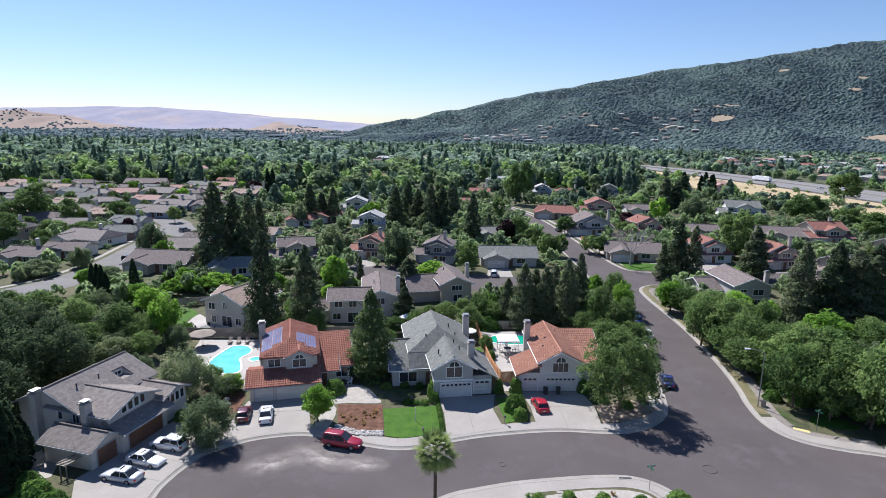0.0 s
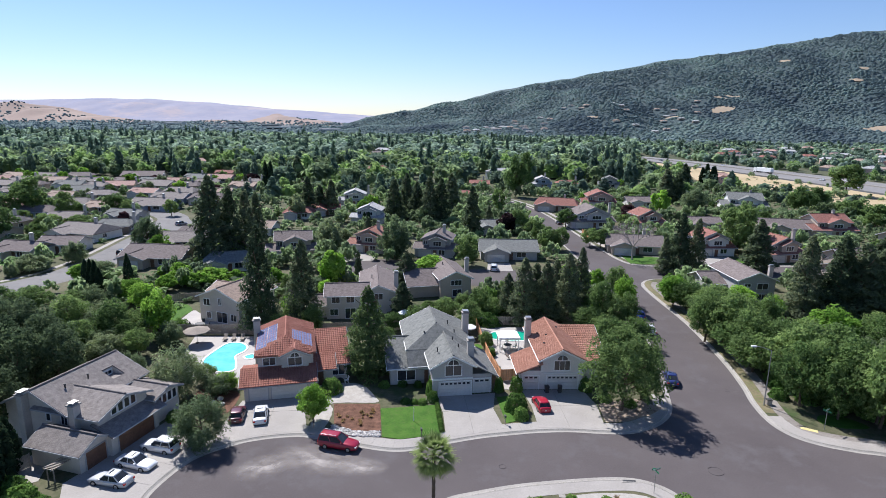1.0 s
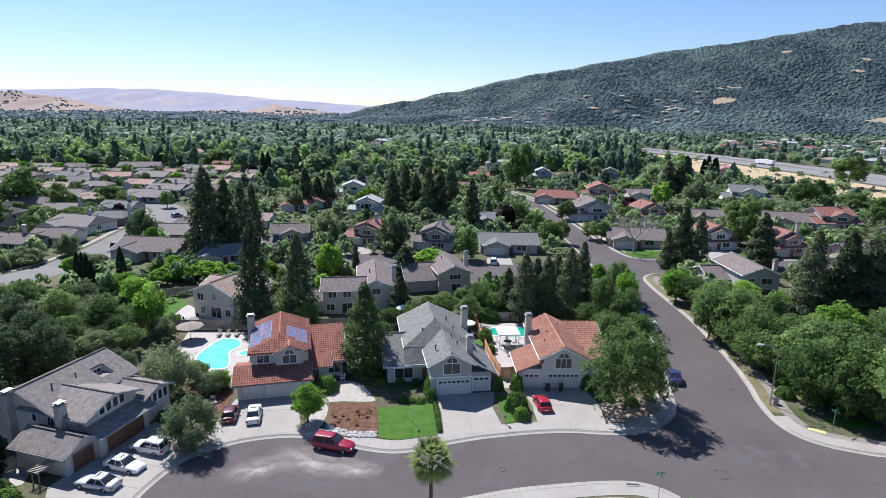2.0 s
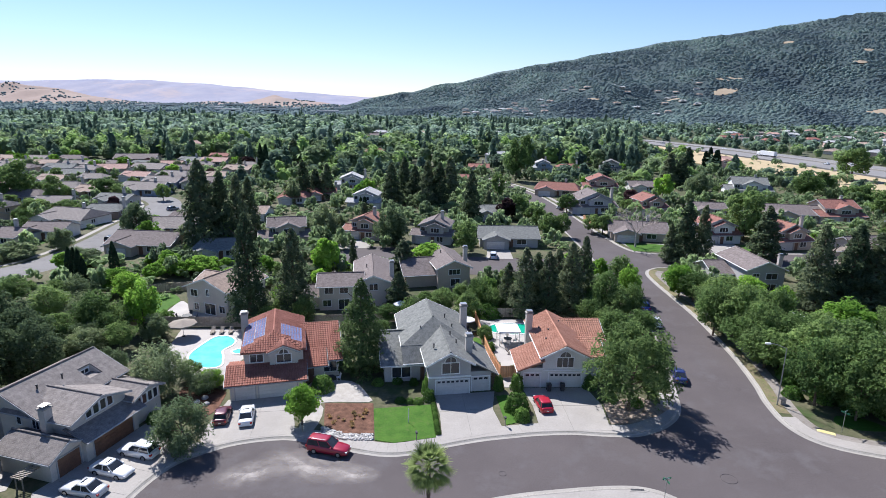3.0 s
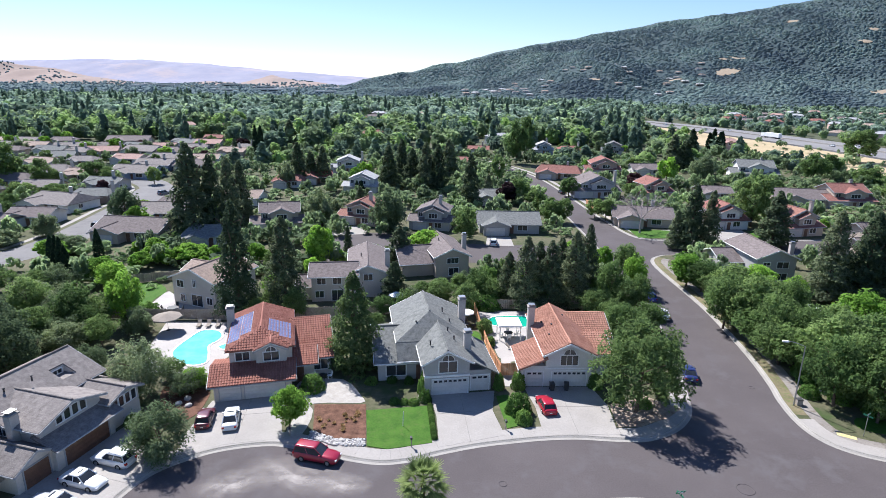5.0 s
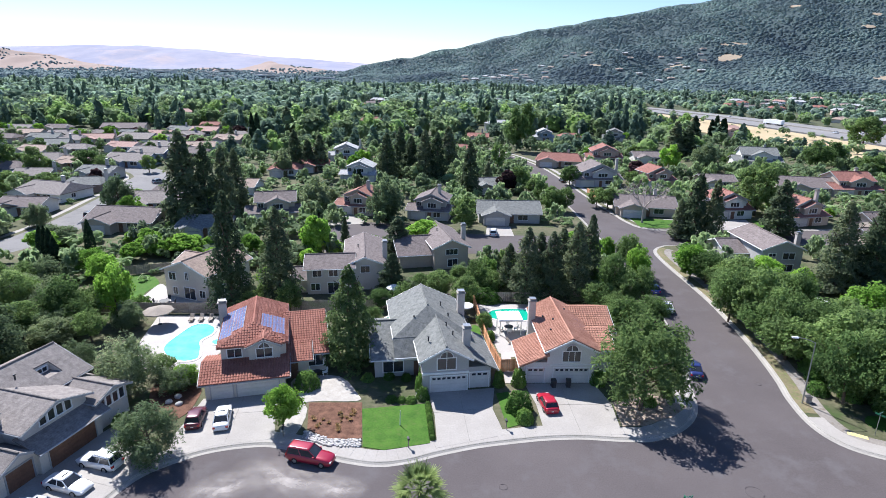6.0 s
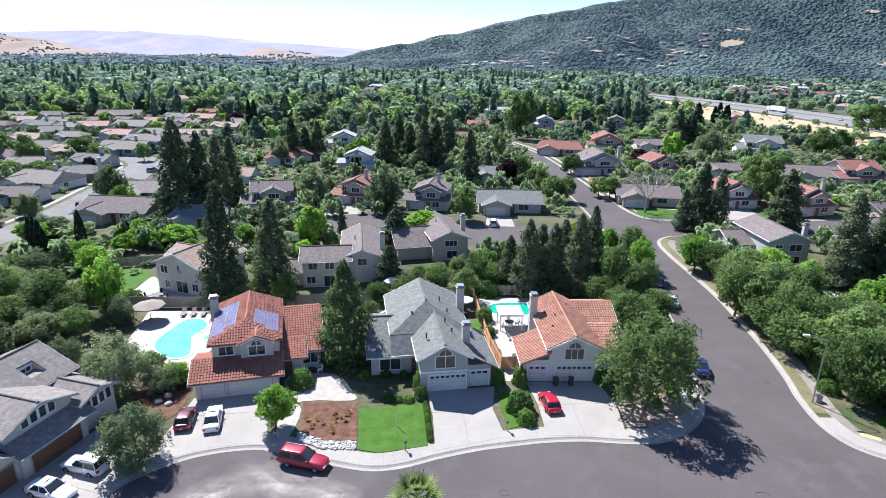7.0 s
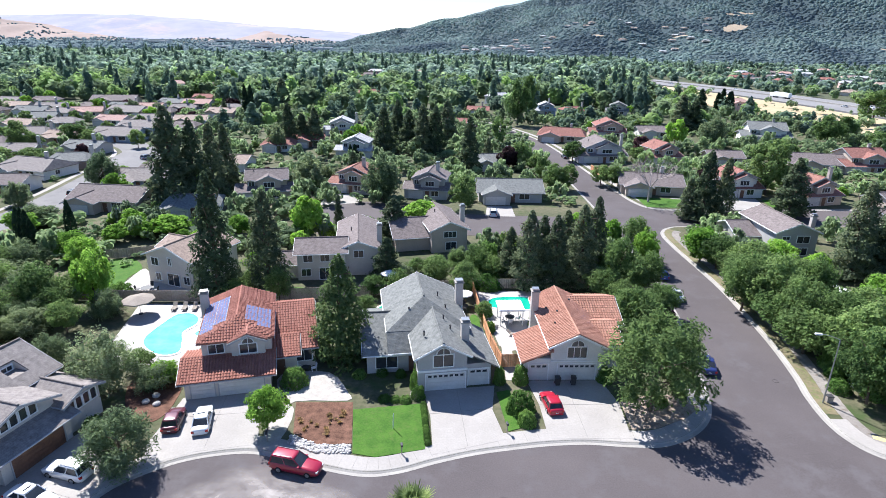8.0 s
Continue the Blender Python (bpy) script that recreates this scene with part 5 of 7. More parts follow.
    boxed("bumper", (-L - 0.04, -L + 0.12, -w * 0.8, w * 0.8, 0.3, 0.52), body_paint, top, bevel=0.05)
    return top


car(-36.0, 60.4, 168, "silver", (0.48, 0.5, 0.52), "sedan", "silver sedan parked on the driveway")
car(-34.9, 63.6, -16, "white", (0.72, 0.73, 0.74), "sedan", "white sedan parked on the driveway")
car(-33.8, 67.0, 165, "white", (0.72, 0.73, 0.74), "wagon", "white sport utility car with roof rails")
car(-27.3, 74.9, 100, "maroon", (0.1, 0.018, 0.028), "hatch", "dark maroon hatchback parked in front of a garage")
car(-24.3, 75.0, 104, "white", (0.72, 0.73, 0.74), "sedan", "white sedan with dark roof parked in front of a garage")
car(-12.7, 68.2, -14, "red", (0.3, 0.012, 0.035), "van", "red minivan parked along the kerb")
car(13.5, 79.0, 98, "bright_red", (0.4, 0.01, 0.03), "hatch", "bright red hatchback parked on the driveway")
car(34.9, 88.0, 78, "navy", (0.02, 0.03, 0.12), "sedan", "dark blue sedan parked in tree shade")
car(38.9, 109.5, 86, "white", (0.72, 0.73, 0.74), "sedan", "white sedan parked under the trees")
car(39.6, 118.0, 88, "blue", (0.03, 0.06, 0.3), "hatch", "blue hatchback parked under the trees")
car(-91.4, 165.8, 84, "black", (0.02, 0.02, 0.025), "van", "black pick-up parked on the pale street")
car(-108.5, 150.5, 20, "white", (0.72, 0.73, 0.74), "sedan", "white sedan parked at the pale street")
car(-95.6, 212.0, 70, "grey", (0.2, 0.21, 0.22), "wagon", "grey car parked at the end of the street")
car(-90.6, 144.0, 100, "black", (0.02, 0.02, 0.025), "sedan", "black car parked by the roadside")
car(13.0, 154.5, 85, "white", (0.72, 0.73, 0.74), "van", "white van on a driveway")
car(43.8, 226.0, 95, "black", (0.02, 0.02, 0.025), "sedan", "black car parked along the street")


def truck(x, y, z, heading):
    top = empty("truck", x, y, z, heading, "white lorry with a long box trailer on the freeway", "truck")
    boxed("trailer", (-9.5, 5.0, -1.3, 1.3, 1.1, 4.1), M["trim"], top, bevel=0.05)
    cab = boxed("cab", (5.5, 8.6, -1.25, 1.25, 0.6, 3.4), M["trim"], top, bevel=0.25)
    boxed("windscreen", (8.3, 8.63, -1.0, 1.0, 1.9, 2.9), M["glass"], cab)
    boxed("chassis", (-9.0, 8.4, -0.5, 0.5, 0.55, 1.0), M["dark"], top)
    for xx in (-8.2, -6.9, 3.6, 7.4):
        for s in (-1, 1):
            bm = bmesh.new()
            tube(bm, (xx, s * 0.9, 0.5), (xx, s * 1.25, 0.5), 0.5, 0.5, 14)
            part("wheel", bm, M["tyre"], top)


# ---- trees ----
plant('column', [(-11.7, 88.6, 14.4, 3.0)])
plant('redwood', [(-34, 106.4, 20.2, 3.8), (-26.7, 108.8, 17, 3.7), (-21.4, 143.6, 7.2, 1.2), (-62.2, 156.1, 23.9, 5.8), (-58.6, 160.2, 20.5, 4.2), (-56.1, 165.3, 19.1, 3.9), (-55.5, 172.8, 17.5, 3.6), (-8.9, 135, 8.8, 4), (-8.3, 114.7, 7.6, 2.9), (60.7, 151.5, 16.5, 3.6), (65.0, 151.8, 15, 3.0), (57.6, 153.2, 9.9, 2.4), (15.3, 112.4, 13.4, 3.4), (19.4, 111.6, 12.9, 3.1), (24, 113.5, 14.1, 3.5), (27.7, 118.9, 14.1, 2.8), (12.6, 115.7, 9.5, 2.6), (18.2, 116.7, 11.3, 3), (23, 120.6, 11.1, 3.1)])
plant('redwood', [(8.9, 197.7, 17.4, 3.9), (-6, 226.9, 17.6, 4.4), (-19.9, 229.6, 16.1, 4.5), (-15.7, 239.7, 17.4, 4.2), (-1.6, 227.3, 17, 4), (-11.2, 233.1, 14.8, 4.1), (2.6, 248.9, 16.9, 4.4), (-46.7, 241.1, 14.1, 3.6), (-52, 243.6, 11.9, 3.6), (-55, 235.9, 16.1, 4), (-95.1, 379.8, 14.5, 5.3), (73.2, 118.4, 17.4, 4.2), (78.4, 116.2, 17.8, 4.4), (82.6, 116.2, 16.3, 5.7), (83.6, 156.5, 14.2, 4.4), (83.9, 123.6, 14.8, 5.2), (86.5, 116.4, 15.1, 5), (108.9, 291.7, 16.8, 5.4), (129, 320.6, 17, 4.6)])
plant('redwood', [(114.8, 292.4, 14.6, 5.2), (106.3, 142.3, 12.7, 5.2)])
plant('broad', [(47.3, 104.6, 10.7, 4.5), (50.1, 102, 11.5, 4.9), (50.7, 96.1, 10.6, 4.1), (54.2, 116.6, 8.3, 5.1), (56.1, 108.5, 8.7, 5.2), (53.7, 85.9, 11.6, 5.7), (57.2, 84.5, 12.4, 5.7), (55.2, 93.9, 8.7, 4.4), (58.8, 81.8, 10.6, 5.2), (57.2, 74.4, 12.6, 5.3), (56.7, 70.1, 16.5, 5.6), (51.1, 122, 7.4, 4), (64.4, 77.7, 14.5, 6.2), (58.9, 105.7, 9.7, 3.7), (6.1, 157.9, 9.5, 4.5), (25.3, 206.1, 9.5, 4.7), (29.3, 201.3, 6.4, 3.6), (31.4, 178.9, 8.3, 4.1), (35.3, 179.2, 8, 3.6)])
plant('broad', [(30.2, 191.7, 7.6, 3.4), (48.5, 182.6, 7.2, 4.3), (45, 219, 7.9, 4.8), (46, 185.8, 6.6, 3.6), (36.2, 304.9, 24.5, 7.5), (21.5, 243.2, 13, 4.3), (45.6, 336, 25.6, 6.6), (88.8, 177.4, 17.3, 7.4), (221.5, 326.6, 19.9, 11.5), (158.9, 264.1, 13.2, 7.5), (169.3, 268.5, 12.4, 6.2), (170.3, 246.9, 9.5, 7.3), (159, 216.9, 12, 7.9), (37.4, 127.2, 9.7, 3.3), (30.4, 112.1, 10.4, 3.5), (35, 110.7, 8, 2.9), (27.8, 96.4, 8.1, 4.1), (33.9, 101.8, 6.4, 3.3), (27, 107.3, 6.1, 3.4), (-159.8, 226, 17.3, 8.3)])
plant('broad', [(-141.7, 218.5, 12.1, 5.1), (-131.5, 232.9, 9.1, 5.7), (-107.9, 230.9, 7.4, 3.7), (-164.5, 218.9, 10.7, 6.7), (-137.1, 179.1, 12.3, 6.6), (-134.8, 198.3, 6.8, 5.8), (-124.6, 199.1, 5.9, 6.9), (-58.1, 100.6, 8.5, 4.1), (-73.6, 114.9, 5.5, 4.1), (-54.1, 100.8, 6.8, 3.5), (-67.2, 103.1, 8.5, 4.3), ])
plant('broad', [(-82.1, 114.5, 6.0, 4.4), (-88.1, 113.2, 6.5, 4.7), (7.1, 116.1, 7.4, 2.9), (0.2, 114.1, 5.3, 3.4), (-9.6, 108.1, 3.9, 2.7), (4.6, 109.3, 6.3, 2.8), (-3.3, 117.4, 3.3, 2.4), (9.3, 114.5, 5.3, 2.5), (3.8, 119.6, 4.3, 2.4), (7, 99.4, 3.7, 1.4), (-5.7, 105.8, 6.6, 2.1), (-9.9, 100, 4.2, 2), (-30.3, 104.7, 4.4, 2.8), (-24.1, 105, 6.6, 2.7), (-29, 107.8, 5.1, 2.3)])
plant('bright', [(49.2, 125, 8.1, 4), (-17.1, 73.8, 5.9, 2.6), (-25.7, 134.1, 10.3, 4.2), (-50.8, 102.4, 10.3, 3.5), (-62.2, 136.8, 5.8, 3.7), (-54.4, 135.8, 4.8, 5.1), (-60.7, 137.9, 3.9, 4.5), (-61.5, 117.4, 6.6, 3.6), (-85.8, 178.6, 5.5, 2.9), (62.3, 122.5, 6.2, 4.1), (-3.3, 140.2, 7.7, 5.2), (-20.5, 249.8, 8.8, 4.1), (-30.9, 245.6, 9.6, 3.6), (91.1, 249.8, 13.3, 4.7), (33.5, 129.1, 7.9, 2.7), (37.6, 121.3, 8.7, 2.9)])
plant('oak', [(-70.9, 92.4, 12, 5.2), (-65.6, 91.5, 11.8, 5.0), (-61, 88.4, 10.4, 4.6), (-59.1, 79.5, 12.4, 4.8), (-55.6, 82.4, 10.6, 4.3), (-72.1, 86.8, 12, 5.6), (-64.3, 76.7, 12.4, 5.3), (-57.2, 65.4, 13, 5.4), (-56.6, 70.8, 10.5, 4.4), (-66.5, 83.5, 13, 5.2), (-75, 96, 11, 5.2)])
plant('willow', [(-29.3, 68.0, 7.2, 4.0), (-37.9, 80.2, 9.2, 4.4), (-14.5, 165.9, 14.2, 5.4), (-88.8, 174, 11.5, 5.2), (105.5, 251.2, 13.8, 6.6), (-34.5, 176.6, 11.2, 4.4), (-31.7, 182.6, 6.4, 3.6), (-70.7, 116.5, 6.4, 4.4), (-55.3, 93, 4.9, 3.8), (-85.4, 141.7, 5, 5.7), (-103.9, 146.1, 5.1, 5.3), (-98.9, 155.6, 7, 3.6), (-32.2, 81.3, 4, 2.7), (-57.8, 228.8, 11.2, 4.6), (-36.6, 170.3, 6.8, 3.1)])
plant('cypress', [(-78.2, 126.6, 8.2, 1.0), (-76.0, 124.8, 8.6, 1.0), (-74.0, 123.0, 8.8, 1.0), (-72.2, 121.4, 7.6, 1.0), (-71.4, 131.0, 8.4, 1.0), (-95.2, 312.9, 15.6, 1.6), (-92.6, 313.2, 15.7, 1.6), (165.3, 375.7, 13, 2.0), (164.6, 366.1, 12, 1.9), (168, 371, 12, 1.9), (161, 372, 11, 1.8), (-47.6, 60, 8.4, 1.4), (-46.6, 57, 11.8, 1.6), (-48, 62.1, 6.5, 1.1), (-29.8, 216.1, 5.1, 0.9), (-28.3, 216.2, 5.1, 0.9)])
plant('ash', [(24.4, 78.2, 11.2, 5.9), (28.2, 81.4, 8.4, 3.2)])

plant("hedge", [(9.9, 77.9, 2.6, 1.7), (10.3, 75.6, 1.7, 1.1), (-2.0, 82.0, 2.6, 0.7), (-1.7, 83.6, 3.2, 0.7), (-1.6, 80.2, 1.6, 0.9), (8.0, 83.4, 2.4, 0.8), (10.6, 83.6, 2.6, 1.0), (20.9, 84.2, 2.2, 1.1),
                (8.6, 112.2, 2.6, 2.6), (5.6, 112.4, 2.4, 2.2), (-16.4, 82.6, 2.2, 1.7), (-33.0, 71.6, 1.4, 1.2), (-35.2, 73.8, 1.5, 1.1),
                (10.0, 57.5, 1.0, 0.9), (13.4, 58.2, 0.9, 0.8), (17.0, 57.8, 1.0, 0.9), (21.0, 57.6, 0.9, 0.9)], "garden shrubs")
plant("hedge", [(-8.9, 84.4, 1.0, 0.9), (-6.2, 84.9, 0.9, 0.8), (-3.9, 84.6, 1.0, 0.7), (6.4, 112, 2, 1.4), (7.6, 101.6, 2.4, 1.1), (7.9, 96.6, 1.6, 0.8), (14.2, 98.4, 1.8, 0.8)], "garden shrubs")
slab_poly("lawn", smooth_line([(4.9, 95.4), (6.2, 95.2), (6.6, 100.4), (5.4, 101.4)], 3, True), 0.0, 0.16, M["lawn"], None, "small oval lawn behind the grey house", "structure", "lawn")
plant("hedge", [(25.0, 57.4, 1.5, 1.5), (-45.0, 58.0, 2.2, 1.8), (-43.0, 56.4, 2.2, 2.0), (-40.0, 54.8, 2.0, 1.8), (-37.0, 53.6, 1.8, 1.5), (-51.0, 103.5, 2.0, 1.8), (-49.0, 106.0, 2.6, 2.0), (23.0, 81.0, 1.2, 1.0),
                (26.0, 79.6, 1.1, 1.0), (48.6, 82.8, 1.6, 1.4), (51.2, 88.4, 2.0, 1.6), (-5.4, 79.6, 0.7, 0.8), (-4.2, 79.5, 0.6, 0.7), (-3.0, 79.4, 0.7, 0.8)], "garden shrubs")
plant("bright", [(-31.6, 82.6, 3.0, 2.3)], "garden shrubs")
plant("broad", [(-35.4, 84.6, 3.4, 2.5)], "garden shrubs")
plant("plum", [(33.6, 99.0, 3.4, 1.5), (22.0, 205.0, 8.0, 4.0), (-116.0, 300.0, 5.0, 3.0), (-128.0, 318.0, 5.0, 3.4)])


# ---- houses of the neighbourhood ----
dwellings([
    (-117.0, 180.6, 16.6, 1, 'grey', 'white', 'x'),
    (-77.1, 150.2, 16.4, 1, 'brown', 'tan', 'x'),
    (-79.2, 170.3, 15.0, 1, 'grey', 'blue', 'x'),
    (-55.0, 146.9, 11.9, 1, 'slate', 'white', 'y'),
    (-117.7, 156.3, 7.7, 1, 'brown', 'tan', 'x'),
    (-110.5, 163.7, 5.7, 1, 'brown', 'white', 'y'),
    (-111.0, 193.1, 8.2, 1, 'slate', 'dark', 'y'),
    (-140.5, 233.5, 10.4, 1, 'tanroof', 'tan', 'x'),
    (-122.4, 239.7, 16.5, 1, 'grey', 'blue', 'y'),
    (-160.4, 269.8, 11.1, 1, 'grey', 'tan', 'x'),
    (-170.3, 305.9, 13.9, 1, 'pinkroof', 'tan', 'x'),
    (-154.3, 307.9, 16.9, 1, 'grey', 'white', 'x'),
    (-137.7, 307.5, 14.1, 1, 'brown', 'tan', 'x'),
    (-184.1, 355.9, 23.1, 1, 'brown', 'tan', 'x')])
dwellings([
    (-182.3, 301.9, 12.8, 1, 'grey', 'white', 'y'),
    (-206.4, 276.6, 10.4, 1, 'grey', 'white', 'x'),
    (-136.4, 206.9, 9.6, 1, 'grey', 'tan', 'x'),
    (-78.9, 183.5, 5.4, 1, 'brown', 'tan', 'y'),
    (-108.7, 311.2, 13.6, 1, 'tanroof', 'tan', 'x'),
    (-143.5, 379.8, 9.7, 1, 'red', 'tan', 'x'),
    (-109.5, 329.6, 9.8, 1, 'grey', 'white', 'x'),
    (-142.9, 178.6, 11.6, 1, 'grey', 'tan', 'x')])
dwellings([
    (-23.7, 171.1, 8.7, 2, 'orange', 'tan', 'y'),
    (-29.6, 218.5, 11.8, 2, 'light', 'white', 'y'),
    (-41.5, 264.3, 12.4, 2, 'light', 'white', 'y'),
    (-42.9, 162.6, 12.9, 2, 'brown', 'tan', 'x'),
    (-3.5, 166.7, 10.6, 2, 'brown', 'grey', 'y'),
    (18.1, 163.9, 15.9, 1, 'slate', 'grey', 'x'),
    (16.7, 202.3, 9.3, 1, 'slate', 'tan', 'x'),
    (5.4, 288.4, 7.6, 1, 'red', 'tan', 'x'),
    (19.3, 338.2, 8.9, 1, 'red', 'tan', 'y'),
    (-57.0, 226.2, 6.7, 1, 'red', 'white', 'y'),
    (-48.0, 236.6, 4.1, 1, 'red', 'tan', 'x')])
dwellings([
    (47.8, 256.5, 18.2, 1, 'red', 'tan', 'x'),
    (70.1, 268.8, 15.0, 2, 'red', 'pink', 'y'),
    (54.6, 216.3, 16.3, 2, 'brown', 'lilac', 'y'),
    (75.9, 215.8, 12.1, 2, 'red', 'pink', 'y'),
    (56.8, 173.7, 16.0, 1, 'brown', 'tan', 'x'),
    (91.4, 271.0, 13.6, 1, 'brown', 'white', 'x'),
    (72.5, 345.1, 10.3, 1, 'red', 'tan', 'y'),
    (95.9, 348.1, 11.8, 2, 'slate', 'grey', 'y'),
    (55.8, 342.9, 9.5, 2, 'light', 'blue', 'y'),
    (80.1, 173.0, 12.2, 2, 'red', 'white', 'y'),
    (97.9, 166.4, 12.2, 2, 'orange', 'tan', 'y'),
    (122.1, 206.5, 18.9, 1, 'brown', 'tan', 'x'),
    (136.8, 205.6, 15.6, 2, 'red', 'tan', 'x'),
    (107.8, 148.7, 13.4, 2, 'brown', 'tan', 'x')])
dwellings([
    (134.6, 265.1, 18.9, 2, 'slate', 'white', 'x'),
    (96.0, 215.2, 9.1, 1, 'brown', 'tan', 'x'),
    (142.5, 175.0, 14.4, 2, 'brown', 'tan', 'x')])


extra = []
for gy in range(150, 350, 22):
    for gx in range(-231, -56, 17):
        hx, hy = gx + rng.uniform(-2, 2) - (gy - 150) * 0.12, gy + rng.uniform(-3, 3)
        if any(abs(hx - a) < 0.5 * w + 8 and abs(hy - b) < 15 for a, b, w in HOMES) or any((hx - a) ** 2 + (hy + 5 - b) ** 2 < 190 for a, b in LEFT) or abs(hx) > 0.8 * hy or hx > -0.4 * (hy - 20) and hy > 205 or -104 < hx < -70 and 190 < hy < 236 or -75 < hx < -50 and 150 < hy < 182:
            continue
        k = len(extra)
        extra.append((hx, hy, rng.uniform(12, 15), 1, ("grey", "tanroof", "grey", "brown", "slate", "pinkroof")[k % 6], ("tan", "white", "cream", "blue", "grey")[k % 5], "x"))
dwellings(extra[:60])

# trees and shrubs of the back gardens
spots = {"broad": [], "bright": [], "willow": [], "redwood": [], "plum": []}
for hx, hy, hw in HOMES:
    for k in range(3):
        kind = ("broad", "broad", "bright", "willow", "redwood", "broad", "bright", "broad", "willow", "broad", "bright", "plum")[int(rng.integers(0, 12))] if k else "broad"
        px = hx + (-0.95, 0.9, -0.3, 0.35, 0.0)[k] * hw * 0.72 + rng.uniform(-2, 2)
        py = hy + (3.0, 8.0, 15.0, 16.5, 22.0)[k] + rng.uniform(-1.5, 2.5)
        hgt = rng.uniform(4.5, 8.5) * (1.25 if kind == "redwood" else 1)
        if k < 2:
            hgt *= 0.75
        if any(abs(px - ax) < 0.55 * aw + 2 and -4 < py - ay < 13 for ax, ay, aw in HOMES) or 31 < px < 56 or (py < 160 and px > -30) or any((px - a) ** 2 + (py - b) ** 2 < 100 for a, b in LEFT):
            continue
        spots[kind].append((px, py, hgt, hgt * (0.3 if kind == "redwood" else rng.uniform(0.45, 0.62))))
for kind, rows in spots.items():
    plant(kind, rows, "back garden trees")
HOMES += [(-43, 111, 13), (-17, 113, 16), (0, 127, 17), (68, 127, 16)]


def thicket(x0, x1, y0, y1, n, kinds, low, high, gap=2.6):
    """Trees filling a piece of ground between the houses."""
    done = []
    for _ in range(n * 6):
        if len(done) >= n:
            break
        px, py = rng.uniform(x0, x1), rng.uniform(y0, y1)
        if any(abs(px - ax) < 0.55 * aw + 2 and -5 < py - ay < 15 for ax, ay, aw in HOMES) or any((px - a) ** 2 + (py - b) ** 2 < gap * gap for a, b in done):
            continue
        if any((px - a) ** 2 + (py - b) ** 2 < 90 for a, b in LEFT) or 33 < px < 52.5 or (-28 < px < 38 and 136 < py < 158) or (50 < px < 150 and 145 < py < 166):
            continue
        done.append((px, py))
        kind = kinds[int(rng.integers(0, len(kinds)))]
        hgt = rng.uniform(low, high) * (1.5 if kind == "redwood" else 1)
        plant(kind, [(px, py, hgt, hgt * (0.26 if kind == "redwood" else rng.uniform(0.46, 0.6)))], "garden trees")


thicket(56, 112, 82, 106, 24, ("broad", "broad", "broad", "bright", "willow"), 6, 9.5, 5.5)
thicket(54, 112, 106, 122, 10, ("broad", "broad", "bright"), 4, 6, 5)
plant("broad", [(49.2, 97.5, 7.6, 5.2), (49.4, 91.5, 7.4, 4.8), (52.0, 84.8, 8.2, 4.6), (55.8, 79.4, 11.5, 5.2), (60.5, 73.5, 9.0, 5.0), (52.6, 80.6, 11.0, 4.8), (50.2, 80.2, 10.5, 4.3), (53.2, 76.6, 9.5, 4.2), (57.6, 75.6, 11.0, 5.0), (64.5, 69.5, 9.5, 5.0), (68.5, 66.5, 9.0, 4.8), (50.0, 103.0, 7.2, 4.6), (50.4, 108.0, 7.2, 4.5), (50.9, 113.5, 6.6, 4.1), (51.6, 118.5, 6.0, 3.4), (53.6, 90.5, 7.0, 4.4), (56.5, 86.0, 7.5, 4.6), (52.0, 129.5, 5.6, 3.1), (53.0, 87.5, 7.0, 4.2), (55.0, 82.0, 8.0, 4.4), (59.5, 78.0, 8.5, 4.6), (51.0, 108.5, 8.0, 4.4), (56.0, 96.0, 8.5, 4.8), (60.5, 89.0, 9.0, 5.0)], "roadside trees")
plant("hedge", [(51.6, 88.0, 2.6, 2.3), (53.2, 84.4, 2.4, 2.2), (52.2, 81.6, 1.8, 1.7), (55.4, 80.6, 2.6, 2.4), (55.6, 84.0, 3.0, 2.6), (58.5, 77.5, 2.2, 2.2), (54.2, 78.6, 1.3, 1.4), (50.2, 86.0, 1.4, 1.3)], "roadside shrubs")
thicket(62, 112, 66, 82, 10, ("broad", "bright"), 7, 10, 6)
thicket(-112, -64, 106, 142, 9, ("bright", "broad", "willow", "bright"), 3, 4.6, 7)
plant("bright", [(-63, 131.0, 4.2, 3.2), (-58.5, 133.4, 4.2, 3.0), (-54, 136.0, 4.0, 3.0), (-49.5, 137.5, 4.0, 2.8), (-66, 122.0, 6.0, 3.6)], "back garden shrubs")
plant("bright", [(-84, 135, 5.6, 4.2)], "back garden trees")
plant("willow", [(-76, 103, 5.0, 4.0), (-63.5, 105.5, 6.8, 4.6), (-56, 95.5, 4.6, 5.0), (-72, 110, 5.5, 4.4)], "back garden trees")
thicket(-110, -58, 62, 104, 18, ("oak", "willow", "oak", "broad", "redwood"), 6, 8.5, 6)
thicket(-50, 32, 112, 136, 26, ("broad", "bright", "willow", "hedge"), 3.0, 5.5, 3.5)
thicket(-64, -46, 84, 103, 8, ("broad", "willow", "willow"), 3.5, 6, 4.5)
thicket(26, 36, 90, 135, 14, ("broad", "bright", "broad"), 4, 8, 3.2)


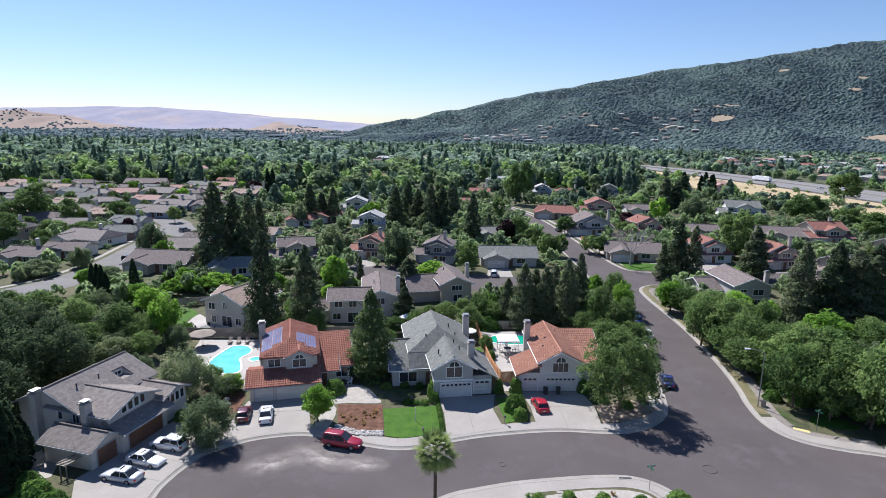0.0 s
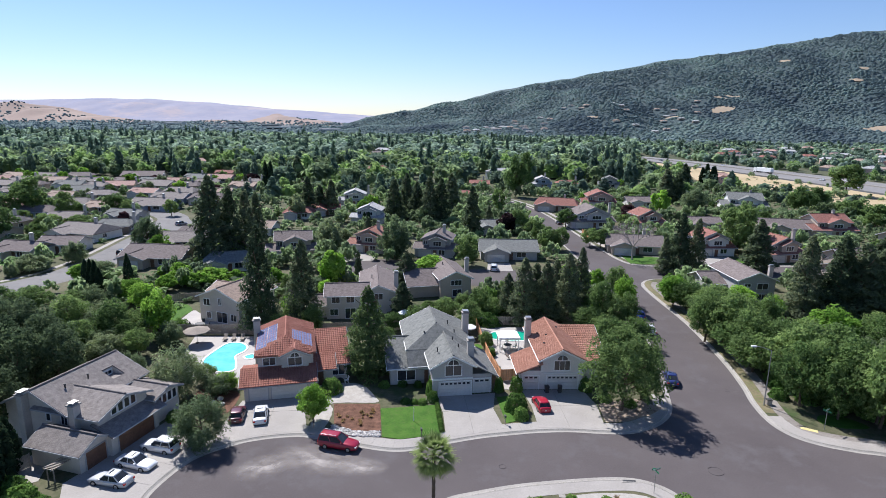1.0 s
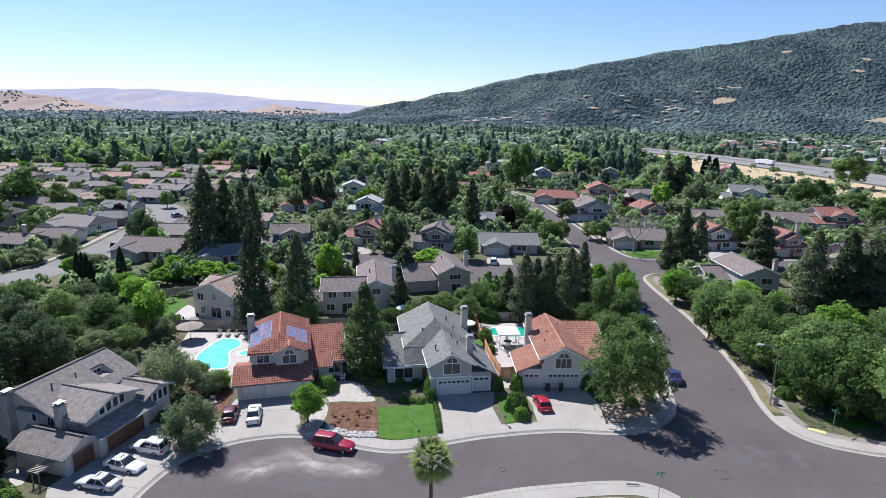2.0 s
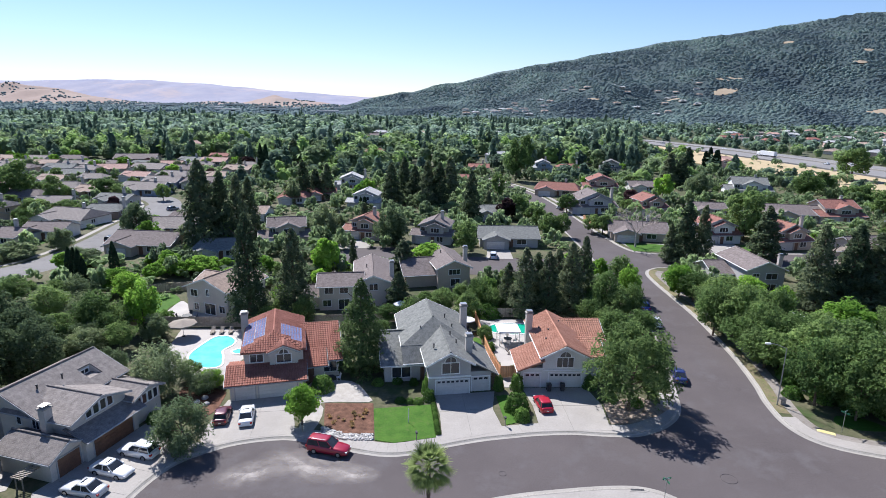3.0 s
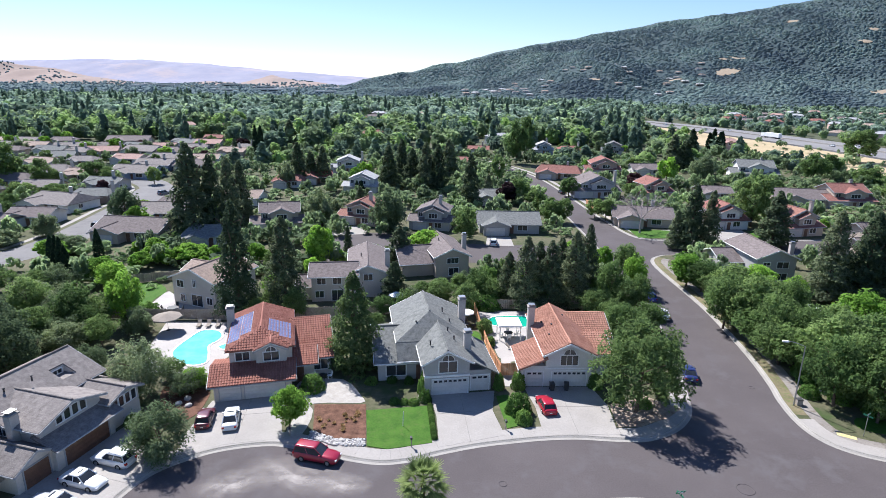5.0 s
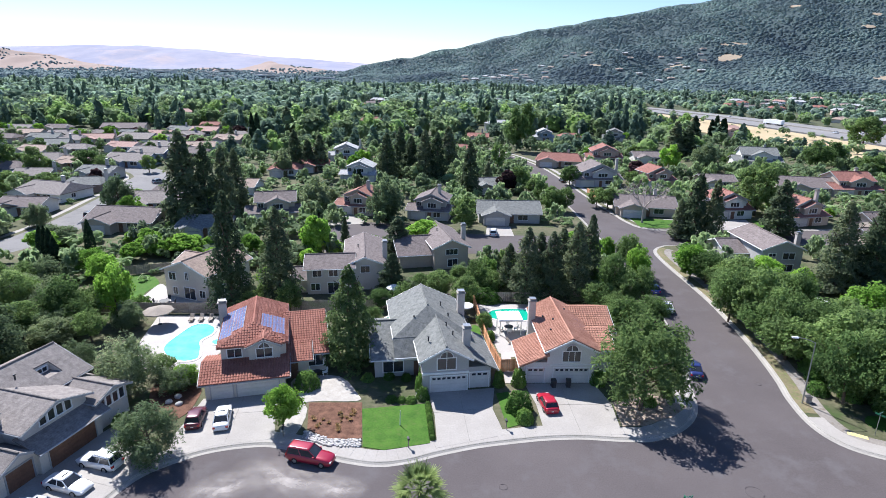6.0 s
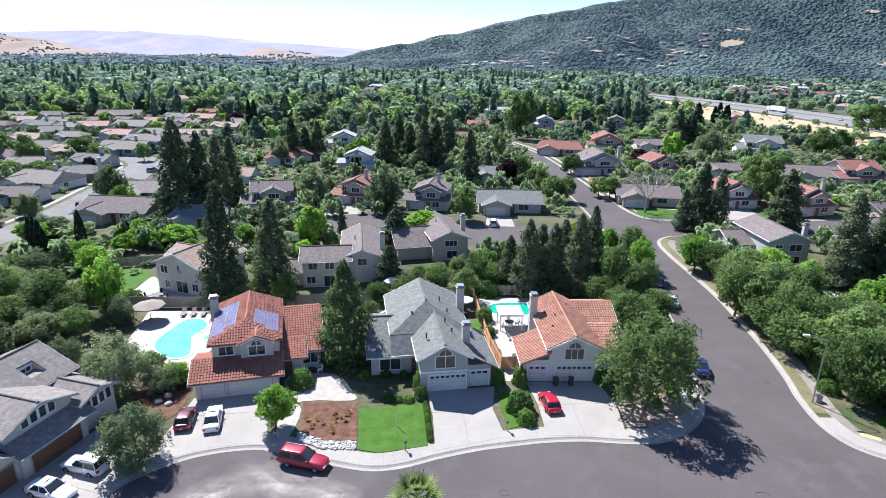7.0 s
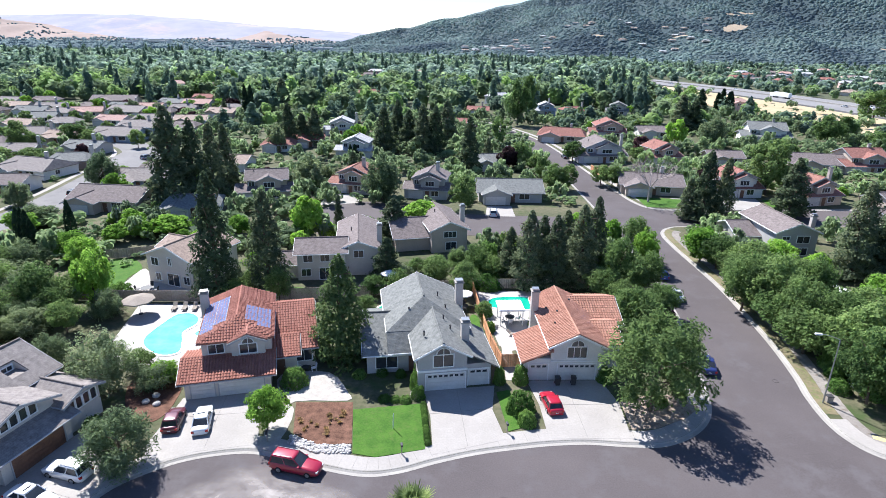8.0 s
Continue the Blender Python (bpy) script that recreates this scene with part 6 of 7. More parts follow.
# ---- woods over the valley and the hill ----
def tuft(n, size):
    """A small crown of leaf sprays in uneven clumps, unit radius and height."""
    k = max(n // 9, 3)
    d = ball_points(k)
    d[:, 2] = np.abs(d[:, 2]) * 1.25 - 0.3
    centre = d * rng.uniform(0.45, 0.82, (k, 1))
    p = ball_points(k * 9)
    pts = np.repeat(centre, 9, axis=0) + p * rng.uniform(0.2, 0.42, (k, 1)).repeat(9, axis=0)
    q = leaf_quads(pts, p + np.array([0, 0, 0.5]), size, 0.4, 1.5)
    return q * np.array([1, 1, 0.5]) + np.array([0, 0, 0.44])


def spire(n, size):
    """A narrow crown of drooping sprays, unit radius and height."""
    z = 1 - rng.uniform(0, 1, n) ** 0.6
    ang = rng.uniform(0, 2 * np.pi, n)
    rad = (1.02 - z) ** 0.7 * rng.uniform(0.5, 1.05, n) * (1 + 0.25 * np.sin(ang * 3 + z * 23))
    pts = np.stack([rad * np.cos(ang), rad * np.sin(ang), z * 4.2], axis=1)
    q = leaf_quads(pts, np.stack([np.cos(ang), np.sin(ang), np.full(n, 0.6)], axis=1), size, 0.4, 1.6)
    return q / np.array([1, 1, 4.2])


def scatter(name, places, templates, material, label):
    """Trees too many to count, joined: each place is x, y, z, radius, height."""
    out = []
    for k, (x, y, z, r, h) in enumerate(places):
        t = templates[k % len(templates)]
        a = (k * 2.399) % 6.283
        ca, sa = math.cos(a), math.sin(a)
        q = np.empty_like(t)
        q[..., 0], q[..., 1], q[..., 2] = (t[..., 0] * ca - t[..., 1] * sa) * r + x, (t[..., 0] * sa + t[..., 1] * ca) * r + y, t[..., 2] * h + z
        out.append(q)
    ob = part(name, quads_mesh(name, np.concatenate(out), material))
    return tagged(ob, label, "trees", kind="stuff")


def domes(name, places, material, label, ring=7, levels=((0.0, 0.8), (0.45, 1.0), (0.8, 0.66))):
    """Rounded crowns, joined, too far off to pick apart."""
    base = []
    for zz, rr in levels:
        base += [(math.cos(2 * math.pi * k / ring + zz) * rr, math.sin(2 * math.pi * k / ring + zz) * rr, zz) for k in range(ring)]
    base = np.array(base + [(0, 0, 1.0)])
    faces = []
    for lv in range(len(levels) - 1):
        for k in range(ring):
            a, b = lv * ring + k, lv * ring + (k + 1) % ring
            faces += [(a, b, b + ring), (a, b + ring, a + ring)]
    t0 = (len(levels) - 1) * ring
    faces += [(t0 + k, t0 + (k + 1) % ring, t0 + ring) for k in range(ring)]
    faces = np.array(faces)
    p = np.array(places)
    n, nv = len(p), len(base)
    jit = base[None] * rng.uniform(0.72, 1.2, (n, nv, 1))
    co = np.empty((n, nv, 3))
    co[..., 0], co[..., 1], co[..., 2] = jit[..., 0] * p[:, 3:4] + p[:, 0:1], jit[..., 1] * p[:, 3:4] + p[:, 1:2], jit[..., 2] * p[:, 4:5] + p[:, 2:3]
    tri = (faces[None] + (np.arange(n) * nv)[:, None, None]).reshape(-1, 3)
    me = bpy.data.meshes.new(name)
    me.vertices.add(n * nv)
    me.vertices.foreach_set("co", co.astype(np.float32).ravel())
    me.loops.add(len(tri) * 3)
    me.loops.foreach_set("vertex_index", tri.astype(np.int32).ravel())
    me.polygons.add(len(tri))
    me.polygons.foreach_set("loop_start", np.arange(0, len(tri) * 3, 3, dtype=np.int32))
    me.polygons.foreach_set("use_smooth", np.ones(len(tri), dtype=bool))
    me.materials.append(material)
    me.update(calc_edges=True)
    return tagged(part(name, me), label, "trees", kind="stuff")


def near_freeway(x, y, gap=31):
    """Within the gap of the freeway on the side of the town, or 32 m beyond it."""
    d, a = min(((x - a) ** 2 + (y - b) ** 2, a) for a, b in FREE)
    return d < (min(gap, 32) if x > a else gap) ** 2


def cottage(x, y, rz, wall, roof, storeys):
    """A house seen from far off."""
    hs = House(x, y, rz, wall, roof, f"distant {wall.replace('dark', 'brown')} house under a {ROOF_WORD[roof]} roof", lean=True)
    if y > 1200:
        hs.top.matrix_world = pose(x, y, max(wooded(x, y), 0) + 1, 0, 0, rz)
    e = 2.8 if storeys == 1 else 5.2
    hs.gable(-7, 7, 0, 10, e, "x", 0.36, 0.5, hip=2.5)
    hs.gable(-5.5, 0.5, -2, 5, e * 0.95, "y", 0.36, 0.4)
    hs.window(-2.5, -2, e - 1.8, 2.4, 1.2)
    hs.window(3.6, 0, e - 1.8, 2.0, 1.2)


# houses beyond the freeway and far off among the trees
for k in range(84):
    if k < 54:
        fy = rng.uniform(380, 900)
        fx = fy * rng.uniform(0.42, 0.86)
    else:
        fy = rng.uniform(390, 820)
        fx = fy * rng.uniform(-0.75, 0.22)
    if not near_freeway(fx, fy, 75) and min((fx - a) ** 2 + (fy - b) ** 2 for a, b in FREE) > 1900:
        cottage(fx, fy, rng.uniform(-40, 40), ("tan", "white", "cream", "pink")[k % 4], ("tanroof", "pinkroof", "grey", "red", "brown", "light")[k % 6], 1 + k % 2)
HILL_HOMES = []
for k in range(46):
    fy = rng.uniform(1240, 1520)
    fx = fy * rng.uniform(0.02, 0.42)
    HILL_HOMES.append((fx, fy))
    cottage(fx, fy, rng.uniform(-30, 30), ("tan", "cream", "white")[k % 3], ("light", "tanroof", "grey")[k % 3], 1)


def long_hall(x, y, w, d, h, rz):
    """A long flat-roofed hall far down the valley."""
    top = empty("hall_building", x, y, 0, rz, "long low pale building far down the valley", "building", "valley halls")
    boxed("wall", (-w / 2, w / 2, 0, d, 0, h), M["wall_white"], top, bevel=0)
    boxed("roof", (-w / 2 - 0.5, w / 2 + 0.5, -0.5, d + 0.5, h + 0.003, h + 0.8), M["roof_light"], top, bevel=0)
    boxed("window_band", (-w / 2 + 2, w / 2 - 2, -0.12, -0.004, h * 0.45, h * 0.75), M["glass"], top, bevel=0)


for k in range(26):
    fy = rng.uniform(1500, 2450)
    long_hall(fy * rng.uniform(-0.55, -0.02), fy, rng.uniform(30, 80), 25, rng.uniform(9, 14), rng.uniform(-12, 12))

TAKEN = [(o.matrix_basis.translation.x, o.matrix_basis.translation.y) for o in bpy.data.objects if o.name.startswith("house")]

middle, beyond, spires = [], [], []
for k in range(16):
    spires.append((70 + (124 - 70) * k / 15, 874 + (785 - 874) * k / 15, 0, 3.2, rng.uniform(15, 19)))
for _ in range(6800):
    y = 260 + 840 * rng.uniform(0, 1) ** 0.8
    x = rng.uniform(-0.86, 0.86) * (y + 60)
    if near_freeway(x, y, 88) and y < 470 or near_freeway(x, y, 56) and y < 640 or near_freeway(x, y) or any((x - a) ** 2 < 200 and -16 < y - b < 19 for a, b in TAKEN):
        continue
    if 20 < x < 52 and y < 330 or x > 150 and y < 560 and x > 0.55 * y - 20 and near_freeway(x, y, 75):
        continue
    if any((x - a) ** 2 + (y - b) ** 2 < 90 for a, b in LEFT):
        continue
    if x < -0.42 * (y - 20) and y < 330 and rng.uniform() < 0.8:
        continue
    right = x > 0.32 * y
    if right and rng.uniform() < 0.15:
        continue
    h = (rng.uniform(8, 16) if y > 340 else rng.uniform(4, 8)) if not right else rng.uniform(4.5, 10)
    if rng.uniform() < (0.1 if y > 440 else 0.22):
        spires.append((x, y, 0, rng.uniform(2.8, 4.6), h * rng.uniform(1.1, 1.5)))
    else:
        middle.append((x, y, 0, h * rng.uniform(0.4, 0.68), h))
for _ in range(5200):
    y = 1050 + 1250 * rng.uniform(0, 1)
    x = rng.uniform(-0.86, 0.5) * y
    if x > -700 and y < 2300 and wooded(x, y) > 0.5:
        continue
    beyond.append((x, y, 0, rng.uniform(4, 9), rng.uniform(5, 11)))
# beyond 520 m most crowns take leaf colours with haze painted in
for lo, hi, leaf, share in ((0, 520, "leaf_far", (0, 1)), (520, 5000, "leaf_valley_hazed", (0, 1)), (0, 520, "leaf_fresh", (2,)), (520, 5000, "leaf_pale_hazed", (2,)), (0, 520, "leaf_dark", (3,)), (520, 5000, "leaf_dark", (3,))):
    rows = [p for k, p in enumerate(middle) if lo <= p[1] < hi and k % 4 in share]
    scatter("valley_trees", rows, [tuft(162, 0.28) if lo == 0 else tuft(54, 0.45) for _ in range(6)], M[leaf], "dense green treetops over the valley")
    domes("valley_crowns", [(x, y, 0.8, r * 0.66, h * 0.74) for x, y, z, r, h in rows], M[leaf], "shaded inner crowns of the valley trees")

# shrubs and small trees of the gardens between the houses
garden, bushes = [], []
for _ in range(6000):
    y = rng.uniform(118, 345)
    x = rng.uniform(-0.9, 0.9) * (y + 30)
    if any(abs(x - a) < 0.5 * w + 1.5 and -5.5 < y - b < 14 for a, b, w in HOMES) or any((x - a) ** 2 + (y - b) ** 2 < 75 for a, b in LEFT):
        continue
    if 33 < x < 54 and y > 100 and y < 300 or -28 < x < 38 and 134 < y < 160 or 50 < x < 160 and 144 < y < 174 or -35 < x < 30 and y < 128 or near_freeway(x, y, 92) or -104 < x < -76 and 194 < y < 236:
        continue
    if x < -45 and rng.uniform() < 0.25:
        continue
    if x > 54 and rng.uniform() < 0.1:
        continue
    if rng.uniform() < (0.12 if x < -45 else 0.2):
        h = rng.uniform(4.0, 7.0)
        garden.append((x, y, 0.1, h * rng.uniform(0.4, 0.55), h))
    else:
        h = rng.uniform(1.2, 3.6)
        bushes.append((x, y, 0.1, h * rng.uniform(0.55, 0.9), h))


for _ in range(110):
    k = int(rng.integers(2, 28))
    ax, ay = FREE[k]
    x, y = ax - rng.uniform(27, 100), ay + rng.uniform(-12, 12)
    h = rng.uniform(1.0, 3.2) if rng.uniform() < 0.7 else rng.uniform(4, 7)
    bushes.append((x, y, 0.3, h * rng.uniform(0.5, 0.8), h))


def small_crown():
    out = []
    for pts, o in crown_broad(20, 16, 0.2):
        out.append(leaf_quads(pts, o, 0.19, 0.55, 1.4))
    return np.concatenate(out)


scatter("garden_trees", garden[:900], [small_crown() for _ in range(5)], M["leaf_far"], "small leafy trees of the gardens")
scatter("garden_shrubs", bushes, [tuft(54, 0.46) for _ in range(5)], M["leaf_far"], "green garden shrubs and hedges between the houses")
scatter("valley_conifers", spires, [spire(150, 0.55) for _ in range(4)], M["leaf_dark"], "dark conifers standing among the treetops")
domes("distant_woods", beyond, M["leaf_distant_hazed"], "distant woods in green blued by painted haze")
slope = []
CLEAR = [(666, 1447, 24, 17), (744, 1577, 18, 10), (693, 1527, 15, 8), (900, 1217, 50, 30), (331, 1362, 12, 10), (527, 1402, 13, 8), (960, 1742, 14, 12), (1041, 1547, 14, 10), (1120, 1640, 12, 10)]
for _ in range(52000):
    y = rng.uniform(1060, 2060)
    x = rng.uniform(-0.25, 0.9) * y
    z = wooded(x, y)
    if z < -0.2 or any(((x - a) / b2) ** 2 + ((y - c) / d2) ** 2 < 1 + 0.5 * noise.noise((x * 0.05, y * 0.05, 4)) for a, c, b2, d2 in CLEAR) or any((x - a) ** 2 < 110 and -22 < y - c < 12 for a, c in HILL_HOMES):
        continue
    r = rng.uniform(3.1, 4.9) * rng.uniform(0.8, 1.5)
    slope.append((x, y, z - 1.5, r, r * rng.uniform(0.6, 1.0)))
for cx, cy, rx, ry in CLEAR:
    n = 18
    verts = [(cx, cy, wooded(cx, cy) + 2.0)]
    for lv in (0.5, 1.15):
        for k in range(n):
            a = 2 * math.pi * k / n
            rr = lv * (1 + 0.25 * noise.noise((math.cos(a) * 2 + cx, math.sin(a) * 2, lv)))
            x, y = cx + math.cos(a) * rx * rr, cy + math.sin(a) * ry * rr
            verts.append((x, y, wooded(x, y) + 1.2))
    faces = [(0, 1 + k, 1 + (k + 1) % n) for k in range(n)] + [(1 + k, 1 + n + k, 1 + n + (k + 1) % n, 1 + (k + 1) % n) for k in range(n)]
    ob = part("hill_clearing", mesh_of("hill_clearing", verts, faces, M["pale_grass"], True))
    tagged(ob, "dry golden clearing on the wooded slope", "clearing", kind="structure")
domes("hillside_woods", slope, M["leaf_hill_hazed"], "oak woods over the ridge, haze painted into their green", 5, ((0.0, 0.95), (0.6, 0.85)))
oaks = []
for _ in range(2600):
    y = rng.uniform(2750, 3300)
    x = rng.uniform(-0.85, 0.05) * y
    z = golden(x, y)
    if noise.noise((x * 0.006, y * 0.004, 6)) > 0.12 and rng.uniform() < 0.6 or z < 9 and rng.uniform() < 0.7:
        oaks.append((x, y, z - 1, rng.uniform(4, 8), rng.uniform(5, 9)))
domes("hill_oaks", oaks, M["leaf_distant_hazed"], "oaks dotted over golden hills, haze painted into their green")


# ---- small things ----
def palm(x, y, h):
    top = empty("palm_tree", x, y, 0.1, 0, "young fan palm with a round green crown", "tree")
    bm = bmesh.new()
    for k in range(9):
        tube(bm, (0, 0, h * k / 9), (0, 0, h * (k + 1) / 9), 0.2, 0.16, 9)
    part("trunk", bm, M["bark"], top)
    quads = []
    for k in range(56):
        a, el = k * 2.399, 1.4 - 2.3 * (k / 56) ** 0.9
        d = np.array([math.cos(a) * math.cos(el), math.sin(a) * math.cos(el), math.sin(el)])
        side = np.array([-math.sin(a), math.cos(a), 0])
        o = np.array([0, 0, h])
        stem = o + d * rng.uniform(1.0, 1.4)
        for j in range(13):
            u = (j - 6) / 6 * 1.0
            reach = rng.uniform(1.05, 1.45) - 0.35 * abs(u)
            tip = stem + (d * math.cos(u) + side * math.sin(u)) * reach + np.array([0, 0, -0.1 * abs(u) - 0.22 * math.cos(el)])
            w = side * math.cos(u) * 0.085 - d * math.sin(u) * 0.085
            quads.append((stem - w, stem + w, tip + w * 0.2, tip - w * 0.2))
        quads.append((o - side * 0.03, o + side * 0.03, stem + side * 0.03, stem - side * 0.03))
    part("crown", quads_mesh("crown", np.array(quads), M["leaf_palm"]), None, top)


palm(-1.0, 55.6, 7.0)


def bare_tree(x, y, h):
    top = empty("bare_tree", x, y, 0.1, 0, "leafless pale grey tree with fine branches", "tree")
    bm = bmesh.new()
    tube(bm, (0, 0, 0), (0, 0, h * 0.35), 0.3, 0.22)
    part("trunk", bm, M["pale_bark"], top)
    bm = bmesh.new()

    def grow(p, d, length, r, depth):
        q = p + d * length
        tube(bm, p, q, r, r * 0.6, 4)
        if depth:
            for _ in range(4):
                nd = (d + Vector(rng.normal(0, 0.5, 3))).normalized()
                nd.z = abs(nd.z) * 0.8 + 0.15
                grow(q, nd.normalized(), length * 0.68, r * 0.6, depth - 1)
    for k in range(5):
        grow(Vector((0, 0, h * 0.33)), Vector((math.cos(k * 1.26) * 0.7, math.sin(k * 1.26) * 0.7, 0.8)).normalized(), h * 0.3, 0.14, 3)
    part("branch_crown", bm, M["pale_bark"], top)


bare_tree(53.8, 168.0, 11.5)


def street_lamp(x, y, heading):
    top = empty("street_lamp", x, y, 0.12, heading, "tall grey steel street lamp with a curved arm", "lamp")
    bm = bmesh.new()
    tube(bm, (0, 0, 0), (0, 0, 8.2), 0.1, 0.06)
    part("pole", bm, M["metal"], top)
    bm = bmesh.new()
    pts = [Vector((2.2 * t, 0, 8.2 + 0.55 * math.sin(t * 1.6))) for t in (0, 0.25, 0.5, 0.75, 1)]
    for a, b in zip(pts, pts[1:]):
        tube(bm, a, b, 0.045, 0.04, 6)
    part("arm", bm, M["metal"], top)
    head = boxed("lamp_head", (2.0, 2.75, -0.15, 0.15, 8.62, 8.82), M["trim"], top, bevel=0.05)
    boxed("lens", (2.15, 2.65, -0.11, 0.11, 8.6, 8.625), M["lamp"], head)


street_lamp(45.2, 80.3, 172)
boxed_utility = empty("utility_box", 46.0, 80.6, 0.12, 0, "small brown utility box beside the lamp", "box")
boxed("case", (-0.35, 0.35, -0.3, 0.3, 0, 0.75), M["fence_old"], boxed_utility)
boxed("lid", (-0.39, 0.39, -0.34, 0.34, 0.752, 0.82), M["dark"], boxed_utility)


def street_sign(x, y, rz):
    top = empty("street_sign", x, y, 0.12, rz, "street name sign with green blades on a pole", "sign")
    bm = bmesh.new()
    tube(bm, (0, 0, 0), (0, 0, 3.0), 0.035, 0.035, 7)
    part("pole", bm, M["metal"], top)
    for k, (dims) in enumerate(((-0.5, 0.5, -0.012, 0.012, 2.78, 2.98), (-0.012, 0.012, -0.5, 0.5, 2.55, 2.75))):
        blade = boxed("blade", dims, M["sign_green"], top, bevel=0)
        if k == 0:
            boxed("bar", (-0.36, 0.36, -0.02, -0.013, 2.84, 2.92), M["trim"], blade, bevel=0)


M["sign_green"] = surface("sign_green", (0.02, 0.16, 0.08), (0.03, 0.2, 0.1), 0.5, 1, 5)
street_sign(22.6, 60.0, 15)
street_sign(49.6, 73.8, 30)


def fence(points, height, material, label, pitch=2.4):
    """A board fence: posts and panels of upright boards."""
    top = empty("fence", *points[0], 0.12, 0, label, "fence")
    top.matrix_world = Matrix()
    for (ax, ay), (bx, by) in zip(points, points[1:]):
        a, b = Vector((ax, ay, 0)), Vector((bx, by, 0))
        n = max(int((b - a).length / pitch), 1)
        ang = math.degrees(math.atan2(by - ay, bx - ax))
        for k in range(n):
            p, q = a.lerp(b, k / n), a.lerp(b, (k + 1) / n)
            w = (q - p).length
            bm = bmesh.new()
            boards = max(int(w / 0.15), 1)
            for i in range(boards):
                lift = 0.02 * ((i * 7 + k) % 3)
                box(bm, 0.06 + (w - 0.1) * i / boards, 0.06 + (w - 0.1) * (i + 1) / boards - 0.012, -0.012, 0.012, 0.05, height - lift)
            box(bm, 0.05, w - 0.03, 0.013, 0.06, height * 0.8, height * 0.8 + 0.09)
            box(bm, 0.05, w - 0.03, 0.013, 0.06, 0.3, 0.39)
            bm.transform(pose(p.x, p.y, 0.12, 0, 0, ang))
            tagged(part("panel", bm, material, top), kind="stuff")
            bm = box(bmesh.new(), -0.05, 0.05, -0.05, 0.05, 0, height + 0.06, 0.01)
            bm.transform(pose(p.x, p.y, 0.12, 0, 0, ang))
            part("post", bm, material, top)


fence([(8.6, 86.9), (7.6, 92.5), (6.9, 99.0), (6.0, 111.0)], 1.9, M["fence_new"], "new reddish cedar board fence between two gardens")
fence([(8.6, 86.9), (11.0, 87.2)], 1.9, M["fence_new"], "reddish-brown wooden side gate")
fence([(-60.0, 104.6), (-46, 104.4), (-29.5, 105.0), (-12.0, 107.6), (6.0, 111.0)], 1.9, M["fence_old"], "weathered grey board fence along the back gardens")
fence([(-29.5, 105.0), (-29.8, 92.4)], 1.8, M["fence_old"], "weathered board fence beside the pool")
fence([(-60.0, 122.0), (-46.0, 127.0), (-30.0, 128.5)], 1.8, M["fence_old"], "weathered board fence behind the beige house")
fence([(6.0, 111.2), (28.0, 112.5), (36.4, 112.0)], 1.8, M["fence_old"], "weathered board fence under the conifers")
fence([(49.0, 196.0), (48.0, 206.0)], 1.8, M["fence_new"], "reddish board fence at the street")
fence([(-46.5, 63.0), (-50.5, 57.0)], 1.7, M["fence_old"], "dark wooden garden fence")


def parasol(x, y, h, r, material, label):
    top = empty("parasol", x, y, 0.15, 15, label, "parasol")
    bm = bmesh.new()
    tube(bm, (0, 0, 0), (0, 0, h), 0.035, 0.03, 7)
    part("pole", bm, M["metal"], top)
    n = 8
    verts = [(0, 0, h)] + [(math.cos(2 * math.pi * k / n) * r, math.sin(2 * math.pi * k / n) * r, h - 0.55) for k in range(n)]
    verts += [(0, 0, h - 0.03)] + [(x0, y0, z0 - 0.16) for x0, y0, z0 in verts[1:n + 1]]
    faces = [(0, 1 + k, 1 + (k + 1) % n) for k in range(n)] + [(1 + k, n + 2 + k, n + 2 + (k + 1) % n, 1 + (k + 1) % n) for k in range(n)]
    part("canopy", mesh_of("canopy", verts, faces, material), None, top)
    bm = bmesh.new()
    tube(bm, (0, 0, 0), (0, 0, 0.1), 0.32, 0.3, 12)
    part("base", bm, M["dark"], top)


parasol(-43.2, 100.2, 2.9, 2.3, M["canvas"], "large beige garden parasol by the pool")
parasol(4.4, 104.8, 2.6, 1.4, M["white_cloth"], "pale garden parasol behind the grey house")
parasol(-7.8, 112.5, 2.6, 1.4, M["white_cloth"], "white garden parasol in a back garden")


def garden_table(x, y, r, label):
    top = empty("garden_table", x, y, 0.15, 20, label, "table")
    bm = bmesh.new()
    tube(bm, (0, 0, 0.7), (0, 0, 0.74), r, r, 16)
    part("tabletop", bm, M["dark"], top)
    for k in range(4):
        bm = bmesh.new()
        a = k * math.pi / 2 + 0.78
        tube(bm, (math.cos(a) * r * 0.7, math.sin(a) * r * 0.7, 0), (math.cos(a) * r * 0.6, math.sin(a) * r * 0.6, 0.7), 0.03, 0.03, 6)
        part("leg", bm, M["dark"], top)


def garden_chair(x, y, rz, material, label):
    top = empty("garden_chair", x, y, 0.15, rz, label, "chair", "garden chairs")
    boxed("seat", (-0.27, 0.27, -0.27, 0.27, 0.4, 0.46), material, top)
    bm = box(bmesh.new(), -0.27, 0.27, 0.0, 0.05, 0, 0.62, 0.02)
    bm.transform(pose(0, 0.25, 0.46, -14, 0, 0))
    part("backrest", bm, material, top)
    for sx in (-1, 1):
        for sy in (-1, 1):
            boxed("leg", (sx * 0.24 - 0.025, sx * 0.24 + 0.025, sy * 0.24 - 0.025, sy * 0.24 + 0.025, 0, 0.4), material, top, bevel=0)
        boxed("armrest", (sx * 0.29 - 0.04, sx * 0.29 + 0.04, -0.27, 0.25, 0.62, 0.66), material, top)


garden_table(-15.6, 85.2, 0.45, "small round white table on the front terrace")
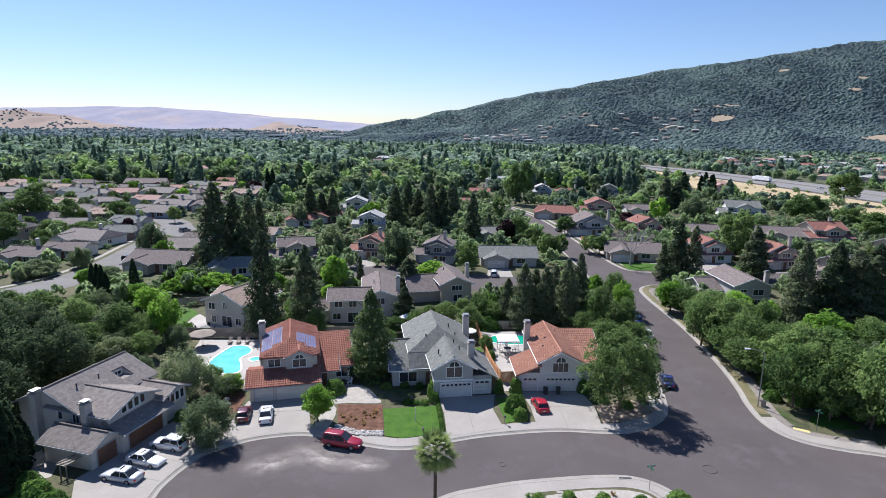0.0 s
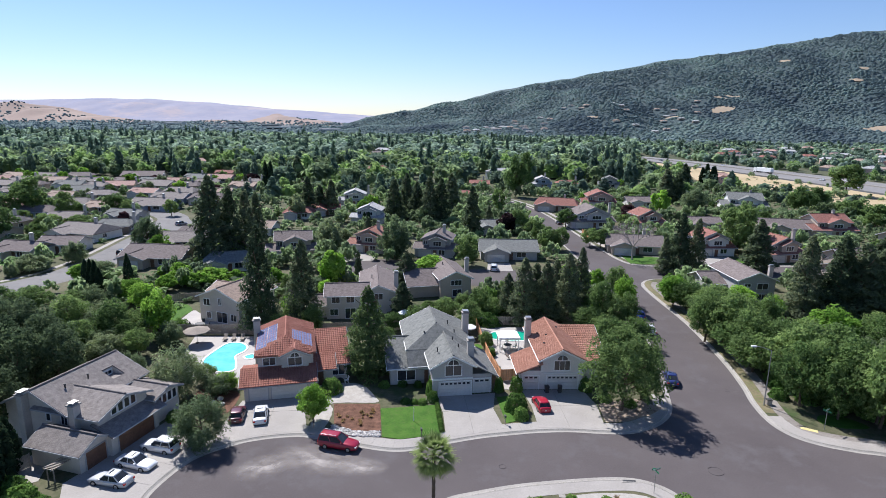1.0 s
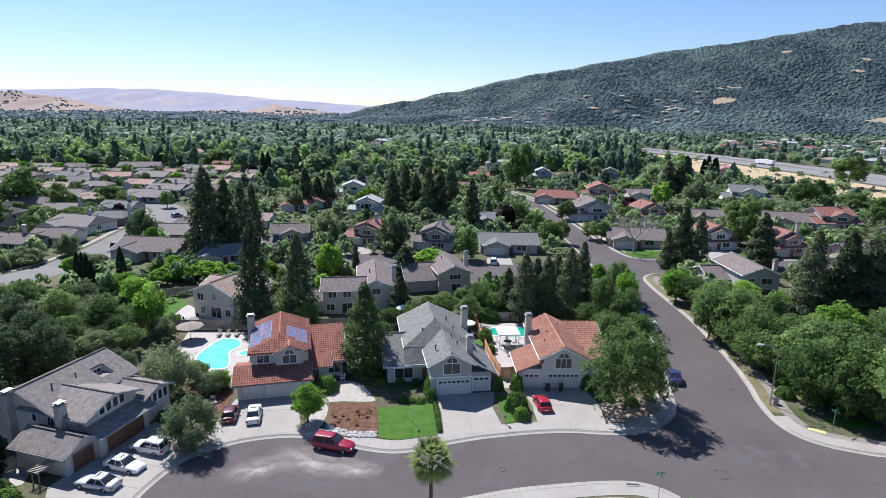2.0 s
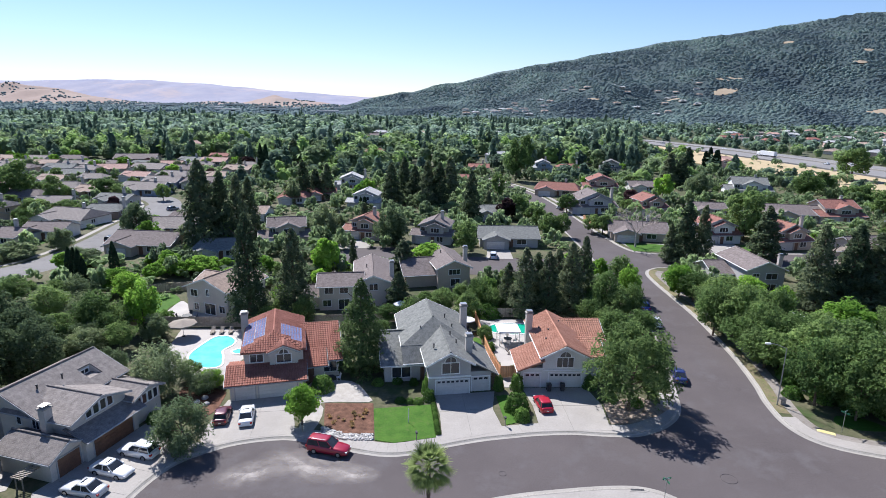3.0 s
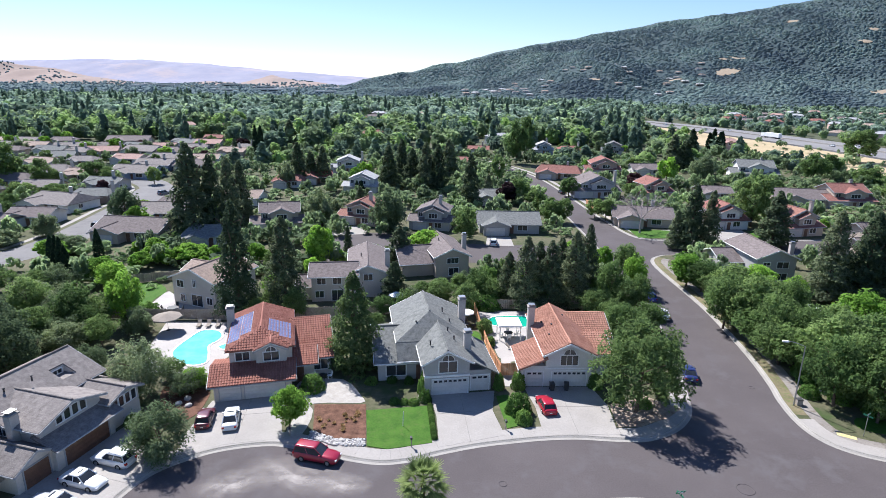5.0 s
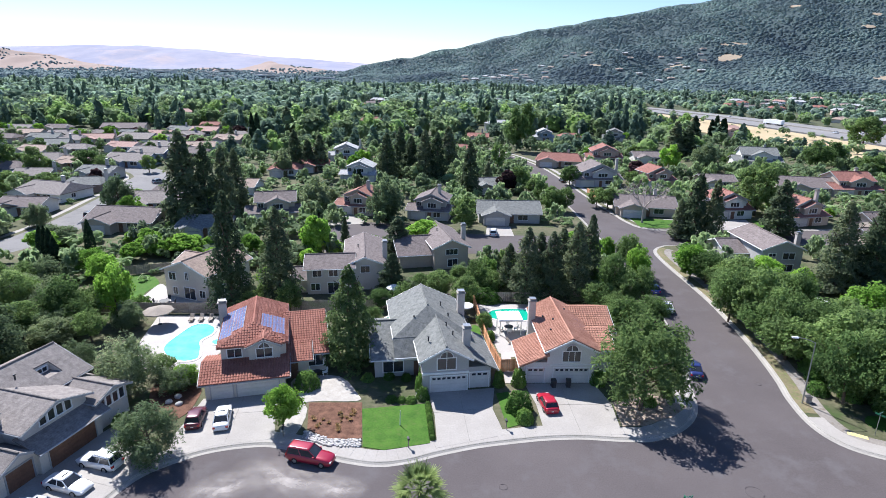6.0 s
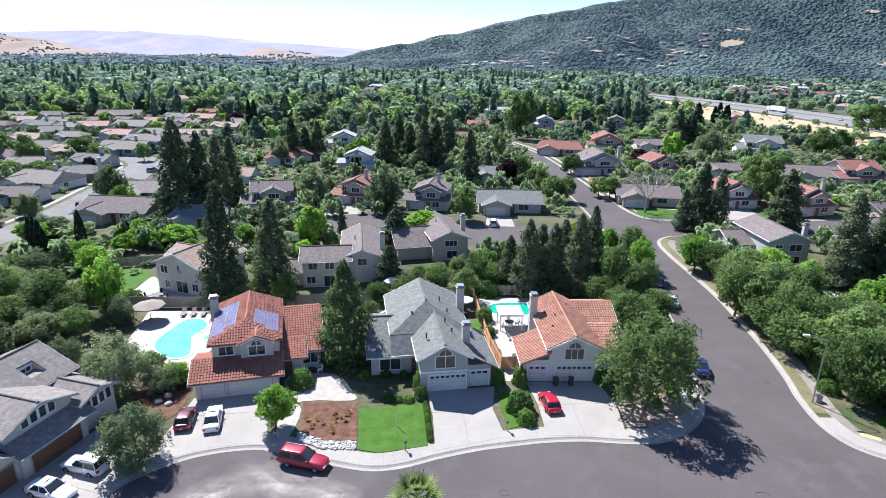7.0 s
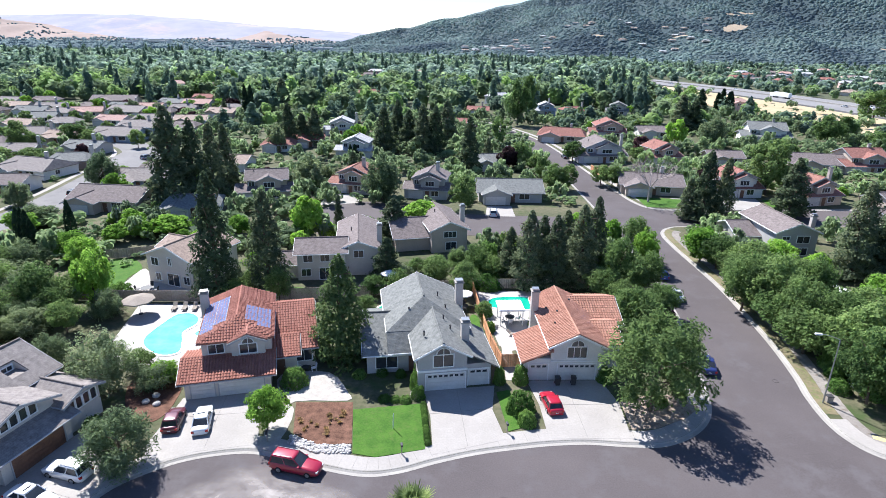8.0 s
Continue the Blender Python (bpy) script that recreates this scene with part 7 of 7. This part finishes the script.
garden_chair(-16.5, 85.5, 60, M["trim"], "white garden chair on the front terrace")
garden_chair(-14.7, 85.5, -60, M["trim"], "white garden chair on the front terrace")
garden_table(4.4, 103.2, 0.7, "dark garden table beside a parasol")
for a in range(4):
    garden_chair(4.4 + 1.2 * math.cos(a * 1.57), 103.2 + 1.2 * math.sin(a * 1.57), a * 90 - 90, M["dark"], "dark garden chair round the table")
garden_table(-46.0, 108.0, 0.9, "dark table on the shaded terrace")
for a in range(4):
    garden_chair(-46 + 1.5 * math.cos(a * 1.57), 108 + 1.5 * math.sin(a * 1.57), a * 90 - 90, M["dark"], "dark garden chair on the terrace")


def gazebo(x, y, rz):
    top = empty("gazebo", x, y, 0.15, rz, "white garden pergola with a cloth roof by the pool", "pergola")
    for sx in (-1, 1):
        for sy in (-1, 1):
            boxed("post", (sx * 1.6 - 0.07, sx * 1.6 + 0.07, sy * 1.5 - 0.07, sy * 1.5 + 0.07, 0, 2.4), M["trim"], top)
    part("roof", loft([[(-1.9, -1.8, 2.4), (1.9, -1.8, 2.4), (1.9, 1.8, 2.4), (-1.9, 1.8, 2.4)], [(-1.8, -1.7, 2.58), (1.8, -1.7, 2.58), (1.8, 1.7, 2.58), (-1.8, 1.7, 2.58)]]), M["white_cloth"], top)
    for sy in (-1, 1):
        boxed("beam", (-1.8, 1.8, sy * 1.5 - 0.05, sy * 1.5 + 0.05, 2.2, 2.395), M["trim"], top)


gazebo(11.0, 99.8, 4)
garden_table(11.0, 99.8, 0.7, "dark table under the white pergola")
for a in range(4):
    garden_chair(11 + 1.15 * math.cos(a * 1.57), 99.8 + 1.1 * math.sin(a * 1.57), a * 90 - 90, M["trim"], "white chair under the pergola")


def lounger(x, y, rz):
    top = empty("sun_lounger", x, y, 0.15, rz, "pale sun lounger on the pool deck", "lounger", "loungers")
    boxed("bed", (-0.32, 0.32, -0.95, 0.4, 0.3, 0.38), M["canvas"], top)
    bm = box(bmesh.new(), -0.32, 0.32, 0, 0.7, 0, 0.07, 0.02)
    bm.transform(pose(0, 0.4, 0.31, 38, 0, 0))
    part("backrest", bm, M["canvas"], top)
    for sx in (-1, 1):
        for sy in (-0.8, 0.3):
            boxed("leg", (sx * 0.27 - 0.03, sx * 0.27 + 0.03, sy - 0.03, sy + 0.03, 0, 0.3), M["metal"], top, bevel=0)


for k in range(3):
    lounger(-39.0 + k * 1.5, 102.0 + 0.1 * k, 10)
lounger(11.0, 95.2, 60), lounger(11.6, 93.6, 75)


def bin_(x, y, rz, colour, label):
    top = empty("wheelie_bin", x, y, 0.155, rz, label, "bin", "wheelie bins")
    part("body", loft([[(-0.24, -0.27, 0.04), (0.24, -0.27, 0.04), (0.24, 0.27, 0.04), (-0.24, 0.27, 0.04)], [(-0.3, -0.36, 1.0), (0.3, -0.36, 1.0), (0.3, 0.36, 1.0), (-0.3, 0.36, 1.0)]]), colour, top)
    boxed("lid", (-0.32, 0.32, -0.4, 0.4, 1.0, 1.07), colour, top, bevel=0.03)
    for s in (-1, 1):
        bm = bmesh.new()
        tube(bm, (s * 0.22, 0.33, 0.12), (s * 0.28, 0.33, 0.12), 0.12, 0.12, 10)
        part("wheel", bm, M["tyre"], top)


bin_(15.0, 83.2, 4, M["dark"], "dark wheelie bin beside a garage door")
bin_(16.9, 83.3, -5, M["dark"], "dark wheelie bin in front of a garage")
for k in range(3):
    bin_(-6.8 + k * 0.9, 156.6, 5 * k, M["dark"], "dark wheelie bin at the kerb")

# letter boxes, hydrant, stones and dry tufts of the front gardens
for x, y in ((-2.8, 70.4), (8.0, 74.0), (-16.6, 72.0)):
    top = empty("mailbox", x, y, 0.15, 10, "dark letter box on a short post", "mailbox", "mailboxes")
    boxed("post", (-0.05, 0.05, -0.05, 0.05, 0, 1.0), M["fence_old"], top)
    boxed("box", (-0.12, 0.12, -0.25, 0.25, 1.0, 1.25), M["dark"], top, bevel=0.05)
top = empty("young_tree_stake", -4.0, 74.4, 0.18, 0, "thin pale stake on the lawn", "stake")
bm = bmesh.new()
tube(bm, (0, 0, 0), (0.05, 0, 1.9), 0.05, 0.035, 6)
part("stake", bm, M["trim"], top)


def tuft_plant(x, y, r, label, mat):
    top = empty("grass_tuft", x, y, 0.16, rng.uniform(0, 360), label, "plant", "bed plants")
    n = 60
    ang, up = rng.uniform(0, 6.28, n), rng.uniform(0.3, 1.2, n)
    d = np.stack([np.cos(ang) * np.cos(up), np.sin(ang) * np.cos(up), np.sin(up)], axis=1) * r * rng.uniform(0.6, 1.1, (n, 1))
    side = np.stack([-np.sin(ang), np.cos(ang), np.zeros(n)], axis=1) * 0.035
    o = np.zeros((n, 3))
    part("leaf_tuft", quads_mesh("blades", np.stack([o - side, o + side, d + side * 0.3, d - side * 0.3], axis=1), mat), None, top)


M["dry_leaf"] = foliage("dry_leaf", (0.3, 0.2, 0.1), (0.5, 0.37, 0.2), 0.15)
for k in range(22):
    tuft_plant(rng.uniform(-14.4, -9.2), rng.uniform(73.0, 78.2), rng.uniform(0.2, 0.5), "dry straw-coloured grass tuft in the mulch bed", M["dry_leaf"])
plant("hedge", [(-0.95 + 0.06 * k, 78.6 - 0.6 * k, 0.6, 0.4) for k in range(12)], "lawn edging shrubs")
for k in range(12):
    tuft_plant(7.5 + (k * 3.1) % 14, 54.0 + (k * 1.9) % 5.2, 0.5, "low plant in the pebbled bed", M["leaf_hedge"] if k % 2 else M["dry_leaf"])


def stone(x, y, r):
    bm = bmesh.new()
    bmesh.ops.create_icosphere(bm, subdivisions=2, radius=r)
    for v in bm.verts:
        v.co *= 1 + 0.25 * noise.noise(v.co * 2.5 / r + Vector((x, y, 0)))
        v.co.z *= 0.65
    ob = part("boulder", bm, M["gravel"])
    ob.matrix_world = pose(x, y, 0.12 + r * 0.3, 0, 0, x * 50)
    tagged(ob, "pale rounded garden boulder", "stone", "boulders")


def pebble_strip(line, width, n):
    """River pebbles lying close together along a line, too many to count."""
    bm = bmesh.new()
    bmesh.ops.create_icosphere(bm, subdivisions=1, radius=1.0)
    base = np.array([v.co for v in bm.verts])
    faces = [[v.index for v in f.verts] for f in bm.faces]
    bm.free()
    verts, tris = [], []
    for k in range(n):
        t = rng.uniform(0, len(line) - 1.001)
        i = int(t)
        (ax, ay), (bx, by) = line[i], line[i + 1]
        px, py = ax + (bx - ax) * (t - i), ay + (by - ay) * (t - i) + rng.uniform(-0.5, 0.5) * width
        r = rng.uniform(0.08, 0.2)
        co = base * rng.uniform(0.8, 1.2, base.shape) * np.array([r, r * rng.uniform(0.7, 1.0), r * 0.6]) + np.array([px, py, 0.165 + r * 0.25])
        tris += [[q + len(verts) for q in f] for f in faces]
        verts += [tuple(c) for c in co]
    ob = part("pebbles", mesh_of("pebbles", verts, tris, M["pebble"], True))
    return tagged(ob, "pale grey and white river pebbles in a border strip", "pebbles", kind="stuff")


M["pebble"] = surface("river_pebble", (0.3, 0.285, 0.27), (0.5, 0.48, 0.46), 0.8, 1.5, 8, vary=0.35)
pebble_strip([(-14.5, 72.5), (-11.4, 71.0), (-8.0, 71.0)], 1.3, 520)
for x, y in ((-31.4, 79.6), (-32.0, 78.4), (-30.6, 78.0), (50.2, 84.6), (51.0, 83.8)):
    stone(x, y, 0.45)

# covers in the asphalt
for x, y, r in ((31.2, 64.3, 0.85), (42.2, 84.9, 0.35), (6.8, 64.6, 0.4)):
    bm = bmesh.new()
    bmesh.ops.create_circle(bm, cap_ends=True, segments=28, radius=r * 0.93)
    bmesh.ops.translate(bm, vec=(0, 0, 0.006), verts=bm.verts[:])
    for k in range(28):
        a0, a1 = k * math.pi / 14, (k + 1) * math.pi / 14
        tube(bm, (math.cos(a0) * r, math.sin(a0) * r, 0), (math.cos(a1) * r, math.sin(a1) * r, 0), 0.035, 0.035, 4)
    ob = part("manhole_cover", bm, M["asphalt"])
    ob.matrix_world = pose(x, y, 0)
    tagged(ob, "round worn iron cover in the asphalt", "cover", kind="structure")

truck(247.0, 462.0, 1.2, 103)
for x, y, h in ((268, 330, 98), (257.5, 405, 97), (270, 398, -83), (229, 535, 103), (246, 528, -76), (214, 590, 112), (176, 676, 116)):
    ob = car(x, y, h, "silver", (0.48, 0.5, 0.52), "sedan", "car on the distant freeway")
    ob.matrix_world = pose(x, y, 1.2, 0, 0, h)

gazebo(63.0, 107.6, 20)

# storm drain, driveway and steps of the corner plot
slab_poly("driveway", [(0.6, 57.2), (5.8, 58.8), (9.4, 59.4), (9.8, 52), (2, 50)], 0.0, 0.16, M["concrete"], None, "pale concrete driveway of the corner plot", "structure", "driveway")
drain = empty("storm_drain", 20.6, 62.0, 0.1, -2, "dark storm drain opening in the kerb", "drain")
boxed("grate", (-0.7, 0.7, -0.12, 0.2, -0.02, 0.075), M["dark"], drain)
boxed("frame", (-0.85, 0.85, -0.3, -0.12, -0.02, 0.08), M["kerb"], drain)
for k in range(6):
    ob = boxed("stepping_stone", (-0.35, 0.35, -0.22, 0.22, 0, 0.05), M["kerb"], None, "pale square stepping stone in the pebble bed")
    ob.matrix_world = pose(12.6 + 0.05 * k, 59.2 - 0.62 * k, 0.155, 0, 0, 4 * k)
    tagged(ob, category="stone", group="stepping stones")
slide = empty("play_slide", -57.0, 95.6, 0.12, 35, "small green plastic play slide", "slide")
M["green_plastic"] = surface("green_plastic", (0.02, 0.3, 0.12), (0.04, 0.38, 0.16), 0.4, 1, 5)
part("chute", loft([[(-0.3, 0, 1.5), (0.3, 0, 1.5), (0.3, 0.02, 1.6), (-0.3, 0.02, 1.6)], [(-0.3, 1.2, 0.6), (0.3, 1.2, 0.6), (0.3, 1.22, 0.7), (-0.3, 1.22, 0.7)], [(-0.3, 2.2, 0.15), (0.3, 2.2, 0.15), (0.3, 2.2, 0.25), (-0.3, 2.2, 0.25)]]), M["green_plastic"], slide)
for sx in (-0.28, 0.28):
    boxed("leg", (sx - 0.04, sx + 0.04, -0.1, -0.02, 0, 1.6), M["green_plastic"], slide)
boxed("rung", (-0.24, 0.24, -0.1, -0.04, 0.5, 0.56), M["green_plastic"], slide)
boxed("rung", (-0.24, 0.24, -0.1, -0.04, 1.0, 1.06), M["green_plastic"], slide)


def trellis_gate(x, y, rz):
    """A low garden gate with a slatted wooden top."""
    top = empty("garden_arbour", x, y, 0.12, rz, "weathered wooden garden arbour with open slats", "arbour")
    for sx in (-1.1, 1.1):
        for sy in (-0.45, 0.45):
            boxed("post", (sx - 0.06, sx + 0.06, sy - 0.06, sy + 0.06, 0, 1.5), M["fence_old"], top)
    for sy in (-0.45, 0.45):
        boxed("beam", (-1.4, 1.4, sy - 0.04, sy + 0.04, 1.502, 1.62), M["fence_old"], top)
    for k in range(12):
        boxed("slat", (-1.3 + 0.236 * k - 0.05, -1.3 + 0.236 * k + 0.05, -0.75, 0.75, 1.622, 1.68), M["fence_old"], top)


trellis_gate(-42.1, 61.4, 74)
